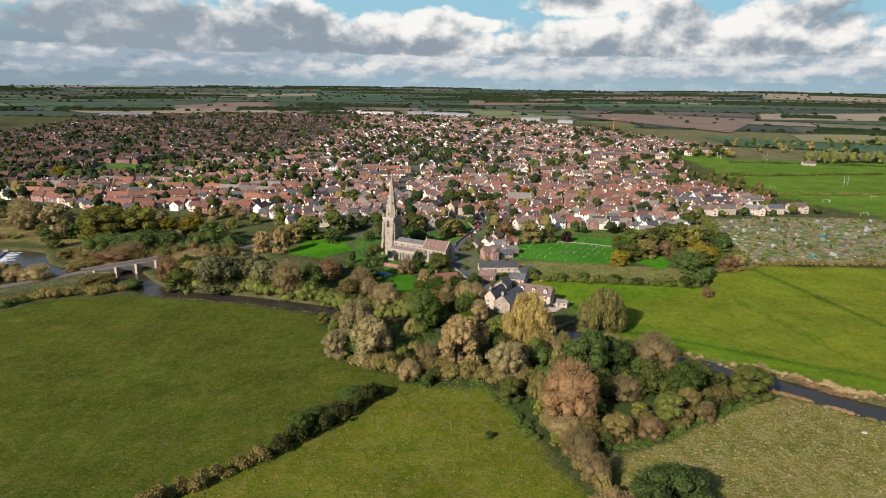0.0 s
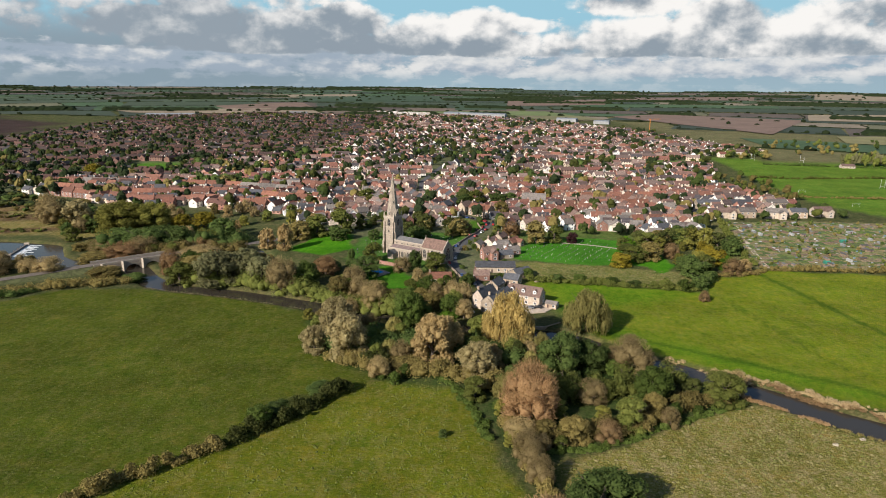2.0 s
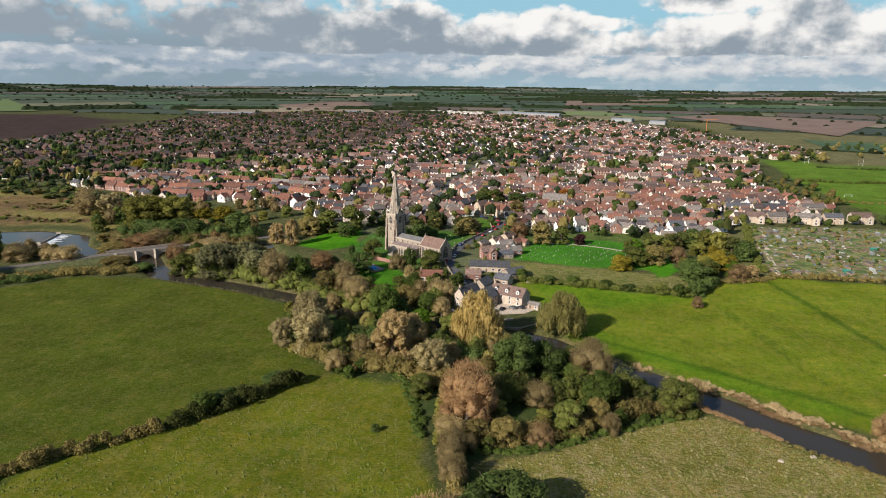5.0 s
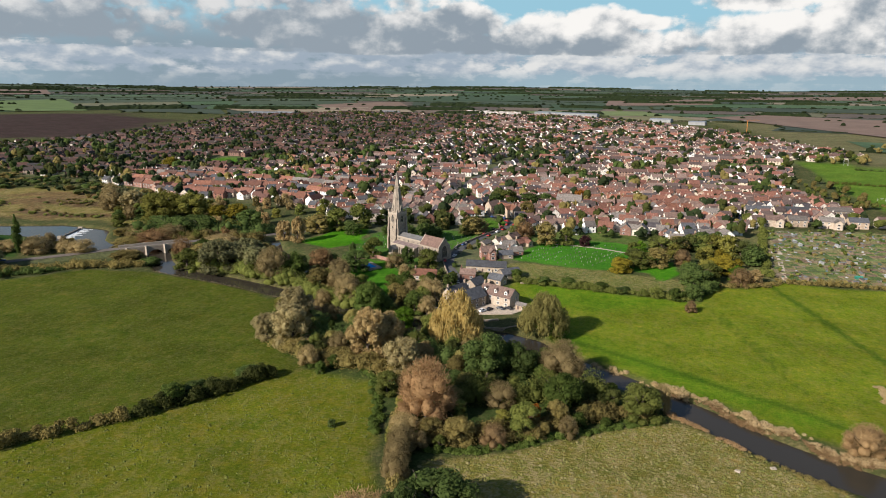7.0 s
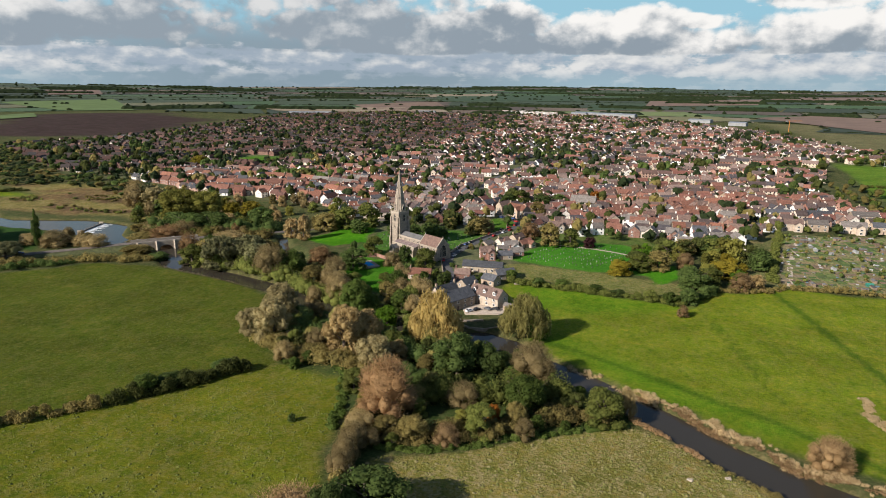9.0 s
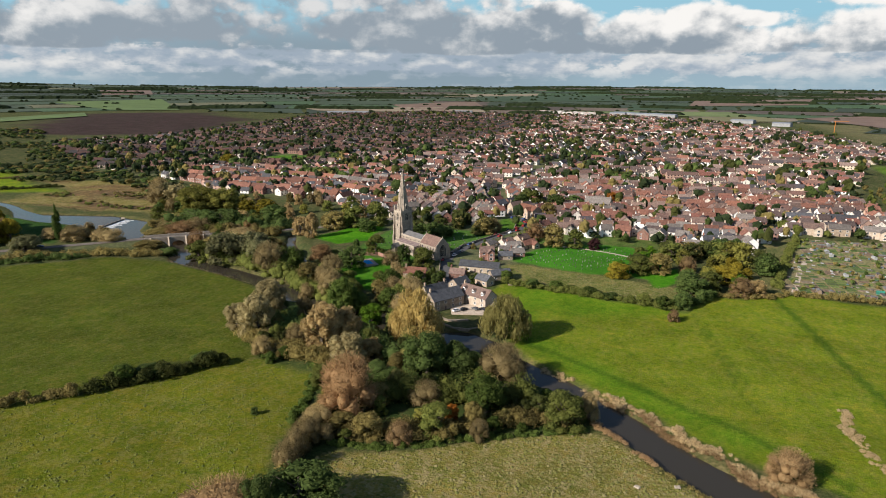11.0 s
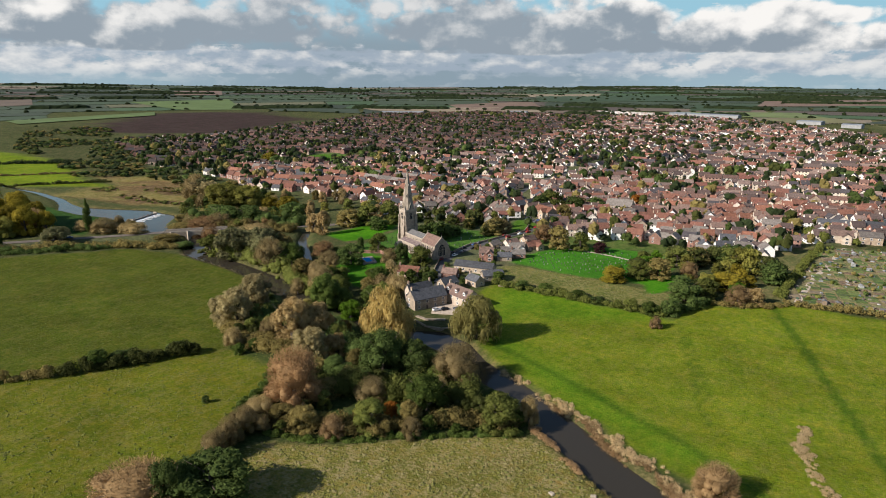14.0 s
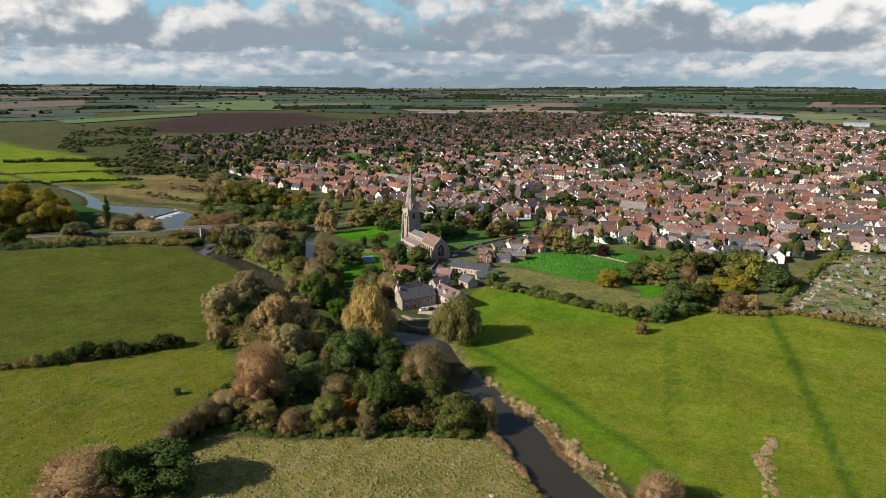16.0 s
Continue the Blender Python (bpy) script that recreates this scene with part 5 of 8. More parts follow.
        part("gable_coping", s, STONE_TRIM, ch, at=at)
    for sd in (-1, 1):
        for i in range(3):
            x = -CL / 2 + CL * (i + 0.5) / 3
            church_window(ch, 2.2, 5.6, at @ pose(x, sd * (CW / 2 + 0.02), 1.9, 0, 0, 0 if sd < 0 else 180), 3)
        for i in range(4):
            x = -CL / 2 + CL * i / 3
            x = min(max(x, -CL / 2 + 0.5), CL / 2 - 0.5)
            s = Shape().box((x, sd * (CW / 2 + 0.6), 2.6), (0.8, 1.3, 7.0)).box((x, sd * (CW / 2 + 0.35), 6.7), (0.8, 0.8, 1.6), taper=0.5)
            part("buttress", s, STONE, ch, at=at)
    church_window(ch, 5.0, 7.6, at @ pose(CL / 2 + 0.02, 0, 2.0, 0, 0, 90), 5)


def roof_shape(L, W, h, r, over=0.35, thick=0.2):
    """Both slopes of a pitched roof as one chevron."""
    a, b = L / 2 + over * 0.7, W / 2 + over
    k = (r - h) / (W / 2)
    ze = h - over * k
    t = thick / math.cos(math.atan(k))
    vs = []
    for x in (-a, a):
        vs += [(x, -b, ze), (x, -b, ze + t), (x, 0, r + t), (x, b, ze + t), (x, b, ze), (x, 0, r)]
    fs = [(1, 7, 8, 2), (2, 8, 9, 3), (0, 6, 7, 1), (3, 9, 10, 4), (5, 11, 6, 0), (4, 10, 11, 5), (0, 1, 2, 5), (2, 3, 4, 5), (6, 11, 8, 7), (8, 11, 10, 9)]
    return Shape().add(vs, fs)


build_church()


# ---------------------------------------------------------------- houses
WALLS = {
    "cream": plain("wall_cream", (0.60, 0.52, 0.425), 0.9, 0.5, 0.15, 0.0, 0.18),
    "pale": plain("wall_pale_stone", (0.440, 0.355, 0.272), 0.9, 0.6, 0.18, 0.0, 0.10),
    "stone": brick_wall("wall_stone", (0.350, 0.275, 0.198), (0.31, 0.255, 0.19), 0.15, 1.6),
    "brick": brick_wall("wall_brick", (0.245, 0.118, 0.084), (0.24, 0.19, 0.155), 0.2),
    "buff": brick_wall("wall_buff", (0.400, 0.296, 0.205), (0.30, 0.25, 0.195), 0.2),
    "white": plain("wall_white", (0.80, 0.77, 0.71), 0.85, 0.5, 0.1, 0.0, 0.08),
}
ROOFS = {
    "brown": tile_roof("roof_brown", (0.145, 0.094, 0.074)),
    "red": tile_roof("roof_red", (0.150, 0.066, 0.044)),
    "orange": tile_roof("roof_orange", (0.185, 0.078, 0.048)),
    "slate": tile_roof("roof_slate", (0.062, 0.063, 0.068)),
    "grey": tile_roof("roof_grey", (0.140, 0.120, 0.104)),
}
ROOF_WORDS = {"brown": "brown tiled", "red": "red tiled", "orange": "orange pantile", "slate": "dark slate", "grey": "weathered grey tiled"}
WALL_WORDS = {"pale": "pale stone", "cream": "cream rendered", "stone": "limestone", "brick": "red brick", "buff": "buff brick", "white": "whitewashed"}
POT = plain("chimney_pot", (0.34, 0.16, 0.10), 0.9, 2.0, 0.15)
DOOR = plain("door_paint", (0.09, 0.06, 0.05), 0.6, 2.0, 0.2)
WIN_MESH = {}


def window_mesh(w, h):
    if (w, h) not in WIN_MESH:
        # one connected piece: casing, frame face, reveal and pane
        s = Shape()
        rings = [(w + 0.24, -0.12, h + 0.12, 0.05), (w + 0.24, -0.12, h + 0.12, -0.09), (w - 0.04, 0.02, h - 0.02, -0.09), (w - 0.04, 0.02, h - 0.02, -0.02)]
        for ww, z0, z1, yy in rings:
            s.v += [(-ww / 2, yy, z0), (ww / 2, yy, z0), (ww / 2, yy, z1), (-ww / 2, yy, z1)]
        for k in range(3):
            for i in range(4):
                s.f.append((k * 4 + i, k * 4 + (i + 1) % 4, k * 4 + 4 + (i + 1) % 4, k * 4 + 4 + i))
                s.mi.append(0)
        s.f.append((12, 13, 14, 15))
        s.mi.append(1)
        WIN_MESH[(w, h)] = s.mesh("window", WHITE, GLASS_DARK)
    return WIN_MESH[(w, h)]


HOUSE = {}
SPOTS = []


def house(x, y, deg, L, W, h, r, wall, roof, chimneys=1, wing=0.0, dormers=0, label="", name="house", group="town houses", sink=0.0):
    """A house with its ridge along its own x; equal ones share their meshes."""
    L, W = round(L), round(W * 2) / 2
    key = (L, W, h, r, wall, roof, chimneys, wing, dormers)
    m = pose(x, y, gz(x, y) - sink, 0, 0, deg)
    SPOTS.append((x, y, math.hypot(L, W) * 0.44))
    if key in HOUSE:
        ob = copy_thing(HOUSE[key], m)
        ob.name = name
        if label:
            tagged(ob, label)
        return ob
    lab = label or "%s house with a %s roof" % (WALL_WORDS[wall], ROOF_WORDS[roof]) + (" and brick chimneys" if chimneys else "")
    ob = thing(name, lab, "house", m, group)
    HOUSE[key] = ob
    part("wall", Shape().gable(L, W, h, r, z0=-1.2), WALLS[wall], ob)
    part("roof", roof_shape(L, W, h, r), ROOFS[roof], ob)
    if wing:
        w_at = pose(L * 0.22, -W / 2 - wing / 2 + 1.6, 0, 0, 0, 90)
        part("wing_wall", Shape().gable(wing + 3.2, W * 0.62, h, r - 0.9, z0=-1.2), WALLS[wall], ob, at=w_at)
        part("wing_roof", roof_shape(wing + 3.6, W * 0.62, h, r - 0.9), ROOFS[roof], ob, at=w_at)
        part("window", window_mesh(1.5, 1.2), None, ob, at=pose(L * 0.22, -W / 2 - wing - 0.02, 0.9 if h < 4 else 3.3))
        if h > 4:
            part("window", window_mesh(1.7, 1.3), None, ob, at=pose(L * 0.22, -W / 2 - wing - 0.02, 0.8))
    for i in range(chimneys):
        cx = (-L / 2 + 0.7) if i == 0 else (L / 2 - 0.7) if i == 1 else 0.0
        ch = part("chimney", Shape().box((cx, 0, r + 0.3), (0.75, 1.1, 2.4)).box((cx, 0, r + 1.5), (0.9, 1.25, 0.18)), WALLS["brick" if wall in ("brick", "white") else "buff"], ob)
        for oy in (0.0,):
            s = Shape()
            limb(s, (cx, oy, r + 1.55), (cx, oy, r + 2.0), 0.16, 0.12, 6)
            part("pot", s, POT, ch)
    n = max(2, int(L / 4.0))
    for sd in (-1, 1):
        for st in range(2 if h > 4 else 1):
            for i in range(n):
                wx = -L / 2 + L * (i + 0.5) / n
                if wing and sd < 0 and abs(wx - L * 0.22) < W * 0.31 + 0.8:
                    continue
                if sd < 0 and st == 0 and i == n // 3:
                    part("door", Shape().box((wx, -W / 2 - 0.03, 1.03), (0.95, 0.1, 2.06)), DOOR, ob)
                    continue
                part("window", window_mesh(1.15, 1.2), None, ob, at=pose(wx, sd * (W / 2 + 0.02), 0.95 + st * 2.55, 0, 0, 0 if sd < 0 else 180))
    for sx in (-1, 1):
        for st in range(2 if h > 4 else 1):
            part("window", window_mesh(1.0, 1.15), None, ob, at=pose(sx * (L / 2 + 0.02), W * 0.16, 0.95 + st * 2.55, 0, 0, 90 * sx))
    for i in range(dormers):
        dx = -L / 2 + L * (i + 0.5) / dormers
        zz = h + (r - h) * 0.35
        d_at = pose(dx, -W * 0.27, zz, 0, 0, 90)
        dm = part("dormer", Shape().gable(2.2, 1.7, 1.2, 1.9, z0=-0.9), WALLS["white"], ob, at=d_at)
        part("dormer_roof", roof_shape(2.4, 1.7, 1.2, 1.9, 0.15, 0.12), ROOFS[roof], dm)
        part("dormer_window", window_mesh(1.0, 0.9), None, dm, at=pose(-1.12, 0, 0.15, 0, 0, -90))
    return ob


def deg_of(a, b):
    return math.degrees(math.atan2(b[1] - a[1], b[0] - a[0]))


# the mill by the river
house(36, 319, 59, 19, 9, 5.4, 9.4, "stone", "slate", 1, label="long stone mill with a dark slate roof", name="mill", group="mill buildings")
house(29, 323.5, 59, 14, 6, 6.4, 9.9, "pale", "slate", 2, label="pale stone mill house with a slate roof and tall chimneys", name="mill_house", group="mill buildings")
house(50.6, 329.5, -24, 19, 9, 5.2, 9.0, "pale", "brown", 1, 0.0, 3, "buff stone house with a brown tiled roof and white dormers", "mill_cottage", "mill buildings")
house(35, 345, 66, 10, 7, 4.6, 7.4, "stone", "slate", 0, label="stone outbuilding with a dark slate roof", name="outbuilding", group="mill buildings")
house(45, 359, -25, 9, 6.5, 3.2, 5.8, "buff", "slate", 1, label="pale stone cottage with a slate roof", name="cottage", group="mill buildings")
house(64, 322, -24, 6, 4, 2.6, 3.6, "buff", "grey", 0, label="low buff brick garden shed by the mill", name="outbuilding", group="mill buildings")
house(3, 358, 8, 13, 7, 3.0, 5.8, "buff", "orange", 1, label="low house with an orange pantile roof beside the church", name="cottage", group="mill buildings")
# along the street by the church
house(27, 364, 6, 9, 6, 3.4, 5.8, "brick", "brown", 1, label="small brick cottage with a brown tiled roof", name="cottage", group="church street houses")
house(35, 381, 4, 24, 8, 3.4, 6.0, "stone", "slate", 0, label="long low barn with a dark slate roof", name="barn", group="church street houses")
house(50, 372, 40, 12, 7, 3.0, 5.4, "stone", "slate", 0, label="low dark slate-roofed stone outbuilding", name="barn", group="church street houses")
for a in ((31, 407, 24, 9, 7, 5.0, 8.0, "brick", "brown", 1, 3.0), (42, 411, 20, 9, 7, 2.8, 5.0, "stone", "slate", 0, 0.0), (47, 421, 28, 9, 6.5, 2.8, 5.2, "brick", "grey", 1, 0.0),
          (24, 437, 70, 9, 6, 2.6, 4.6, "stone", "grey", 0, 0.0), (33, 445, 62, 10, 7, 2.8, 5.4, "cream", "brown", 1, 0.0), (40, 437, 30, 10, 7, 2.8, 5.4, "white", "grey", 1, 3.0),
          (48, 446, 55, 11, 7.5, 2.8, 5.6, "buff", "red", 1, 3.0), (40, 460, 62, 10, 7, 2.8, 5.4, "stone", "brown", 1, 0.0), (37, 426, 25, 7, 6, 2.6, 4.6, "cream", "grey", 0, 0.0),
          (47, 497, 66, 11, 7.5, 5.0, 8.0, "white", "red", 1, 0.0), (62, 496, 30, 10, 8, 5.0, 8.2, "cream", "brown", 1, 3.0)):
    house(*a, group="church street houses")
house(25, 541, -38, 21, 9, 6.8, 10.2, "buff", "orange", 2, 3.0, 0, "long buff stone rectory with an orange tiled roof", "rectory", "town houses")
house(11, 549, 52, 11, 8, 6.8, 10.6, "stone", "brown", 1, 0.0, 0, "gabled stone house beside the rectory", "stone_house", "town houses")
house(-10, 541, -8, 13, 8, 5.0, 8.0, "white", "grey", 1, 0.0, 0, "low white cottage by the churchyard", "cottage")
house(73, 598, -6, 22, 11, 6.0, 11.0, "stone", "grey", 2, 0.0, 0, "large stone school house with a grey roof", "school_house")
# stone flats beside the allotments
for a in ((234, 560, 2, 15, 9, 5.4, 8.4, "pale", "brown", 0, 4.0), (252, 563, 4, 14, 9, 5.4, 8.2, "buff", "grey", 0, 0.0), (276, 562, -2, 17, 9, 5.4, 8.4, "pale", "grey", 0, 4.0), (296, 566, 2, 14, 9, 5.4, 8.2, "buff", "slate", 0, 0.0),
          (320, 574, 6, 16, 9, 5.4, 8.4, "pale", "brown", 0, 4.0), (232, 600, 2, 22, 10, 5.6, 8.4, "stone", "slate", 0, 0.0), (262, 604, 4, 20, 10, 5.6, 8.4, "stone", "slate", 0, 0.0), (296, 610, 6, 20, 10, 5.6, 8.4, "stone", "grey", 0, 0.0)):
    house(*a, label="long %s block of flats with a %s roof" % (WALL_WORDS[a[7]], ROOF_WORDS[a[8]]), name="flats", group="flats by the allotments")

# rows of houses along the near streets: from, to, length, depth, eaves, ridge, walls, roofs, share of gable-on houses
ROWS_NEAR = [
    ((62, 488), (96, 500), 9, 8, "cream white", "brown grey red slate", 0.5), ((100, 502), (150, 500), 10, 8, "cream brick", "brown grey red slate", 0.5), ((120, 518), (200, 530), 10, 8, "cream buff", "brown red grey orange", 0.4),
    ((148, 488), (196, 500), 9, 8, "cream white white stone", "brown grey red slate", 0.6), ((84, 530), (140, 545), 11, 8, "cream white white stone", "brown red grey orange", 0.3), ((150, 548), (208, 562), 11, 8, "white cream white", "brown red grey orange", 0.3),
    ((96, 562), (200, 580), 12, 8, "buff cream", "brown grey red slate", 0.3), ((90, 622), (210, 640), 12, 8, "brick buff", "red brown orange", 0.2), ((100, 598), (205, 612), 12, 8, "cream brick", "brown red grey orange", 0.4),
    ((66, 505), (98, 516), 9, 7.5, "cream white white stone", "brown grey red slate", 0.5), ((104, 532), (150, 530), 10, 7.5, "cream white white stone", "brown red grey orange", 0.4), ((160, 512), (205, 522), 9, 7.5, "white cream white", "brown grey red slate", 0.5), ((150, 474), (190, 478), 9, 7.5, "cream buff", "brown red grey orange", 0.5),
    ((100, 580), (190, 596), 10, 7.5, "white cream white", "brown red grey orange", 0.3), ((92, 608), (200, 624), 10, 7.5, "cream brick", "red brown orange", 0.3), ((40, 556), (88, 575), 10, 8, "cream stone", "grey brown", 0.3), ((40, 630), (90, 655), 10, 8, "brick", "red", 0.2),
    ((-40, 555), (-16, 520), 12, 8, "stone brick", "red brown", 0.2), ((-60, 565), (-110, 538), 11, 8, "stone cream", "grey brown", 0.4), ((-70, 530), (-108, 505), 10, 7, "stone white", "grey", 0.3),
    ((-150, 556), (-245, 576), 16, 8, "brick brick white", "red orange", 0.1), ((-258, 572), (-300, 566), 16, 8, "brick", "red", 0.1), ((-310, 580), (-395, 604), 15, 8, "brick brick white", "red orange", 0.1),
    ((-135, 588), (-205, 615), 18, 9, "brick white", "slate orange", 0.0), ((-225, 618), (-310, 606), 18, 9, "brick", "orange red", 0.0), ((-325, 612), (-410, 628), 16, 8, "brick buff", "orange red", 0.0),
    ((-110, 610), (-150, 632), 14, 9, "white brick", "slate", 0.2), ((-165, 640), (-280, 664), 20, 8, "cream brick", "grey orange", 0.0), ((-300, 662), (-420, 664), 20, 8, "brick cream", "grey red", 0.0),
    ((-25, 580), (-52, 640), 11, 9, "brick stone", "slate brown", 0.1), ((2, 600), (-22, 650), 11, 9, "brick cream", "slate red", 0.1), ((-70, 590), (-95, 650), 12, 8, "white stone", "grey", 0.4),
    ((20, 615), (62, 650), 12, 8, "brick", "red brown", 0.2), ((-52, 540), (-86, 572), 10, 8, "stone brick", "brown", 0.3), ((-8, 560), (4, 585), 10, 8, "brick stone", "brown slate", 0.2),
    ((225, 640), (300, 668), 11, 8, "brick buff", "red brown", 0.3), ((230, 670), (290, 700), 11, 8, "brick", "red", 0.4), ((100, 660), (220, 680), 12, 8, "brick buff", "red brown", 0.3),
    ((-250, 690), (-380, 700), 20, 8, "brick", "red brown", 0.0), ((-120, 670), (-240, 680), 16, 8, "brick white", "grey red", 0.1), ((-60, 665), (-100, 690), 12, 8, "white brick", "grey", 0.3),
    ((0, 670), (90, 690), 12, 8, "brick cream", "red brown", 0.2), ((110, 700), (225, 715), 12, 8, "brick buff", "red brown", 0.3), ((-20, 700), (90, 720), 14, 9, "buff brick", "red grey", 0.1),
]
row_rng = rng(21)


def free(x, y, q):
    return all((x - a) ** 2 + (y - b) ** 2 > (q + c) ** 2 for a, b, c in SPOTS)


def near_rows():
    for a, b, L, W, walls, roofs, turn in ROWS_NEAR:
        d = math.dist(a, b)
        ang = deg_of(a, b)
        terr = turn < 0.15
        pos = L / 2
        while pos < d + 1:
            k = pos / d
            x, y = a[0] + (b[0] - a[0]) * k + row_rng.normal() * 0.6, a[1] + (b[1] - a[1]) * k + row_rng.normal() * 0.8
            wl, rf = row_rng.choice(walls.split()), row_rng.choice(roofs.split())
            gable_on = row_rng.uniform() < turn
            l2 = L + int(row_rng.integers(-1, 2))
            if free(x, y, L * 0.28):
                house(x, y, ang + (90 if gable_on else 0) + row_rng.normal() * 2 + (180 if row_rng.uniform() < 0.3 else 0), l2, W, 5.0 if not terr else 5.2, 8.2 if not terr else 8.6, str(wl), str(rf),
                      int(row_rng.integers(0, 3)), 3.0 if row_rng.uniform() < 0.3 and not terr else 0.0)
            pos += L + (0.4 if terr else row_rng.uniform(1.5, 5.0))


near_rows()


def infill_spots():
    """Back-land houses in the gaps between the near streets, turned like the row beside them."""
    r = rng(47)
    n = 9000
    X, Y = r.uniform(-430, 330, n), r.uniform(500, 692, n)
    ok = poly_sd(X, Y, TOWN) < -6
    for q in [CHURCHYARD, CEMETERY, LAWN, GARDENS, VERGE, SPORTS, ALLOTMENT]:
        ok &= poly_sd(X, Y, q) > 7
    for line, w in ROADS.values():
        ok &= seg_dist(X, Y, line) > w * 0.5 + 5
    out = []
    for x, y in zip(X[ok].tolist(), Y[ok].tolist()):
        if not free(x, y, 3.6) or any(math.hypot(x - a, y - b) < c * 0.75 + 3 for a, b, c in CROWNS):
            continue
        row = min(ROWS_NEAR, key=lambda q: math.hypot(x - (q[0][0] + q[1][0]) / 2, y - (q[0][1] + q[1][1]) / 2))
        SPOTS.append((x, y, 4.2))
        out.append((x, y, deg_of(row[0], row[1]) + r.normal() * 3, float(r.uniform(7.5, 10.5))))
    return out


INFILL = infill_spots()


def garden_shrubs():
    """Bushes in the cottage gardens, clear of walls and of the road."""
    global CROWNS
    kept = list(CROWNS)
    CROWNS += [(x, y, q * 1.1) for x, y, q in SPOTS]
    line = ROADS["road_church"][0][:12]
    for a, b in zip(line, line[1:]):
        CROWNS += [(a[0] + (b[0] - a[0]) * k / 5, a[1] + (b[1] - a[1]) * k / 5, 4.0) for k in range(5)]
    fill([(16, 360), (26, 352), (58, 366), (46, 400), (54, 440), (66, 470), (38, 500), (20, 460), (12, 420)], ["green", "olive", "green_dark", "olive_brown"], 34, 2, 5, 79, 0.62)
    fill([(-6, 345), (16, 340), (24, 356), (12, 368), (-8, 366)], ["green", "olive", "green_dark"], 8, 3, 6, 80, 0.6)
    CROWNS = kept + [q for q in CROWNS if q not in kept][-42:]


garden_shrubs()


# ---------------------------------------------------------------- the rest of the town
GREENS = [TOWN_GREEN, SCHOOL_FIELD, SPORTS]
DISTRICTS = [(-150, 800, 8), (-420, 720, -6), (-640, 760, 25), (-760, 980, -20), (-560, 1000, 12), (-300, 980, -12), (-60, 960, 78), (120, 820, 12), (240, 900, -8), (200, 1120, 20), (-20, 1250, 65),
             (-300, 1300, 25), (-560, 1350, -30), (-780, 1350, 5), (330, 1180, 15), (120, 1500, -15), (-180, 1600, 10), (-480, 1680, -20), (-760, 1680, 30), (0, 1800, 40), (220, 1600, 5)]


def clump_spots():
    """Stands of taller trees inside the town."""
    r = rng(46)
    out, mids = [], []
    X, Y = r.uniform(-880, 440, 400), r.uniform(660, 1950, 400)
    ok = poly_sd(X, Y, TOWN) < -25
    for q in GREENS:
        ok &= poly_sd(X, Y, q) > 15
    for x, y in list(zip(X[ok], Y[ok]))[:74]:
        w, d = r.uniform(14, 34), r.uniform(8, 16)
        t = r.uniform(-0.5, 0.5)
        mids.append((float(x), float(y), (w + d) / 2))
        for _ in range(int(r.integers(7, 17))):
            u, v = r.normal() * w * 0.55, r.normal() * d * 0.55
            h = r.uniform(8, 15)
            out.append((float(x + u * math.cos(t) - v * math.sin(t)), float(y + u * math.sin(t) + v * math.cos(t)), float(h), float(h * r.uniform(0.75, 1.0))))
    return out, mids


CLUMPS, CLUMP_MIDS = clump_spots()


def town_spots():
    """Places for the houses and trees further back, in short streets by district."""
    r = rng(33)
    seeds = np.array([(a, b) for a, b, c in DISTRICTS], float)
    homes, woods = [], []
    for i, (cx, cy, deg) in enumerate(DISTRICTS):
        t = math.radians(deg)
        ux, uy = math.cos(t), math.sin(t)
        rows = []
        for v in np.arange(-420, 420, 21.0):
            side = 1 if int(round(v / 21.0)) % 2 else -1
            u = -420 + r.uniform(0, 8)
            terr = r.uniform() < 0.3
            while u < 420:
                L = r.uniform(8, 12) if not terr else r.uniform(14, 22)
                u += L / 2
                vv = v + side * 3.0 + 5 * math.sin(u / 60 + i) + r.normal() * 1.2
                rows.append((cx + u * ux - vv * uy, cy + u * uy + vv * ux, deg + math.degrees(5 / 60 * math.cos(u / 60 + i)), L))
                u += L / 2 + (r.uniform(1.5, 4.5) if not terr else 1.0)
        P = np.array(rows)
        near = np.argmin(((P[:, None, :2] - seeds[None]) ** 2).sum(-1), 1) == i
        ok = near & (poly_sd(P[:, 0], P[:, 1], TOWN) < -6)
        for gpoly in GREENS + [CHURCHYARD, CEMETERY, LAWN]:
            ok &= poly_sd(P[:, 0], P[:, 1], gpoly) > 8
        ok &= r.uniform(size=len(P)) > 0.09
        ok &= (P[:, 1] > 690) | ((P[:, 0] < -300) & (P[:, 1] > 640)) | ((np.abs(P[:, 0] - 260) < 60) & (P[:, 1] > 690))
        for mx, my, mr in CLUMP_MIDS:
            ok &= np.hypot(P[:, 0] - mx, P[:, 1] - my) > mr * 0.75
        for line, w in ROADS.values():
            ok &= seg_dist(P[:, 0], P[:, 1], line) > w * 0.5 + 5
        homes += [tuple(q) for q in P[ok]]
    return homes


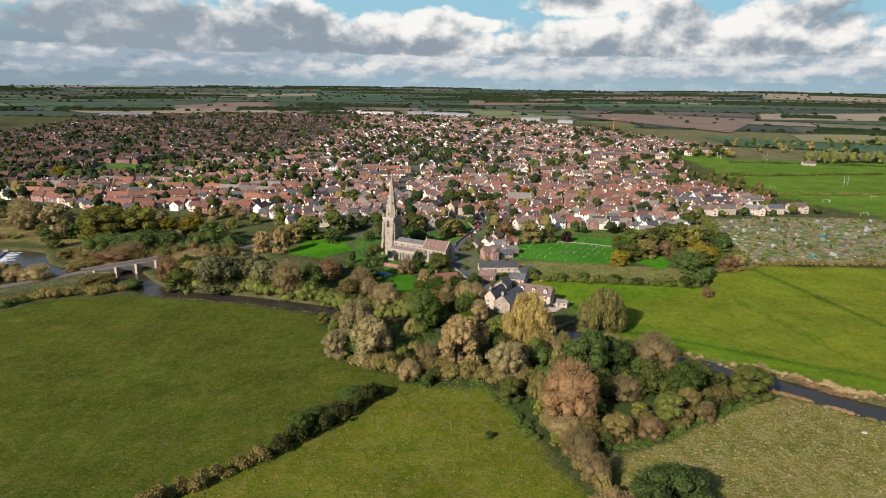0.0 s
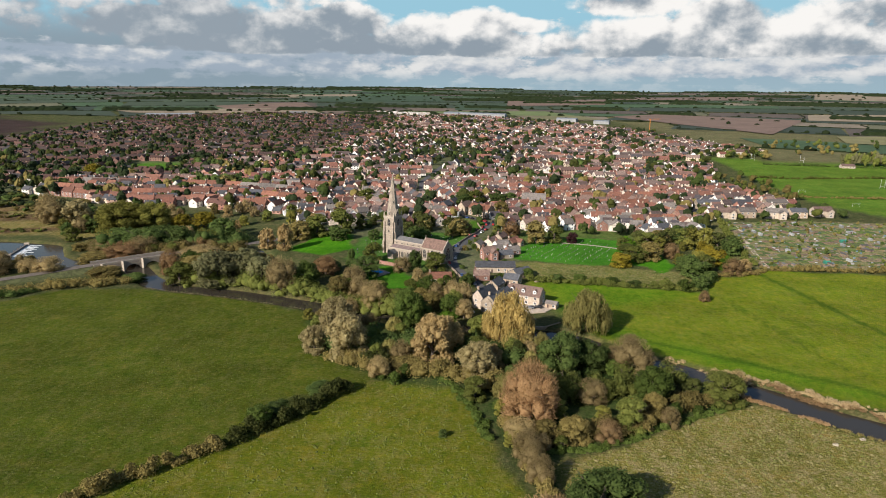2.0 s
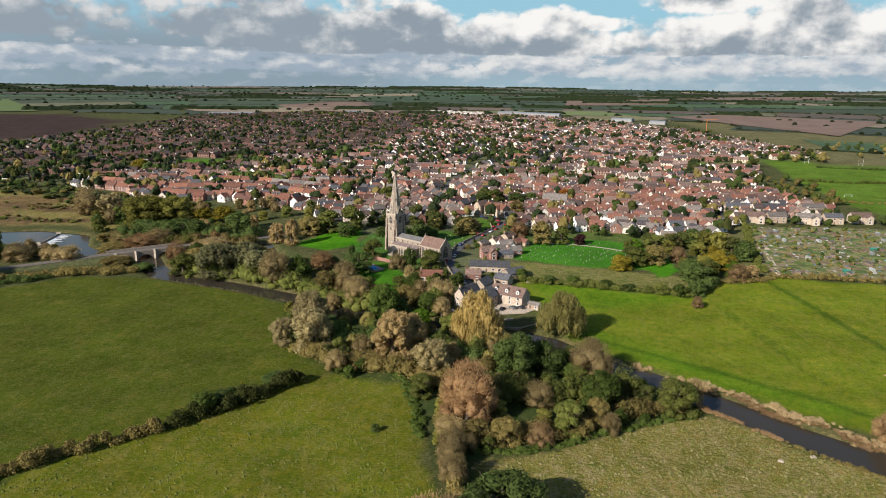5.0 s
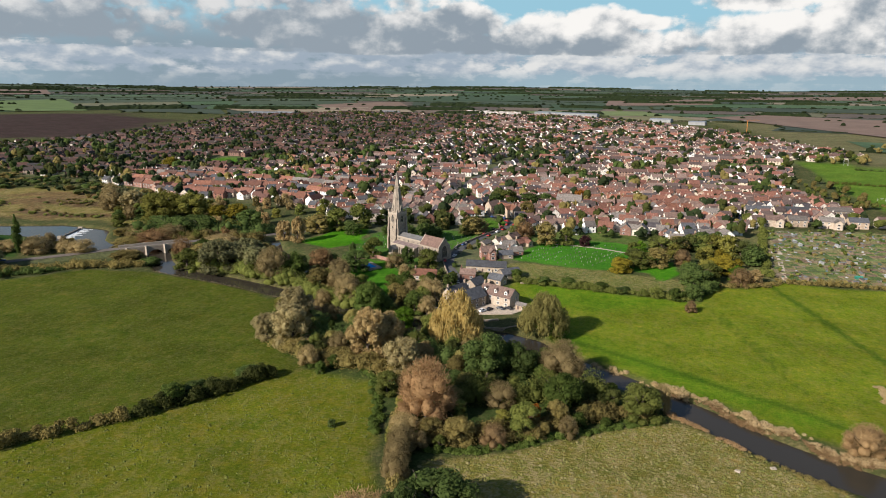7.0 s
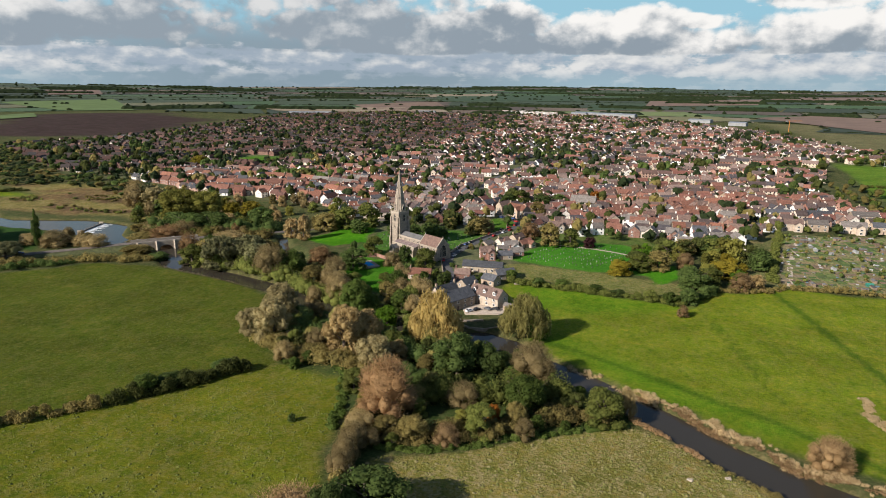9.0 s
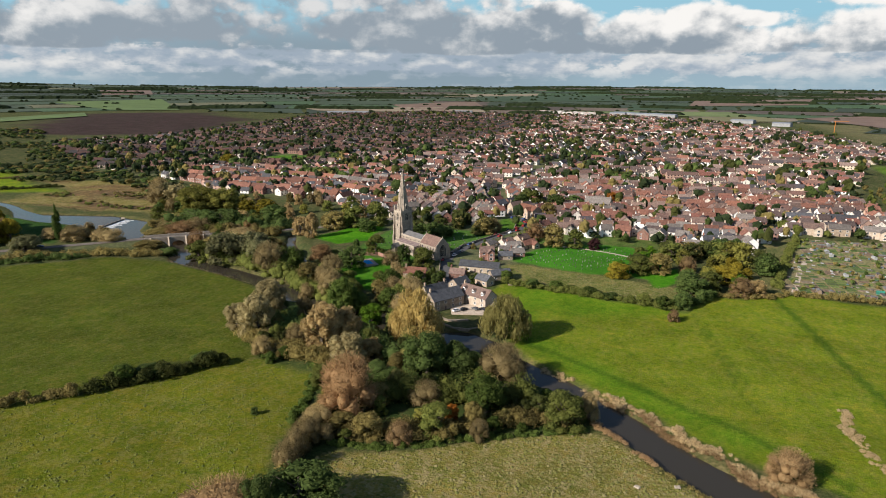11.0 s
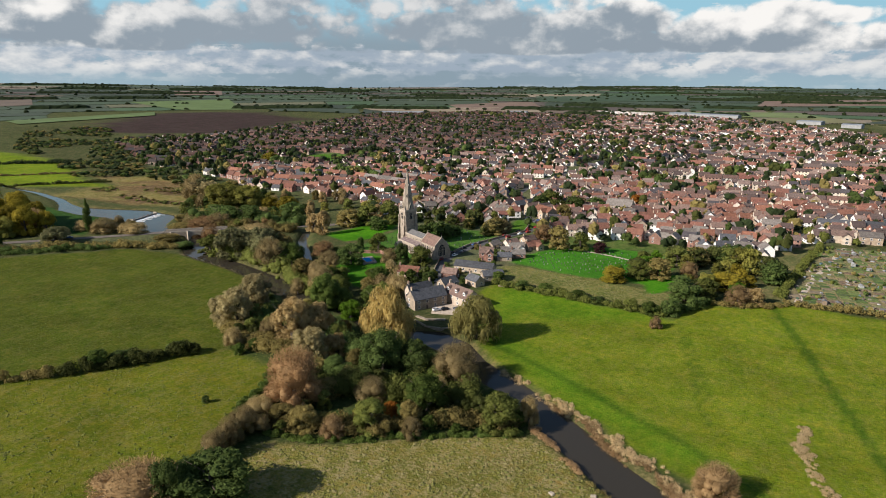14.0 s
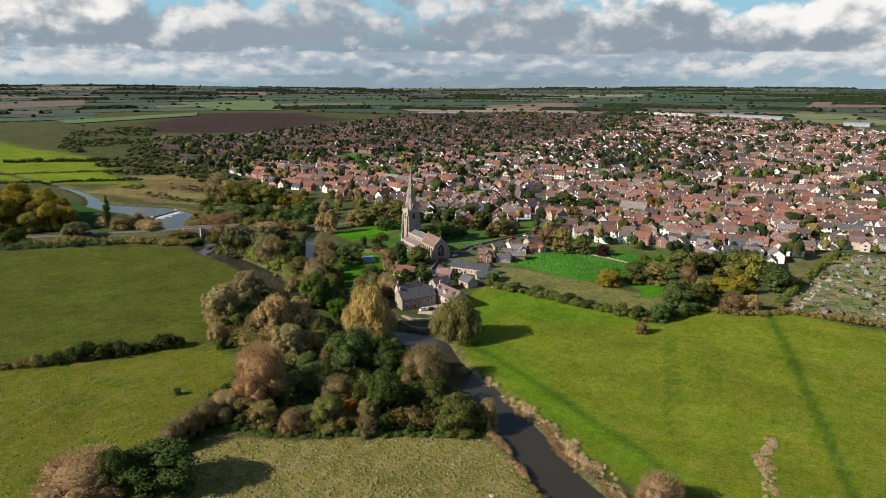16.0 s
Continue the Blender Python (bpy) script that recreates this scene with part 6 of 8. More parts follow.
WALL_MIX = isle("town_walls", [(0.60, 0.50, 0.39), (0.27, 0.128, 0.090), (0.68, 0.62, 0.53), (0.34, 0.19, 0.14), (0.52, 0.41, 0.30), (0.78, 0.75, 0.69), (0.60, 0.52, 0.43), (0.38, 0.24, 0.18), (0.66, 0.61, 0.54)])
# brick walls of the left estates, toned down in place of cloud shade
WALL_BRICK_SHADED = isle("estate_walls_shaded", [(0.175, 0.092, 0.068), (0.225, 0.130, 0.096), (0.155, 0.082, 0.062), (0.320, 0.250, 0.185), (0.190, 0.102, 0.076), (0.500, 0.450, 0.390), (0.165, 0.092, 0.070), (0.240, 0.150, 0.112), (0.150, 0.085, 0.066)])
ROOF_MIX = isle("town_roofs", [(0.115, 0.068, 0.054), (0.172, 0.076, 0.054), (0.071, 0.050, 0.044), (0.218, 0.096, 0.064), (0.136, 0.096, 0.080), (0.060, 0.052, 0.054), (0.144, 0.080, 0.062), (0.101, 0.070, 0.060), (0.190, 0.132, 0.108), (0.085, 0.056, 0.048), (0.159, 0.066, 0.048)])
# roofs of the same estates, with the cloud shade put into the colours
ROOF_RED_SHADED = isle("estate_roofs_shaded", [(0.046, 0.027, 0.022), (0.058, 0.030, 0.023), (0.040, 0.030, 0.026), (0.074, 0.036, 0.026), (0.050, 0.035, 0.029), (0.034, 0.030, 0.029), (0.090, 0.046, 0.033)])


def far_houses(name, homes, roof, label, seed, wall=WALL_MIX):
    """Many small houses joined: walls, roof, chimney and window openings for each."""
    r = rng(seed)
    s = Shape()
    for x, y, deg, L in homes:
        W = r.uniform(6.8, 8.5)
        h = r.choice((2.7, 5.0, 5.0, 5.0, 5.3))
        rr = h + W * r.uniform(0.34, 0.46)
        if r.uniform() < 0.25:
            deg += 90
        a = math.radians(deg)
        cs, sn = math.cos(a), math.sin(a)
        z = gz(x, y)

        def put(sh, mi):
            vs = [(x + px * cs - py * sn, y + px * sn + py * cs, z + pz) for px, py, pz in sh.v]
            s.add(vs, sh.f, mi)

        put(Shape().gable(L, W, h, rr, z0=-1.5), 0)
        put(roof_shape(L, W, h, rr, 0.3, 0.2), 1)
        if r.uniform() < 0.6:
            put(Shape().box((L / 2 - 0.8, 0, rr + 0.3), (0.8, 1.0, 1.9)), 0)
        if y < 1050:
            n = max(2, int(L / 3.4))
            w = Shape()
            for st in range(2 if h > 4 else 1):
                for i in range(n):
                    wx = -L / 2 + L * (i + 0.5) / n
                    for sd in (-1, 1):
                        if sn * 0 + sd * cs < 0.3:
                            w.box((wx, sd * W / 2, 1.6 + st * 2.5), (1.3, 0.12, 1.2))
            for sx in (-1, 1):
                if sx * sn < 0.2:
                    w.box((sx * L / 2, 0.8, 4.0 if h > 4 else 1.6), (0.12, 1.2, 1.2))
            put(w, 2)
            if r.uniform() < 0.35:
                put(Shape().gable(5.5, 3.2, 2.3, 3.5, z0=-1.0), 0)
    tagged(part(name, s, (wall, roof, GLASS_DARK)), label, "houses", "", "stuff")


HOMES = town_spots()
ROOF_TERRACE = isle("terrace_roofs", [(0.150, 0.062, 0.040), (0.090, 0.044, 0.032), (0.056, 0.056, 0.060), (0.185, 0.082, 0.052), (0.070, 0.050, 0.043), (0.110, 0.054, 0.040), (0.068, 0.066, 0.068)])
far_houses("town_houses", [q for q in INFILL if q[0] < -90], ROOF_TERRACE, "terraced brick houses with red tiled and slate roofs", 11)
far_houses("town_houses", [q for q in INFILL if q[0] >= -90], ROOF_MIX, "small brick and rendered houses behind the high street", 12)
NEAR_HOMES = [q for q in HOMES if q[1] < 900]
far_houses("town_houses", [q for q in HOMES if q[1] < 900 and q[0] > -330], ROOF_MIX, "close-packed brick and rendered houses with tiled roofs", 1)
far_houses("town_houses", [q for q in HOMES if q[1] < 900 and q[0] <= -330], ROOF_RED_SHADED, "red brick houses with brown tiled roofs, darkened for cloud shade", 2, WALL_BRICK_SHADED)
far_houses("town_houses", [q for q in HOMES if 900 <= q[1] and q[0] > -230], ROOF_MIX, "spread of brick and rendered houses with tiled roofs", 3)
far_houses("town_houses", [q for q in HOMES if 900 <= q[1] and q[0] <= -230], ROOF_RED_SHADED, "housing estate of brick houses, cloud shade put into their colours", 4, WALL_BRICK_SHADED)


def scatter(poly, n, lo, hi, seed, wide=(0.8, 1.2)):
    r = rng(seed)
    xs, ys = [q[0] for q in poly], [q[1] for q in poly]
    X, Y = r.uniform(min(xs), max(xs), n * 4), r.uniform(min(ys), max(ys), n * 4)
    ok = poly_sd(X, Y, poly) < 0
    return [(float(x), float(y), float(h), float(h * w)) for x, y, h, w in zip(X[ok][:n], Y[ok][:n], r.uniform(lo, hi, n), r.uniform(*wide, n))]


def low_ball():
    v = [(0, 0, 1.0)]
    for z, q, o in ((0.45, 0.88, 0.0), (-0.4, 0.92, 0.5)):
        v += [(q * math.cos((i + o) * math.pi / 3), q * math.sin((i + o) * math.pi / 3), z) for i in range(6)]
    f = [(0, 1 + i, 1 + (i + 1) % 6) for i in range(6)]
    for i in range(6):
        a, b = 1 + i, 1 + (i + 1) % 6
        c, d = 7 + i, 7 + (i + 1) % 6
        f += [(a, c, b), (b, c, d)]
    return np.array(v), np.array(f)


def far_trees(name, spots, kinds, label, seed, balls=4, leaf=40, ball=None):
    """Garden and hedgerow trees joined into one mesh for each colour."""
    r = rng(seed)
    groups = {k: [] for k in kinds}
    for q in spots:
        groups[kinds[int(r.integers(len(kinds)))]].append(q)
    for k, qs in groups.items():
        cs, rs = [], []
        for x, y, h, w in qs:
            z = gz(x, y)
            for b in range(balls):
                a, q = r.uniform(0, 6.28), w * r.uniform(0.24, 0.36)
                o = w * r.uniform(0.05, 0.27)
                cs.append((x + o * math.cos(a), y + o * math.sin(a), z + h * r.uniform(0.38, 0.72)))
                rs.append((q, q, h * r.uniform(0.24, 0.34)))
        if not cs:
            continue
        cs, rs = np.array(cs), np.array(rs)
        pieces = [blobs(cs, rs, r, 0.3, ball)]
        if leaf:
            n = len(qs) * leaf
            which = r.integers(len(cs), size=n)
            d = r.normal(size=(n, 3))
            d /= np.linalg.norm(d, axis=1)[:, None]
            d[:, 2] = np.abs(d[:, 2]) * np.where(r.uniform(size=n) < 0.8, 1, -1)
            p = cs[which] + d * rs[which] * 1.05
            u = np.cross(d, r.normal(size=(n, 3)))
            u /= np.linalg.norm(u, axis=1)[:, None]
            w2 = np.cross(d + r.normal(size=(n, 3)) * 0.5, u)
            sz = r.uniform(0.5, 1.1, (n, 1))
            v = np.stack([p - u * sz, p - w2 * sz, p + u * sz, p + w2 * sz], 1).reshape(-1, 3)
            pieces.append((v, np.arange(len(v)).reshape(-1, 4)))
        v, f = join(*pieces)
        ob = new(name, data_mesh(name, v, f, leafage("leaves_" + k, *SPECIES[k])))
        tagged(ob, label, "trees", "", "stuff")


def garden_trees():
    r = rng(44)
    out = []
    hs = np.array([(a, b) for a, b, c, d in HOMES] + [(a, b) for a, b, c in SPOTS])
    X, Y = r.uniform(-950, 480, 26000), r.uniform(480, 2000, 26000)
    ok = (r.uniform(size=26000) < 1.15 - Y / 2600) & (poly_sd(X, Y, TOWN) < -2)
    for q in GREENS:
        ok &= poly_sd(X, Y, q) > 2
    ok &= seg_dist(X, Y, ROADS["road_church"][0]) > 6
    for x, y in zip(X[ok], Y[ok]):
        if len(out) >= 5600:
            break
        if ((hs - (x, y)) ** 2).sum(1).min() < 30:
            continue
        h = r.uniform(4.5, 9) if r.uniform() < 0.75 else r.uniform(9, 15)
        out.append((float(x), float(y), h, h * r.uniform(0.7, 1.05)))
    return out


GARDEN = garden_trees()
far_trees("garden_trees", [q for q in GARDEN if q[1] < 850], ["far_dark", "green_dark", "far_dark", "olive_dark", "olive_brown", "far_dark"], "small garden trees and shrubs between the houses", 6, 5, 32, low_ball())
far_trees("garden_trees", [q for q in GARDEN if q[1] >= 850], ["far_dark", "far_dark", "olive_dark"], "distant garden trees between the houses", 7, 3, 10, low_ball())
far_trees("estate_trees", [q for q in scatter([(-434, 640), (-760, 760), (-880, 830), (-830, 1068), (-880, 1400), (-900, 1780), (-639, 1980), (-230, 1900), (-230, 760)], 1500, 5, 11, 48, (0.8, 1.3)) if poly_sd(np.array([q[0]]), np.array([q[1]]), TOWN_GREEN)[0] > 8], ["far_dark", "far_dark", "green_dark"], "dark trees between the estate houses", 49, 3, 14, low_ball())
far_trees("town_trees", [q for q in CLUMPS if q[1] < 1000], ["olive_dark", "green_dark", "far_dark", "green_dark"], "stands of tall trees among the houses", 8, 5, 60)
far_trees("town_trees", [q for q in CLUMPS if q[1] >= 1000], ["far_dark", "far_dark", "olive_dark"], "stands of tall trees among the far houses", 9, 4, 20, low_ball())


# ---------------------------------------------------------------- fields beyond
FIELD_MIX = isle("fields", [(0.034, 0.055, 0.024), (0.128, 0.093, 0.066), (0.046, 0.067, 0.028), (0.027, 0.039, 0.022), (0.183, 0.146, 0.098), (0.041, 0.076, 0.028), (0.078, 0.059, 0.044), (0.032, 0.046, 0.024), (0.037, 0.054, 0.026), (0.027, 0.039, 0.022), (0.104, 0.100, 0.051), (0.037, 0.054, 0.027)], 0.95, 0.012, 0.18)
NO_FIELDS = [[(-400, 300), (-1000, 200), (-1000, 520), (-500, 450)], TOWN, SCRUBLAND, MARSH, LEFT_FIELDS, PLOUGH, SPORTS, ALLOTMENT, RIGHT_MEADOW, LEFT_MEADOW]


CLAY, STUBBLE, PASTURE, DARK = (0.150, 0.098, 0.070), (0.215, 0.168, 0.108), (0.080, 0.118, 0.030), (0.030, 0.054, 0.022)
LARGE_FIELDS = [
    ([(407, 2094), (648, 1470), (962, 2012), (587, 2233)], CLAY, "large bare reddish-brown ploughed field"),
    ([(1070, 2223), (1443, 2144), (1304, 1933), (968, 1995)], STUBBLE, "pale stubble field on the hillside"),
    ([(766, 1437), (996, 1468), (834, 1225), (704, 1276)], (0.165, 0.150, 0.062), "yellowing grass field"),
    ([(132, 2010), (319, 2107), (356, 1915), (186, 1858)], (0.150, 0.138, 0.060), "dry grass field behind the town"),
    ([(-1172, 1974), (-595, 2290), (-507, 2086), (-1037, 1910)], STUBBLE, "pale stubble field beyond the town"),
    ([(-1072, 3198), (-676, 3549), (-601, 3155), (-964, 2873)], STUBBLE, "pale stubble field on the hillside"),
    ([(120, 3041), (599, 3251), (505, 2732), (104, 2621)], CLAY, "large bare reddish-brown ploughed field"),
    ([(679, 3524), (1497, 3771), (1276, 3208), (574, 2974)], CLAY, "large bare reddish-brown ploughed field"),
    ([(2047, 4251), (2413, 3612), (2070, 3093), (1614, 3344)], STUBBLE, "pale stubble field on the hillside"),
    ([(-99, 2655), (107, 2703), (94, 2366), (-87, 2332)], DARK, "dark green crop field"),
    ([(-2028, 1732), (-1884, 2101), (-1369, 1646), (-1520, 1542)], PASTURE, "bright green pasture on the hillside"),
    ([(-1488, 972), (-1502, 1415), (-1356, 1298), (-1345, 920)], PASTURE, "bright green pasture on the hillside"),
    ([(-2707, 2533), (-2597, 2759), (-2224, 2398), (-2332, 2212)], CLAY, "bare brown field on the far hill"),
    ([(-2445, 1297), (-2410, 1596), (-2119, 1423), (-2140, 1152)], (0.110, 0.080, 0.056), "bare brown field on the far hill"),
    ([(-914, 2225), (-681, 2482), (-544, 2222), (-731, 2037)], CLAY, "bare reddish-brown field beyond the town"),
    ([(-265, 2226), (229, 2339), (313, 2081), (73, 2075)], (0.120, 0.150, 0.050), "light green field beyond the town"),
    ([(-895, 3135), (-241, 3536), (-154, 2889), (-688, 2564)], DARK, "dark green crop field"),
]


def build_fields():
    """Patchwork of fields in rings, with hedges, trees and woods on their edges."""
    r = rng(55)
    s = Shape()
    rings = [720, 860, 1020, 1200, 1400, 1620, 1860, 2060, 2230, 2400, 2580, 2770, 2940, 3090, 3230, 3380, 3520, 3670, 3820, 3970, 4130, 4290, 4450, 4560, 4640]
    trees, hedges, woods = [], [], []
    for i, (r0, r1) in enumerate(zip(rings, rings[1:])):
        a = -1.75
        while a < 1.75:
            seen = -1.3 < a < 0.75
            wdt = r.uniform(180, 560) / r0 * (1.0 if r0 < 2500 else 1.7)
            b = a + wdt
            mid = ((r0 + r1) / 2, (a + b) / 2)
            cx, cy = 100 + mid[0] * math.sin(mid[1]), 50 + mid[0] * math.cos(mid[1])
            rad = (r1 - r0) * 0.45
            aa = np.linspace(a, b, 5)
            q = [float(poly_sd(100 + mid[0] * np.sin(aa), 50 + mid[0] * np.cos(aa), p).min()) for p in NO_FIELDS]
            if min(q) > rad * 1.05:
                j = [(r.uniform(-0.22, 0.22), r.uniform(-0.06, 0.06)) for _ in range(4)]
                n = 8
                c = [(r0 + j[0][0] * (r1 - r0), a + j[0][1] * wdt), (r0 + j[1][0] * (r1 - r0), b + j[1][1] * wdt), (r1 - 8 + j[2][0] * 20, b + j[2][1] * wdt), (r1 - 8 + j[3][0] * 20, a + j[3][1] * wdt)]
                o = len(s.v)
                for u in range(n + 1):
                    for v in range(n * 2 + 1):
                        k, m = u / n, v / (2 * n)
                        rr = (c[0][0] * (1 - m) + c[1][0] * m) * (1 - k) + (c[3][0] * (1 - m) + c[2][0] * m) * k
                        aa = (c[0][1] * (1 - m) + c[1][1] * m) * (1 - k) + (c[3][1] * (1 - m) + c[2][1] * m) * k
                        x, y = 100 + rr * math.sin(aa), 50 + rr * math.cos(aa)
                        s.v.append((x, y, gz(x, y) + 0.5 + 0.0002 * rr))
                w = 2 * n + 1
                for u in range(n):
                    for v in range(2 * n):
                        k = o + u * w + v
                        s.f.append((k, k + 1, k + w + 1, k + w))
                        s.mi.append(0)
                if seen:
                    def at(rr, aa):
                        return (100 + rr * math.sin(aa), 50 + rr * math.cos(aa))

                    n1, n2 = int(wdt * r0 / 16) + 2, int((r1 - r0) / 16) + 2
                    hedges.append([at(r0 - 3, a + wdt * k / n1) for k in range(n1 + 1)])
                    if r.uniform() < 0.75:
                        hedges.append([at(r0 + (r1 - r0) * k / n2, a + 0.03 * wdt * math.sin(k * 0.4)) for k in range(n2 + 1)])
                    for _ in range(int(wdt * r0 / 100)):
                        trees.append((*at(r0 - 3 + r.normal() * 3, r.uniform(a, b)), r.uniform(5, 10), r.uniform(9, 15)))
                    if r.uniform() < (0.12 if r0 < 2000 else 0.42):
                        woods.append((r0 + 8, r0 + (r1 - r0) * r.uniform(0.3, 0.6), a + wdt * r.uniform(0, 0.3), b - wdt * r.uniform(0, 0.3)))
            a = b
    tagged(part("far_fields", s, FIELD_MIX, smooth=True), "patchwork of green pasture, stubble and ploughed fields", "fields", "", "structure")
    return hedges, woods, trees


FIELD_HEDGES, FIELD_WOODS, FIELD_TREES = build_fields()


def field(corners, colour, label):
    """One large field laid over the land between four corners."""
    s = Shape()
    n = 24
    (a, b, c, d) = corners
    for u in range(n + 1):
        for v in range(n + 1):
            k, m = u / n, v / n
            x = (a[0] * (1 - m) + b[0] * m) * (1 - k) + (d[0] * (1 - m) + c[0] * m) * k
            y = (a[1] * (1 - m) + b[1] * m) * (1 - k) + (d[1] * (1 - m) + c[1] * m) * k
            s.v.append((x, y, gz(x, y) + 1.9))
    for u in range(n):
        for v in range(n):
            k = u * (n + 1) + v
            s.f.append((k, k + n + 1, k + n + 2, k + 1))
            s.mi.append(0)
    tagged(part("field", s, plain("field_%d%d" % (colour[0] * 1000, colour[1] * 1000), colour, 0.95, 0.02, 0.16), smooth=True), label, "field", "", "structure")


for corners, colour, words in LARGE_FIELDS:
    field(corners, colour, words)


def far_hedges(lines):
    """Low clipped hedges along the field edges, as uneven ridges with gaps."""
    r = rng(61)
    s = Shape()
    for line in lines:
        h0 = r.uniform(1.3, 2.6)
        P = np.array(line)
        inside = np.zeros(len(P), bool)
        for q in LARGE_FIELDS:
            inside |= poly_sd(P[:, 0], P[:, 1], q[0]) < -8
        for (ax, ay), (bx, by), skip in zip(line, line[1:], inside):
            if r.uniform() < 0.10 or skip:
                continue
            L = math.dist((ax, ay), (bx, by)) or 1.0
            w = r.uniform(2.0, 3.6)
            nx, ny = -(by - ay) / L * w, (bx - ax) / L * w
            h = h0 * r.uniform(0.7, 1.5)
            z0, z1 = gz(ax, ay), gz(bx, by)
            s.add([(ax - nx, ay - ny, z0), (ax - nx * 0.4, ay - ny * 0.4, z0 + h), (ax + nx * 0.4, ay + ny * 0.4, z0 + h * 0.9), (ax + nx, ay + ny, z0),
                   (bx - nx, by - ny, z1), (bx - nx * 0.4, by - ny * 0.4, z1 + h * 0.8), (bx + nx * 0.4, by + ny * 0.4, z1 + h), (bx + nx, by + ny, z1)],
                  [(0, 4, 5, 1), (1, 5, 6, 2), (2, 6, 7, 3), (0, 1, 2, 3), (4, 7, 6, 5)], 0)
    tagged(part("field_hedges", s, leafage("leaves_far_dark", *SPECIES["far_dark"])), "dark low hedgerows between the far fields", "hedges", "", "stuff")


def far_canopy(patches):
    """Woods on the far hills: closed canopies with an uneven top and steep edges."""
    r = rng(63)
    s = Shape()
    for r0, r1, a0, a1 in patches:
        nu, nv = max(2, int((r1 - r0) / 11)), max(3, int((a1 - a0) * r0 / 11))
        o = len(s.v)
        for u in range(nu + 1):
            for v in range(nv + 1):
                rr = r0 + (r1 - r0) * u / nu + r.normal() * 2.5
                aa = a0 + (a1 - a0) * v / nv + r.normal() * 2.5 / r0
                x, y = 100 + rr * math.sin(aa), 50 + rr * math.cos(aa)
                edge = u in (0, nu) or v in (0, nv)
                s.v.append((x, y, gz(x, y) + (0.0 if edge else r.uniform(6.0, 10.5))))
        for u in range(nu):
            for v in range(nv):
                k = o + u * (nv + 1) + v
                s.f.append((k, k + 1, k + nv + 2, k + nv + 1))
                s.mi.append(0)
    tagged(part("far_woods", s, leafage("leaves_far_dark", *SPECIES["far_dark"])), "dark woods on the far hills", "woods", "", "stuff")


def small_balls(name, spots, kind, label, seed):
    r = rng(seed)
    P = np.array(spots)
    if not len(P):
        return
    cs = np.stack([P[:, 0], P[:, 1], land(P[:, 0], P[:, 1]) + P[:, 2] * 0.42], 1)
    rs = np.stack([P[:, 3] * 0.62, P[:, 3] * 0.62, P[:, 2] * 0.58], 1)
    v, f = blobs(cs, rs, r, 0.25, OCT)
    ob = new(name, data_mesh(name, v, [tuple(q) for q in f.tolist()], leafage("leaves_" + kind, *SPECIES[kind])))
    tagged(ob, label, "hedges", "", "stuff")


OCT = low_ball()


far_trees("hillside_scrub", [q for q in scatter(SCRUBLAND, 1400, 1.5, 6, 81, (1.2, 2.6)) if float(wave(q[0], q[1], 34.0, 2.0) + 0.5 * wave(q[0], q[1], 13.0, 1.0)) > -0.22], ["green_dark", "far_dark", "olive_dark", "far_dark", "olive_brown"], "dark scrub and small trees on the hillside", 82, 3, 24)
far_trees("marsh_scrub", [q for p in MARSH_SCRUB for q in scatter(p, 26, 0.8, 1.9, 83, (2.4, 5.0))], ["olive_brown", "olive_dark", "olive"], "low brown scrub on the marsh", 84, 2, 14)
far_trees("field_trees", scatter([(520, 930), (640, 935), (640, 960), (520, 955)], 46, 14, 19, 85, (0.5, 0.7)), ["pale_green", "olive"], "row of pale poplars behind the playing fields", 86, 4, 30)
far_trees("field_trees", scatter([(480, 1060), (900, 1000), (1000, 1300), (560, 1320)], 90, 6, 13, 87), ["olive", "olive_brown", "green_dark"], "hedgerow trees behind the playing fields", 88, 3, 20)
far_trees("town_edge_trees", scatter([(330, 905), (360, 1015), (455, 985), (480, 1076), (430, 1100), (340, 1010)], 50, 6, 12, 89), ["olive", "olive_brown", "green_dark"], "trees along the town's edge", 90, 3, 20)
far_trees("town_edge_trees", scatter([(300, 640), (345, 640), (345, 820), (300, 800)], 40, 5, 10, 91), ["olive", "olive_brown", "green"], "trees between houses and playing fields", 92, 3, 24)
far_trees("flats_garden_trees", [(224, 552, 8, 8), (243, 550, 5, 6), (264, 553, 8, 8), (288, 552, 6, 6), (309, 560, 9, 9), (334, 566, 8, 9), (262, 582, 8, 9), (240, 582, 7, 8), (300, 586, 9, 9), (215, 560, 9, 9), (330, 590, 9, 10)], ["olive", "olive_dark", "green_dark"], "small garden trees beside the flats", 94, 5, 80)
far_hedges(FIELD_HEDGES)
far_canopy(FIELD_WOODS)
small_balls("field_hedge_trees", FIELD_TREES, "far_dark", "single dark trees along the far hedgerows", 61)


# ---------------------------------------------------------------- churchyard and cemetery
def headstone_mesh(w, h, seed):
    """A weathered slab with a rounded head."""
    pts = [(-w / 2, -0.3), (w / 2, -0.3), (w / 2, h * 0.72)] + [(w / 2 * math.cos(a), h * 0.72 + h * 0.28 * math.sin(a)) for a in (0.6, 1.2, 1.57, 1.94, 2.54)] + [(-w / 2, h * 0.72)]
    n = len(pts)
    s = Shape().add([(x, -0.08, z) for x, z in pts] + [(x, 0.08, z) for x, z in pts], [tuple(range(n)), tuple(reversed(range(n, 2 * n)))] + [(i, n + i, n + (i + 1) % n, (i + 1) % n) for i in range(n)])
    s.box((0, 0, 0.02), (w + 0.25, 0.35, 0.18))
    return s.mesh("headstone", plain("headstone_stone", (0.20, 0.185, 0.16), 0.9, 3.0, 0.25, 0.0, 0.5))


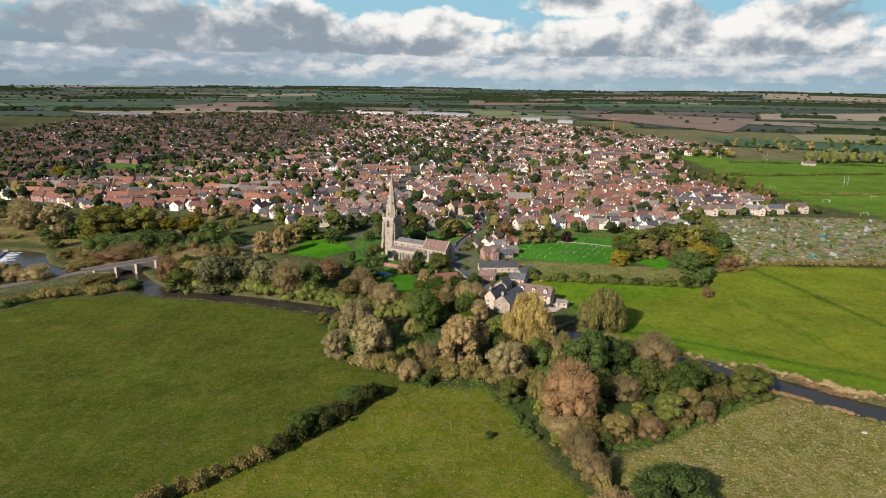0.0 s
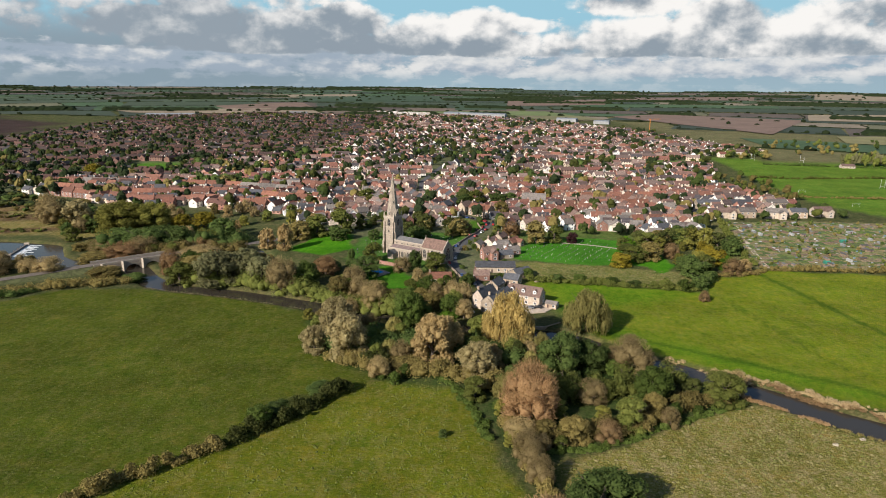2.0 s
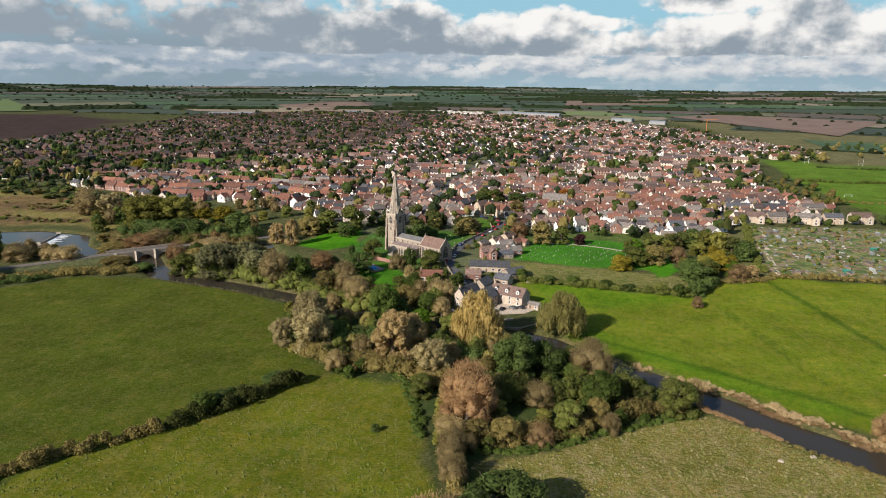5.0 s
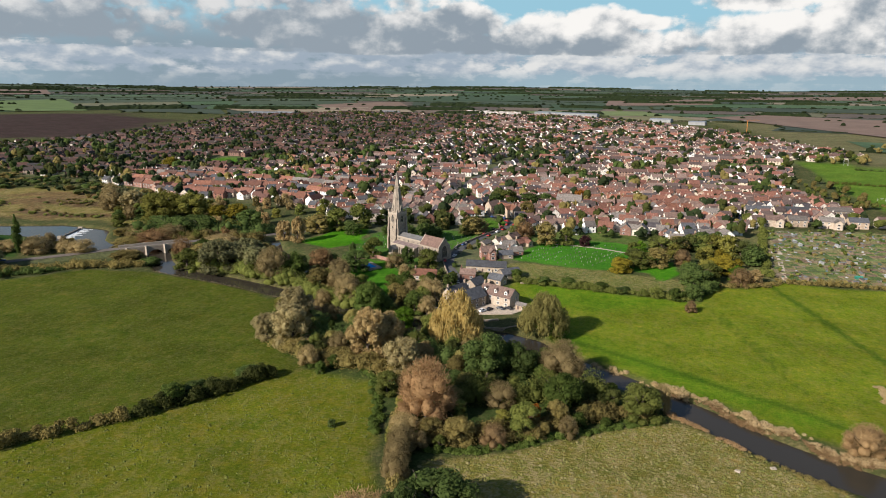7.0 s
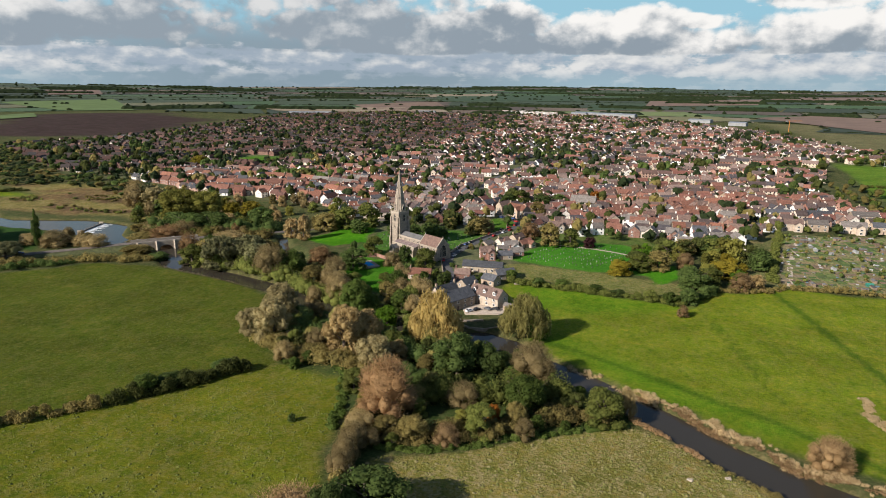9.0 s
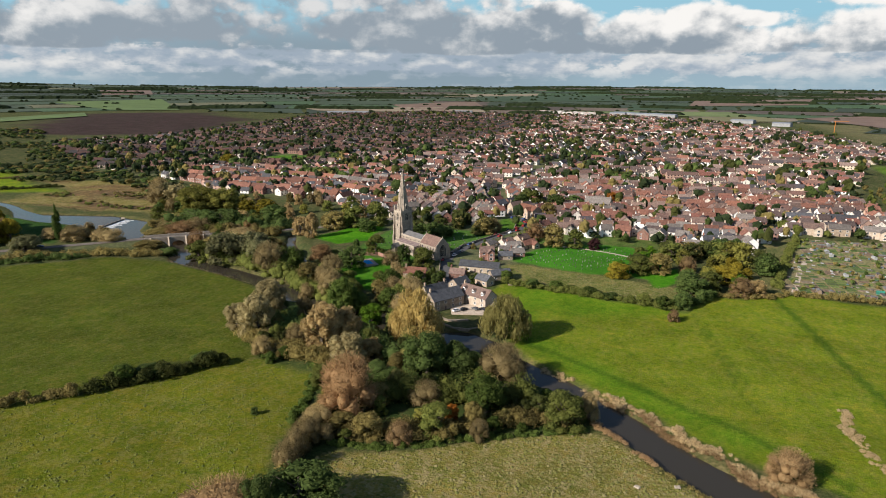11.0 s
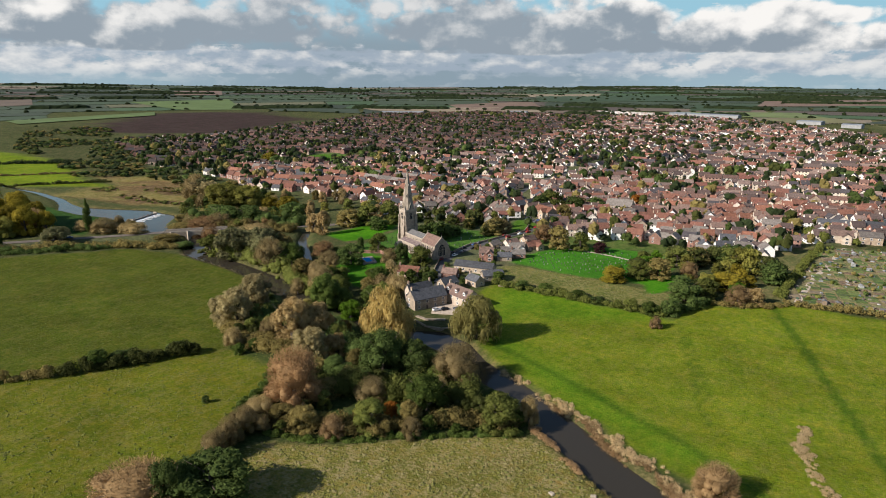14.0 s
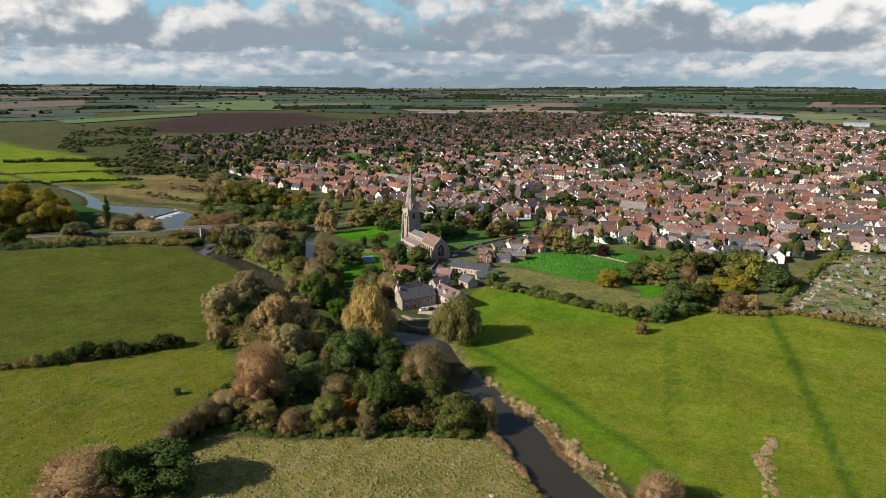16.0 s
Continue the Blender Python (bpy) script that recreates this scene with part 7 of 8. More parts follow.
STONES = [headstone_mesh(0.65, 0.85, 0), headstone_mesh(0.75, 1.05, 1), headstone_mesh(0.6, 0.7, 2)]


def headstones(poly, rows, along, deg, seed, share, avoid=()):
    r = rng(seed)
    t = math.radians(deg)
    cx, cy = np.mean([q[0] for q in poly]), np.mean([q[1] for q in poly])
    made = 0
    for i in range(-12, 13):
        for j in range(-22, 23):
            u, v = j * along + r.normal() * 0.25, i * rows + r.normal() * 0.2
            x, y = cx + u * math.cos(t) - v * math.sin(t), cy + u * math.sin(t) + v * math.cos(t)
            if float(poly_sd(np.array([x]), np.array([y]), poly)[0]) > -2 or r.uniform() > share:
                continue
            if any(math.hypot(x - a, y - b) < c * 0.7 for a, b, c in CROWNS) or any(float(poly_sd(np.array([x]), np.array([y]), q)[0]) < 1 for q in avoid):
                continue
            ob = new("headstone", STONES[int(r.integers(3))])
            ob.matrix_basis = pose(x, y, gz(x, y), r.normal() * 3, r.normal() * 3, deg + r.normal() * 6)
            tagged(ob, "small grey weathered headstone standing in short grass", "headstone", "headstones in the cemetery")
            made += 1


CHURCH_PLAN = [(-45, 405), (8, 375), (20, 398), (-30, 432)]
headstones([(50, 410), (80, 402), (120, 402), (130, 432), (112, 466), (70, 456), (56, 440)], 4.6, 3.2, 62, 91, 0.65)
headstones(CHURCHYARD, 5.5, 3.2, 60, 92, 0.35, (CHURCH_PLAN,))


# ---------------------------------------------------------------- garden and boundary walls
def wall_run(name, line, h, th, mat, label):
    s = Shape()
    for a, b in zip(line, line[1:]):
        L = math.dist(a, b)
        n = max(1, int(L / 6))
        for i in range(n):
            k0, k1 = i / n, (i + 1) / n
            p, q = (a[0] + (b[0] - a[0]) * k0, a[1] + (b[1] - a[1]) * k0), (a[0] + (b[0] - a[0]) * k1, a[1] + (b[1] - a[1]) * k1)
            z = (gz(*p) + gz(*q)) / 2
            s.box(((p[0] + q[0]) / 2, (p[1] + q[1]) / 2, z + h / 2 - 0.3), (L / n + th * 0.5, th, h + 0.6), math.atan2(q[1] - p[1], q[0] - p[0]))
    return tagged(part(name, s, mat), label, "wall", "", "structure")


RUBBLE = brick_wall("rubble_wall", (0.30, 0.235, 0.17), (0.25, 0.20, 0.15), 0.0, 1.5)
wall_run("wall_churchyard", [(16, 362), (5, 392), (6, 432), (16, 464), (26, 490), (22, 512)], 1.3, 0.45, RUBBLE, "low limestone churchyard wall beside the street")
wall_run("wall_meadow", [(58, 362), (70, 365), (100, 362), (130, 358)], 0.8, 0.5, RUBBLE, "low tumbledown stone wall at the meadow's edge")
wall_run("wall_pool", [(-52, 384), (-38, 390), (-22, 382)], 2.2, 0.4, WALLS["brick"], "red brick garden wall behind the pool")
wall_run("wall_mill", [(42, 296), (50, 292), (58, 293), (66, 300)], 0.9, 0.6, RUBBLE, "low curved stone wall round the mill pond")
wall_run("wall_quay", [(40, 302), (46, 300), (54, 304)], 0.6, 1.6, RUBBLE, "flat stone-edged path beside the mill lawn")
ribbon("cemetery_path", [(70, 456), (87, 455), (105, 451), (128, 439)], [2.2] * 4, 0, GRAVEL, "pale gravel path across the cemetery", "path", lift=0.12)


# ---------------------------------------------------------------- allotments
def allotments():
    r = rng(101)
    beds = Shape()
    clutter = Shape()
    cols = isle("beds", [(0.080, 0.110, 0.026), (0.145, 0.100, 0.062), (0.135, 0.135, 0.048), (0.070, 0.092, 0.028), (0.180, 0.138, 0.086), (0.110, 0.140, 0.038), (0.155, 0.145, 0.060), (0.060, 0.095, 0.024)], 0.95, 0.7, 0.35)
    bits = isle("clutter", [(0.34, 0.33, 0.31), (0.18, 0.15, 0.11), (0.12, 0.10, 0.08), (0.26, 0.26, 0.26), (0.05, 0.09, 0.06), (0.22, 0.16, 0.10), (0.10, 0.15, 0.17), (0.20, 0.17, 0.13), (0.14, 0.12, 0.09)], 0.7, 1.0, 0.2)
    deg = 8
    t = math.radians(deg)
    shed_at = []
    for u in np.arange(-20, 290, 6.2):
        for v in np.arange(-60, 170, 4.6):
            x, y = 195 + u * math.cos(t) - v * math.sin(t), 405 + u * math.sin(t) + v * math.cos(t)
            if float(poly_sd(np.array([x]), np.array([y]), ALLOTMENT)[0]) > -3:
                continue
            if r.uniform() < 0.86:
                beds.box((x + r.normal() * 0.4, y + r.normal() * 0.3, gz(x, y) + 0.12), (r.uniform(4.0, 6.2), r.uniform(2.4, 4.4), r.uniform(0.3, 0.8)), t + r.normal() * 0.05)
            if r.uniform() < 0.5:
                q = r.uniform(0.6, 2.2)
                clutter.box((x + r.uniform(-3, 3), y + r.uniform(-2, 2), gz(x, y) + 0.4), (q, r.uniform(0.5, 1.6), r.uniform(0.5, 1.4)), r.uniform(0, 3))
            if r.uniform() < 0.075:
                shed_at.append((x, y))
    tagged(part("vegetable_beds", beds, cols), "patchwork of vegetable beds and dug earth", "beds", "", "stuff")
    tagged(part("garden_clutter", clutter, bits), "water butts, frames and heaps between the plots", "clutter", "", "stuff")
    bush = [(x + float(r.normal()) * 2, y + float(r.normal()) * 2, float(r.uniform(1.2, 3.0)), float(r.uniform(1.5, 3.2))) for x, y in scatter_xy(ALLOTMENT, 240, 7)]
    far_trees("allotment_shrubs", bush, ["olive", "green_dark", "olive_brown"], "fruit bushes and small trees on the plots", 102, 2, 14)
    kinds = [("weathered wooden allotment shed with a felt roof", plain("shed_wood", (0.17, 0.125, 0.085), 0.9, 2.0, 0.25, 0.0, 0.3), plain("shed_felt", (0.10, 0.095, 0.09), 0.9, 2.0, 0.2, 0.0, 0.3)),
             ("pale grey painted allotment shed", plain("shed_grey", (0.24, 0.24, 0.225), 0.8, 2.0, 0.2, 0.0, 0.3), plain("shed_sheet", (0.26, 0.26, 0.255), 0.6, 2.0, 0.2, 0.0, 0.2)),
             ("green painted allotment shed", plain("shed_green", (0.03, 0.16, 0.11), 0.7, 2.0, 0.2), plain("shed_green_roof", (0.035, 0.20, 0.14), 0.7, 2.0, 0.2))]
    first = {}
    for i, (x, y) in enumerate(shed_at[:110]):
        k = 2 if i % 23 == 5 else int(r.uniform() < 0.4)
        m = pose(x, y, gz(x, y), 0, 0, deg + r.choice((0, 90)) + r.normal() * 4) @ Matrix.Diagonal((r.uniform(0.8, 1.4), r.uniform(0.8, 1.3), r.uniform(0.85, 1.1), 1))
        if k in first:
            copy_thing(first[k], m)
            continue
        ob = thing("shed", kinds[k][0], "shed", m, "allotment sheds")
        part("wall", Shape().gable(2.6, 2.0, 1.9, 2.4, z0=-0.3), kinds[k][1], ob)
        part("roof", roof_shape(2.6, 2.0, 1.9, 2.4, 0.15, 0.08), kinds[k][2], ob)
        part("door", Shape().box((0.4, -1.02, 0.9), (0.8, 0.06, 1.75)), DOOR, ob)
        first[k] = ob


def scatter_xy(poly, n, seed):
    return [(a, b) for a, b, c, d in scatter(poly, n, 1, 2, seed)]


allotments()
ribbon("allotment_track", [(206, 404), (214, 450), (226, 500), (236, 540)], [3.0] * 4, 0, GRAVEL, "narrow dirt track between the plots", "path", lift=0.10)


# ---------------------------------------------------------------- playing fields
def goal(x, y, deg, w, h, name, label, tall=0.0):
    ob = thing(name, label, "goal", pose(x, y, gz(x, y), 0, 0, deg), "goals on the playing fields")
    for sx in (-1, 1):
        s = Shape()
        limb(s, (sx * w / 2, 0, -0.2), (sx * w / 2, 0, max(h, tall)), 0.09, 0.08, 6)
        part("post", s, WHITE, ob)
    s = Shape()
    limb(s, (-w / 2, 0, h), (w / 2, 0, h), 0.08, 0.08, 6)
    part("crossbar", s, WHITE, ob)


for x, y, d in ((362, 702, 10), (378, 627, 8), (439, 649, 12), (374, 561, 6)):
    goal(x, y, d, 7.3, 2.5, "football_goal", "white football goal on short grass")
for x, y, d in ((463, 736, 15), (483, 969, 10), (420, 985, 10)):
    goal(x, y, d, 5.8, 3.2, "rugby_posts", "tall white rugby posts on short grass", 10.0)
house(520, 918, -4, 17, 9, 3.0, 5.6, "pale", "brown", 0, label="low pale clubhouse beside the playing fields", name="clubhouse", group="town houses")
hedge("hedge", [(345, 807), (400, 800), (470, 812), (568, 825)], 2.0, 3.5, "olive", "clipped hedge between the playing fields", 31, 3.0)
hedge("hedge", [(325, 671), (400, 668), (480, 676), (560, 700)], 1.6, 3.0, "olive_brown", "low hedge between the playing fields", 32, 3.0)
hedge("hedge", [(415, 936), (520, 925), (640, 905)], 2.0, 3.5, "green_dark", "dark hedge beyond the playing fields", 33, 3.0)


# ---------------------------------------------------------------- tufts, reeds
def tufts(name, poly, n, lo, hi, cols, label, seed, blades=5):
    """Grass tussocks: short bunches of blades leaning outwards."""
    r = rng(seed)
    pts = scatter_xy(poly, n, seed)
    vs, fs = [], []
    for x, y in pts:
        z, h = gz(x, y), r.uniform(lo, hi)
        w = h * r.uniform(1.1, 2.0)
        a0 = r.uniform(0, 6.28)
        top = len(vs)
        vs.append((x + r.normal() * 0.1, y + r.normal() * 0.1, z + h))
        for i in range(blades):
            a = a0 + i * 2 * math.pi / blades
            vs.append((x + w * math.cos(a), y + w * math.sin(a), z - 0.05 + h * 0.25 * r.uniform()))
        fs += [(top, top + 1 + i, top + 1 + (i + 1) % blades) for i in range(blades)]
    me = bpy.data.meshes.new(name)
    me.from_pydata(vs, [], fs)
    me.materials.append(isle(name, cols, 0.95, 1.0, 0.3))
    tagged(new(name, me), label, "grass", "", "stuff")


tufts("grass_tussocks", ROUGH, 9000, 0.16, 0.46, [(0.110, 0.108, 0.022), (0.140, 0.124, 0.038), (0.100, 0.102, 0.020), (0.165, 0.138, 0.055), (0.122, 0.114, 0.028), (0.115, 0.108, 0.025)], "dry straw-coloured grass tussocks in the rough meadow", 111)
tufts("scrub_tussocks", SCRUB, 500, 0.2, 0.5, [(0.115, 0.112, 0.036), (0.105, 0.110, 0.030), (0.130, 0.118, 0.045)], "rough dry grass beside the cemetery", 112)
tufts("meadow_tussocks", MID_MEADOW, 2600, 0.15, 0.38, [(0.080, 0.090, 0.012), (0.086, 0.092, 0.014), (0.070, 0.082, 0.010)], "coarse grass tufts in the meadow", 113)
tufts("meadow_tussocks", LEFT_MEADOW, 4200, 0.10, 0.28, [(0.062, 0.078, 0.014), (0.070, 0.082, 0.018), (0.054, 0.070, 0.012)], "coarse grass tufts in the meadow", 114)


def reeds(name, line, n, out, label, seed, cols):
    """Reeds along a bank: upright narrow blades in bunches."""
    r = rng(seed)
    vs, fs = [], []
    lens = [math.dist(a, b) for a, b in zip(line, line[1:])]
    tot = sum(lens)
    for _ in range(n):
        q = r.uniform(0, tot)
        i = 0
        while q > lens[i]:
            q -= lens[i]
            i += 1
        a, b = line[i], line[i + 1]
        k = q / lens[i]
        d = Vector((b[0] - a[0], b[1] - a[1])).normalized()
        s0 = sum(lens[:i]) + q
        clump = 0.5 + 0.35 * math.sin(s0 * 0.41 + seed) + 0.3 * math.sin(s0 * 0.17 + 2 * seed)
        if r.uniform() > 0.45 + clump:
            continue
        o = r.normal() * out * (0.35 + 0.65 * abs(clump))
        x, y = a[0] + (b[0] - a[0]) * k - d.y * o, a[1] + (b[1] - a[1]) * k + d.x * o
        z, h, w = gz(x, y), r.uniform(0.25, 1.3) * (0.35 + 0.6 * abs(clump)), r.uniform(0.04, 0.11)
        t = r.uniform(0, 3.14)
        cx, cy, lx, ly = math.cos(t) * w, math.sin(t) * w, r.normal() * 0.55, r.normal() * 0.55
        o0 = len(vs)
        vs += [(x - cx, y - cy, z - 0.2), (x + cx, y + cy, z - 0.2), (x + cx * 0.8 + lx, y + cy * 0.8 + ly, z + h), (x - cx * 0.8 + lx, y - cy * 0.8 + ly, z + h * 0.9)]
        fs.append((o0, o0 + 1, o0 + 2, o0 + 3))
    me = bpy.data.meshes.new(name)
    me.from_pydata(vs, [], fs)
    me.materials.append(isle(name + "_blades", cols, 0.95, 1.0, 0.3))
    tagged(new(name, me), label, "reeds", "", "stuff")


BROWNISH = [(0.130, 0.095, 0.055), (0.110, 0.105, 0.040), (0.180, 0.125, 0.080), (0.090, 0.095, 0.035)]
FAR_BANK = [(212, 198), (198, 208), (188, 211.5), (180, 211.5), (174, 215), (170, 219), (166, 224), (159, 225), (153, 230.5), (147, 236), (143, 241.5), (137, 242.5), (129, 248.5), (117, 252.5), (110, 260), (100, 265)]
SPECIES["straw"] = ((0.320, 0.230, 0.110), (0.530, 0.405, 0.230))
SPECIES["rust"] = ((0.240, 0.150, 0.070), (0.400, 0.265, 0.135))


def reed_bank(line, w, h, kind, label, seed, share=0.8):
    """Matted dead reeds: low uneven mounds bristling with upright blades, with gaps."""
    r = rng(seed)
    cs, rs = [], []
    run = 0.0
    for (ax, ay), (bx, by) in zip(line, line[1:]):
        L = math.dist((ax, ay), (bx, by))
        for j in range(int(L / 0.5)):
            k = j * 0.5 / L
            full = 0.55 + 0.45 * math.sin((run + k * L) * 0.19 + seed) + 0.35 * math.sin((run + k * L) * 0.47)
            if r.uniform() > share * min(1.0, 0.6 + full):
                continue
            o = r.normal() * w * 0.32
            x, y = ax + (bx - ax) * k - (by - ay) / L * o, ay + (by - ay) * k + (bx - ax) / L * o
            q = r.uniform(0.8, 1.5) * (0.6 + 0.4 * max(full, 0))
            cs.append((x, y, gz(x, y) + 0.1))
            rs.append((q, q, h * r.uniform(0.6, 1.1) * (0.5 + 0.5 * max(full, 0))))
        run += L
    cs, rs = np.array(cs), np.array(rs)
    mid = cs.mean(0) * np.array((1, 1, 0))
    core = blobs(cs - mid, rs * 0.62, r)
    lf = leaves(cs - mid, rs, len(cs) * 170, 0.075, r, 8.5, 0.85, 0.8, -0.1, (0.55, 1.30))
    v, f = join(core, lf)
    ob = new("bank_reeds", data_mesh("bank_reeds", v, f, leafage("leaves_" + kind, *SPECIES[kind]), len(core[1])))
    ob.location = mid
    tagged(ob, label, "reeds", "", "stuff")


reed_bank([(x - 0.4, y - 0.6) for x, y in FAR_BANK], 4.6, 1.2, "straw", "pale straw-coloured reeds along the river bank", 121, 1.0)
reed_bank([(x - 1.5, y - 2.2) for x, y in FAR_BANK], 2.0, 0.9, "rust", "rust-brown docks and dead stems at the water's edge", 126, 1.0)
reed_bank([(208, 270), (205.5, 257), (208, 244), (210, 235), (214, 230)], 3.2, 0.5, "straw", "strip of dead straw-coloured reeds in the meadow", 125, 0.9)
reed_bank([(147, 209), (138, 218), (126, 228)], 2.2, 0.9, "rust", "brown reeds and docks along the river bank", 122, 0.9)
reed_bank([(190, 179), (171, 190.5), (158, 200), (147, 209)], 1.4, 0.6, "olive_brown", "brown-green fringe along the river bank", 127, 0.5)
reeds("bank_reeds", [(-58, 308), (-80, 314), (-110, 323), (-140, 329), (-160, 334)], 1500, 0.8, "dry fringe of reeds below the meadow", 123, BROWNISH)
reeds("bank_reeds", [(-345, 436), (-380, 440), (-420, 438), (-450, 436)], 800, 1.5, "green and brown reeds along the backwater", 124, BROWNISH)


for x, y, deg in ((143.2, 195.6, -30), (153.9, 199.7, 10)):
    s = Shape().box((0, 0, 0.15), (1.7, 1.0, 0.5), taper=0.92).box((0.4, 0.1, 0.45), (0.6, 0.8, 0.18))
    tagged(part("concrete_slab", s, STONE_TRIM, at=pose(x, y, gz(x, y), 0, 0, deg)), "pale broken concrete slab lying in rough grass", "slab", "slabs in the meadow")
s = Shape().box((0, 0, 0.0), (1.6, 1.0, 0.12))
for sx in (-0.7, 0.7):
    s.box((sx, 0.0, -0.6), (0.12, 0.9, 1.2))
tagged(part("fishing_platform", s, STONE_TRIM, at=pose(167.3, 222.3, -0.6, 0, 0, 45)), "small pale fishing platform at the river bank", "platform")


# ---------------------------------------------------------------- weir, vehicles, far landmarks
weir = thing("weir", "low concrete weir with white spilling water", "weir", pose(-290, 408, 0, 0, 0, 107))
part("sill", Shape().box((0, 0, -0.9), (32, 1.2, 1.5)), plain("wet_concrete", (0.15, 0.14, 0.12), 0.7, 1.0, 0.25), weir)
for sx in (-1, 1):
    part("abutment", Shape().box((sx * 16, 0, -0.2), (1.0, 3.0, 2.2)), STONE_TRIM, weir)
for i in range(5):
    part("gate_post", Shape().box((-12 + i * 6, 0.3, 0.1), (0.4, 0.4, 1.6)), DOOR, weir)
s = Shape()
for i in range(30):
    q = 5.0 + 4.0 * math.sin(i * 2.3) + 2.0 * math.sin(i * 0.9)
    s.box((-15.5 + i * 1.07, -0.8 - abs(q) / 2, -1.2), (0.75 + 0.25 * math.sin(i * 1.7), abs(q), 0.14), 0.08 * math.sin(i))
part("foam", s, plain("white_water", (0.62, 0.64, 0.64), 0.5, 1.5, 0.3), weir, "white broken water")

CAR = {}


def car(x, y, deg, colour, z=None):
    """A parked car with body, glass and wheels."""
    if colour not in CAR:
        CAR[colour] = None
    m = pose(x, y, (gz(x, y) if z is None else z) + 0.12, 0, 0, deg)
    if CAR[colour]:
        return copy_thing(CAR[colour], m)
    words = {"white": (0.66, 0.66, 0.66), "silver": (0.36, 0.37, 0.38), "black": (0.018, 0.018, 0.02), "red": (0.35, 0.03, 0.025), "blue": (0.04, 0.08, 0.20), "grey": (0.12, 0.125, 0.13)}
    ob = thing("car", "%s hatchback car parked on the ground" % colour, "car", m, "parked cars")
    paint = plain("car_paint_" + colour, words[colour], 0.25, 3.0, 0.04)
    s = Shape().add([(-2.1, -0.86, 0.25), (2.1, -0.86, 0.25), (2.1, 0.86, 0.25), (-2.1, 0.86, 0.25), (-2.15, -0.88, 0.62), (2.15, -0.88, 0.55), (2.15, 0.88, 0.55), (-2.15, 0.88, 0.62),
                     (-2.05, -0.82, 0.95), (1.95, -0.80, 0.78), (1.95, 0.80, 0.78), (-2.05, 0.82, 0.95), (-1.6, -0.80, 0.98), (0.95, -0.80, 0.92), (0.95, 0.80, 0.92), (-1.6, 0.80, 0.98)],
                    [(3, 2, 1, 0), (0, 1, 5, 4), (1, 2, 6, 5), (2, 3, 7, 6), (3, 0, 4, 7), (4, 5, 9, 13, 12, 8), (5, 6, 10, 9), (6, 7, 11, 15, 14, 10), (7, 4, 8, 11), (9, 10, 14, 13), (8, 12, 15, 11), (12, 13, 14, 15)])
    part("body", s, paint, ob)
    s = Shape().add([(-1.6, -0.78, 0.96), (0.95, -0.78, 0.92), (0.95, 0.78, 0.92), (-1.6, 0.78, 0.96), (-1.25, -0.64, 1.42), (0.2, -0.64, 1.44), (0.2, 0.64, 1.44), (-1.25, 0.64, 1.42)],
                    [(0, 1, 5, 4), (1, 2, 6, 5), (2, 3, 7, 6), (3, 0, 4, 7), (4, 5, 6, 7)])
    part("glass", s, GLASS_DARK, ob)
    part("roof", Shape().box((-0.52, 0, 1.45), (1.5, 1.3, 0.05)), paint, ob)
    tyre = plain("tyre", (0.02, 0.02, 0.02), 0.9, 3.0, 0.1)
    for wx in (-1.3, 1.3):
        for wy in (-0.82, 0.82):
            s = Shape()
            limb(s, (wx, wy - 0.1, 0.2), (wx, wy + 0.1, 0.2), 0.32, 0.32, 10)
            part("wheel", s, tyre, ob)
    CAR[colour] = ob
    return ob


car_rng = rng(131)
COLS = ["white", "silver", "black", "red", "blue", "grey"]
yard_z = max(gz(x, y) for x, y in ((38, 322), (44, 309), (60, 314), (66, 322), (56, 330))) + 0.1
for x, y, d, c in ((48, 316, 60, "black"), (53, 319, 150, "grey"), (57, 320, 165, "black"), (45, 313, 55, "white"), (22, 310, 20, "white")):
    car(x, y, d, c, yard_z if x > 40 else None)


def roadside(name, a, b, n, off):
    """Cars parked along a street."""
    line = ROADS[name][0]
    for _ in range(n):
        i = int(car_rng.integers(a, b))
        k = car_rng.uniform()
        p, q = line[i], line[i + 1]
        d = Vector((q[0] - p[0], q[1] - p[1])).normalized()
        sd = car_rng.choice((-1, 1))
        x, y = p[0] + (q[0] - p[0]) * k - d.y * sd * off, p[1] + (q[1] - p[1]) * k + d.x * sd * off
        if all(math.hypot(x - u, y - v) > 5.2 for u, v in PARKED):
            PARKED.append((x, y))
            car(x, y, math.degrees(math.atan2(d.y, d.x)), COLS[int(car_rng.integers(6))], gz(x, y) + 0.1)


PARKED = []
roadside("road_church", 1, 5, 14, 2.6)
roadside("road_church", 6, 10, 22, 2.7)
roadside("road_spring", 0, 6, 26, 2.0)
roadside("road_east", 0, 4, 18, 2.2)
roadside("road_west", 0, 4, 22, 2.2)
roadside("road_terrace", 0, 4, 18, 2.0)


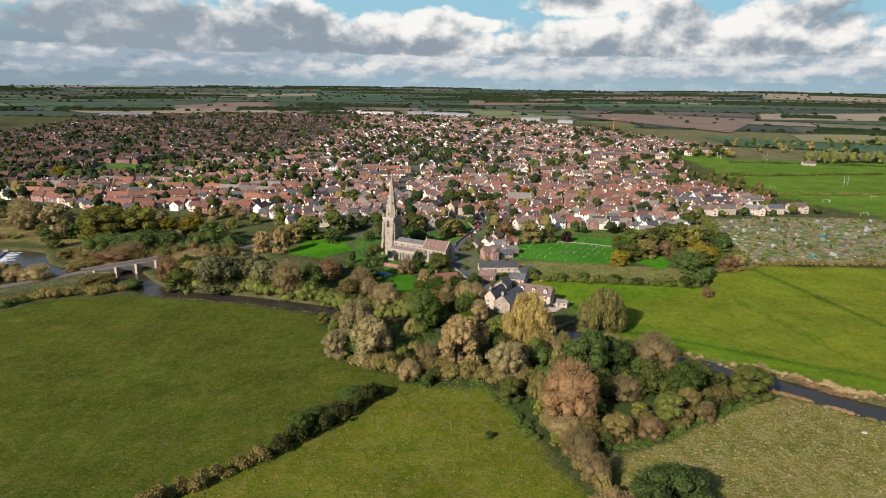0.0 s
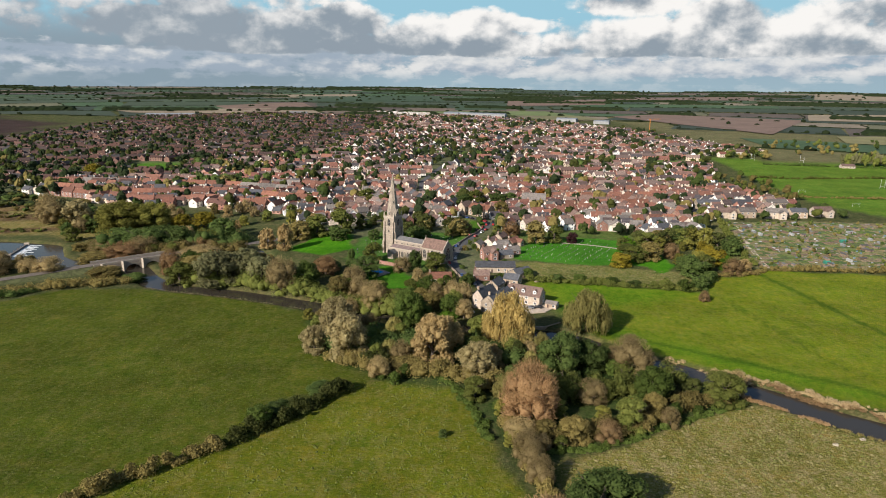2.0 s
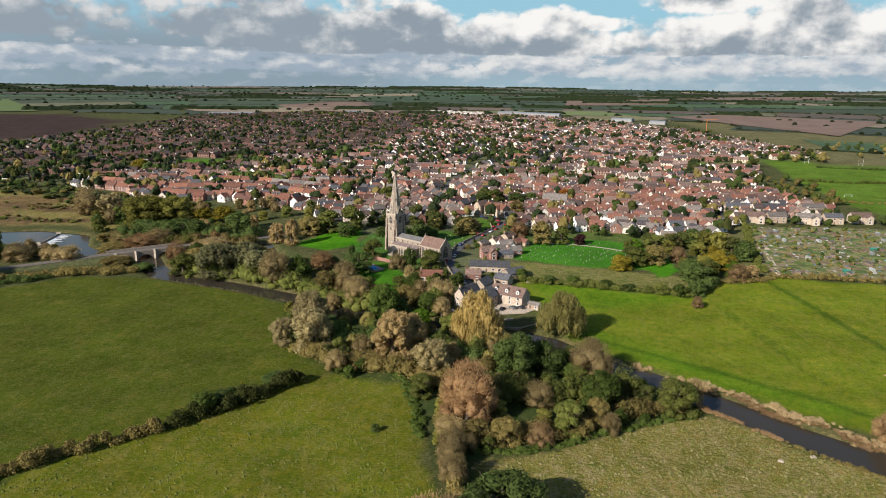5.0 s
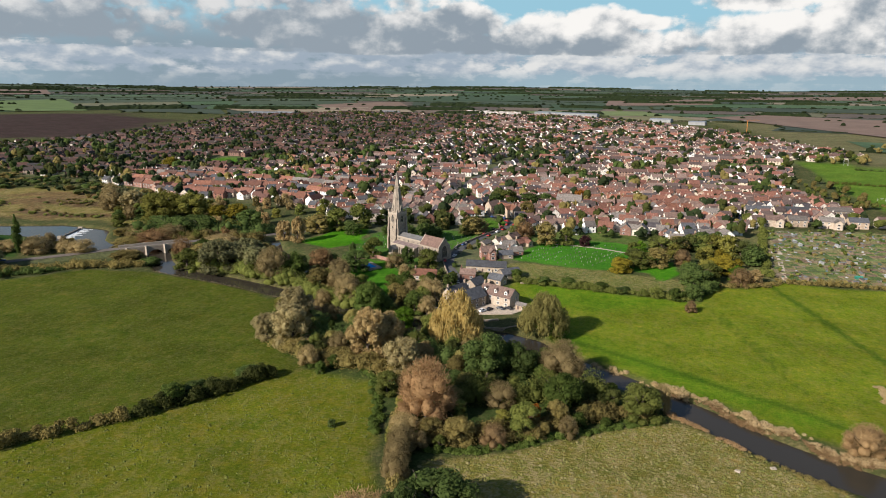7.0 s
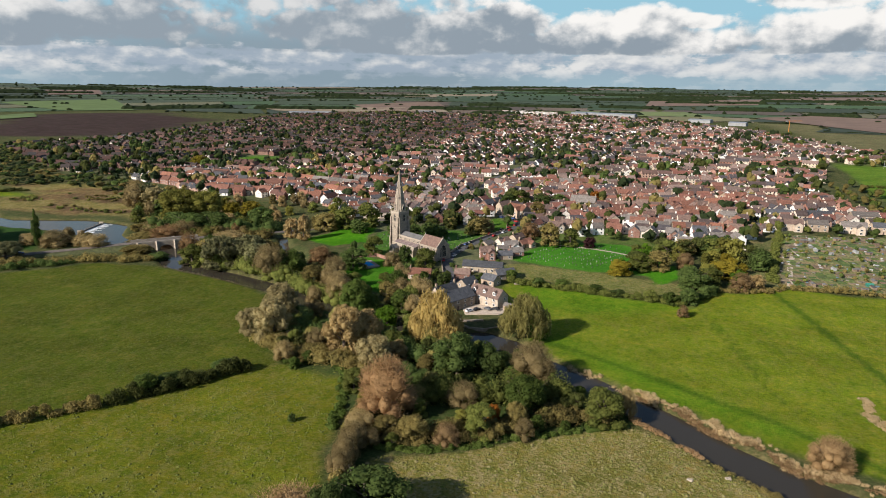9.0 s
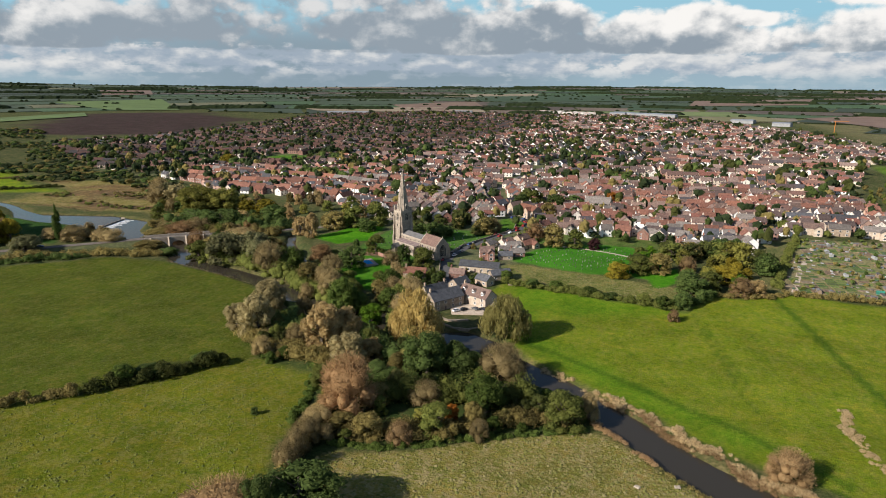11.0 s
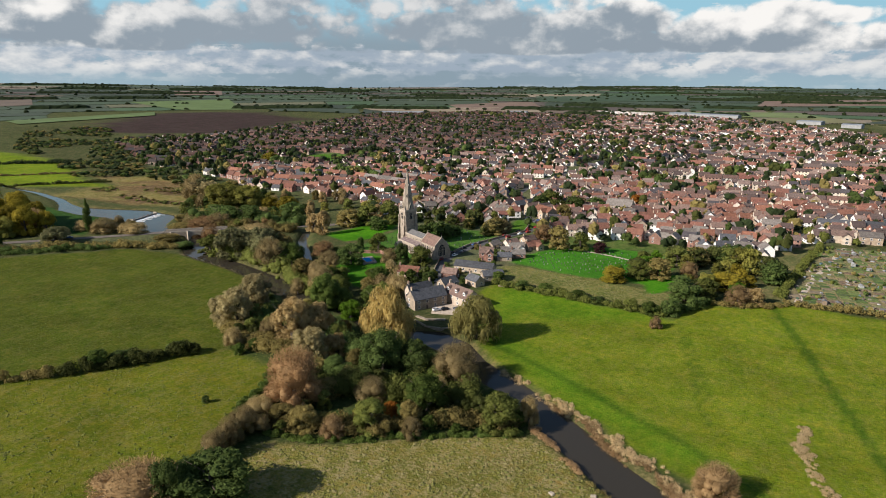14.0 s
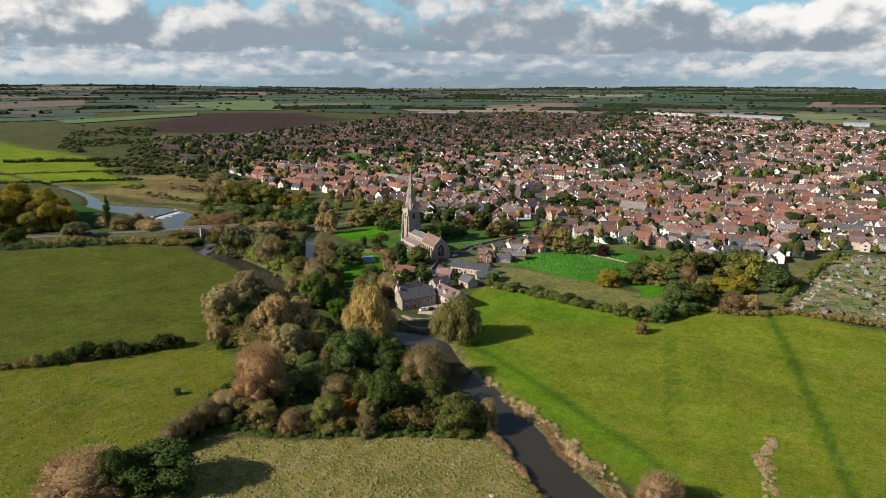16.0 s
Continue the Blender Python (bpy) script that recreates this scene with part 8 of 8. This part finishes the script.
def on_road(i, side):
    x, y, d, z = ROAD_ROWS[i]
    return x - d.y * side, y + d.x * side, math.degrees(math.atan2(d.y, d.x)), z + 0.06


for i, c in ((next(i for i, q in enumerate(ROAD_ROWS) if q[0] > -262), "blue"), (next(i for i, q in enumerate(ROAD_ROWS) if q[0] > -160), "white")):
    x, y, d, z = on_road(i, 2.0)
    car(x, y, d, c, z)

SHED_WALL = plain("factory_wall", (0.24, 0.24, 0.235), 0.6, 0.2, 0.15)
SHED_ROOF = plain("factory_roof", (0.20, 0.215, 0.23), 0.5, 0.2, 0.15)
for x, y, L, W, deg in ((-895, 1828, 95, 34, 8), (-840, 1850, 50, 30, 8), (-86, 2086, 46, 28, -5), (-70, 2100, 60, 30, -14), (0, 2062, 90, 36, -14), (60, 2030, 50, 30, -14), (250, 1850, 55, 26, -20), (330, 1760, 40, 22, -20), (-560, 2010, 60, 26, 10)):
    ob = thing("warehouse", "pale grey metal warehouse with a shallow roof", "warehouse", pose(x, y, gz(x, y), 0, 0, deg), "warehouses at the town's edge")
    part("wall", Shape().gable(L, W, 7.5, 9.5, z0=-2.0), SHED_WALL, ob)
    part("roof", roof_shape(L, W, 7.5, 9.5, 0.3, 0.25), SHED_ROOF, ob)
far_houses("new_estate", [(x, y, 10 + 20 * math.sin(x), 10.0) for x, y in scatter_xy([(-345, 2095), (-165, 2070), (-150, 2120), (-340, 2160)], 90, 5)], isle("estate_pale", [(0.40, 0.36, 0.32), (0.34, 0.25, 0.20), (0.50, 0.46, 0.42)]), "new estate of pale houses at the town's edge", 9)
crane = thing("tower_crane", "orange tower crane on a building site", "crane", pose(403, 1545, gz(403, 1545), 0, 0, 20))
ORANGE = plain("crane_paint", (0.55, 0.20, 0.04), 0.6, 1.0, 0.1)
part("mast", Shape().box((0, 0, 13), (0.9, 0.9, 28)), ORANGE, crane)
part("jib", Shape().box((10, 0, 26.5), (34, 0.6, 0.7)), ORANGE, crane)
part("counterweight", Shape().box((-6, 0, 25.5), (3, 1.6, 2.4)), SHED_WALL, crane)
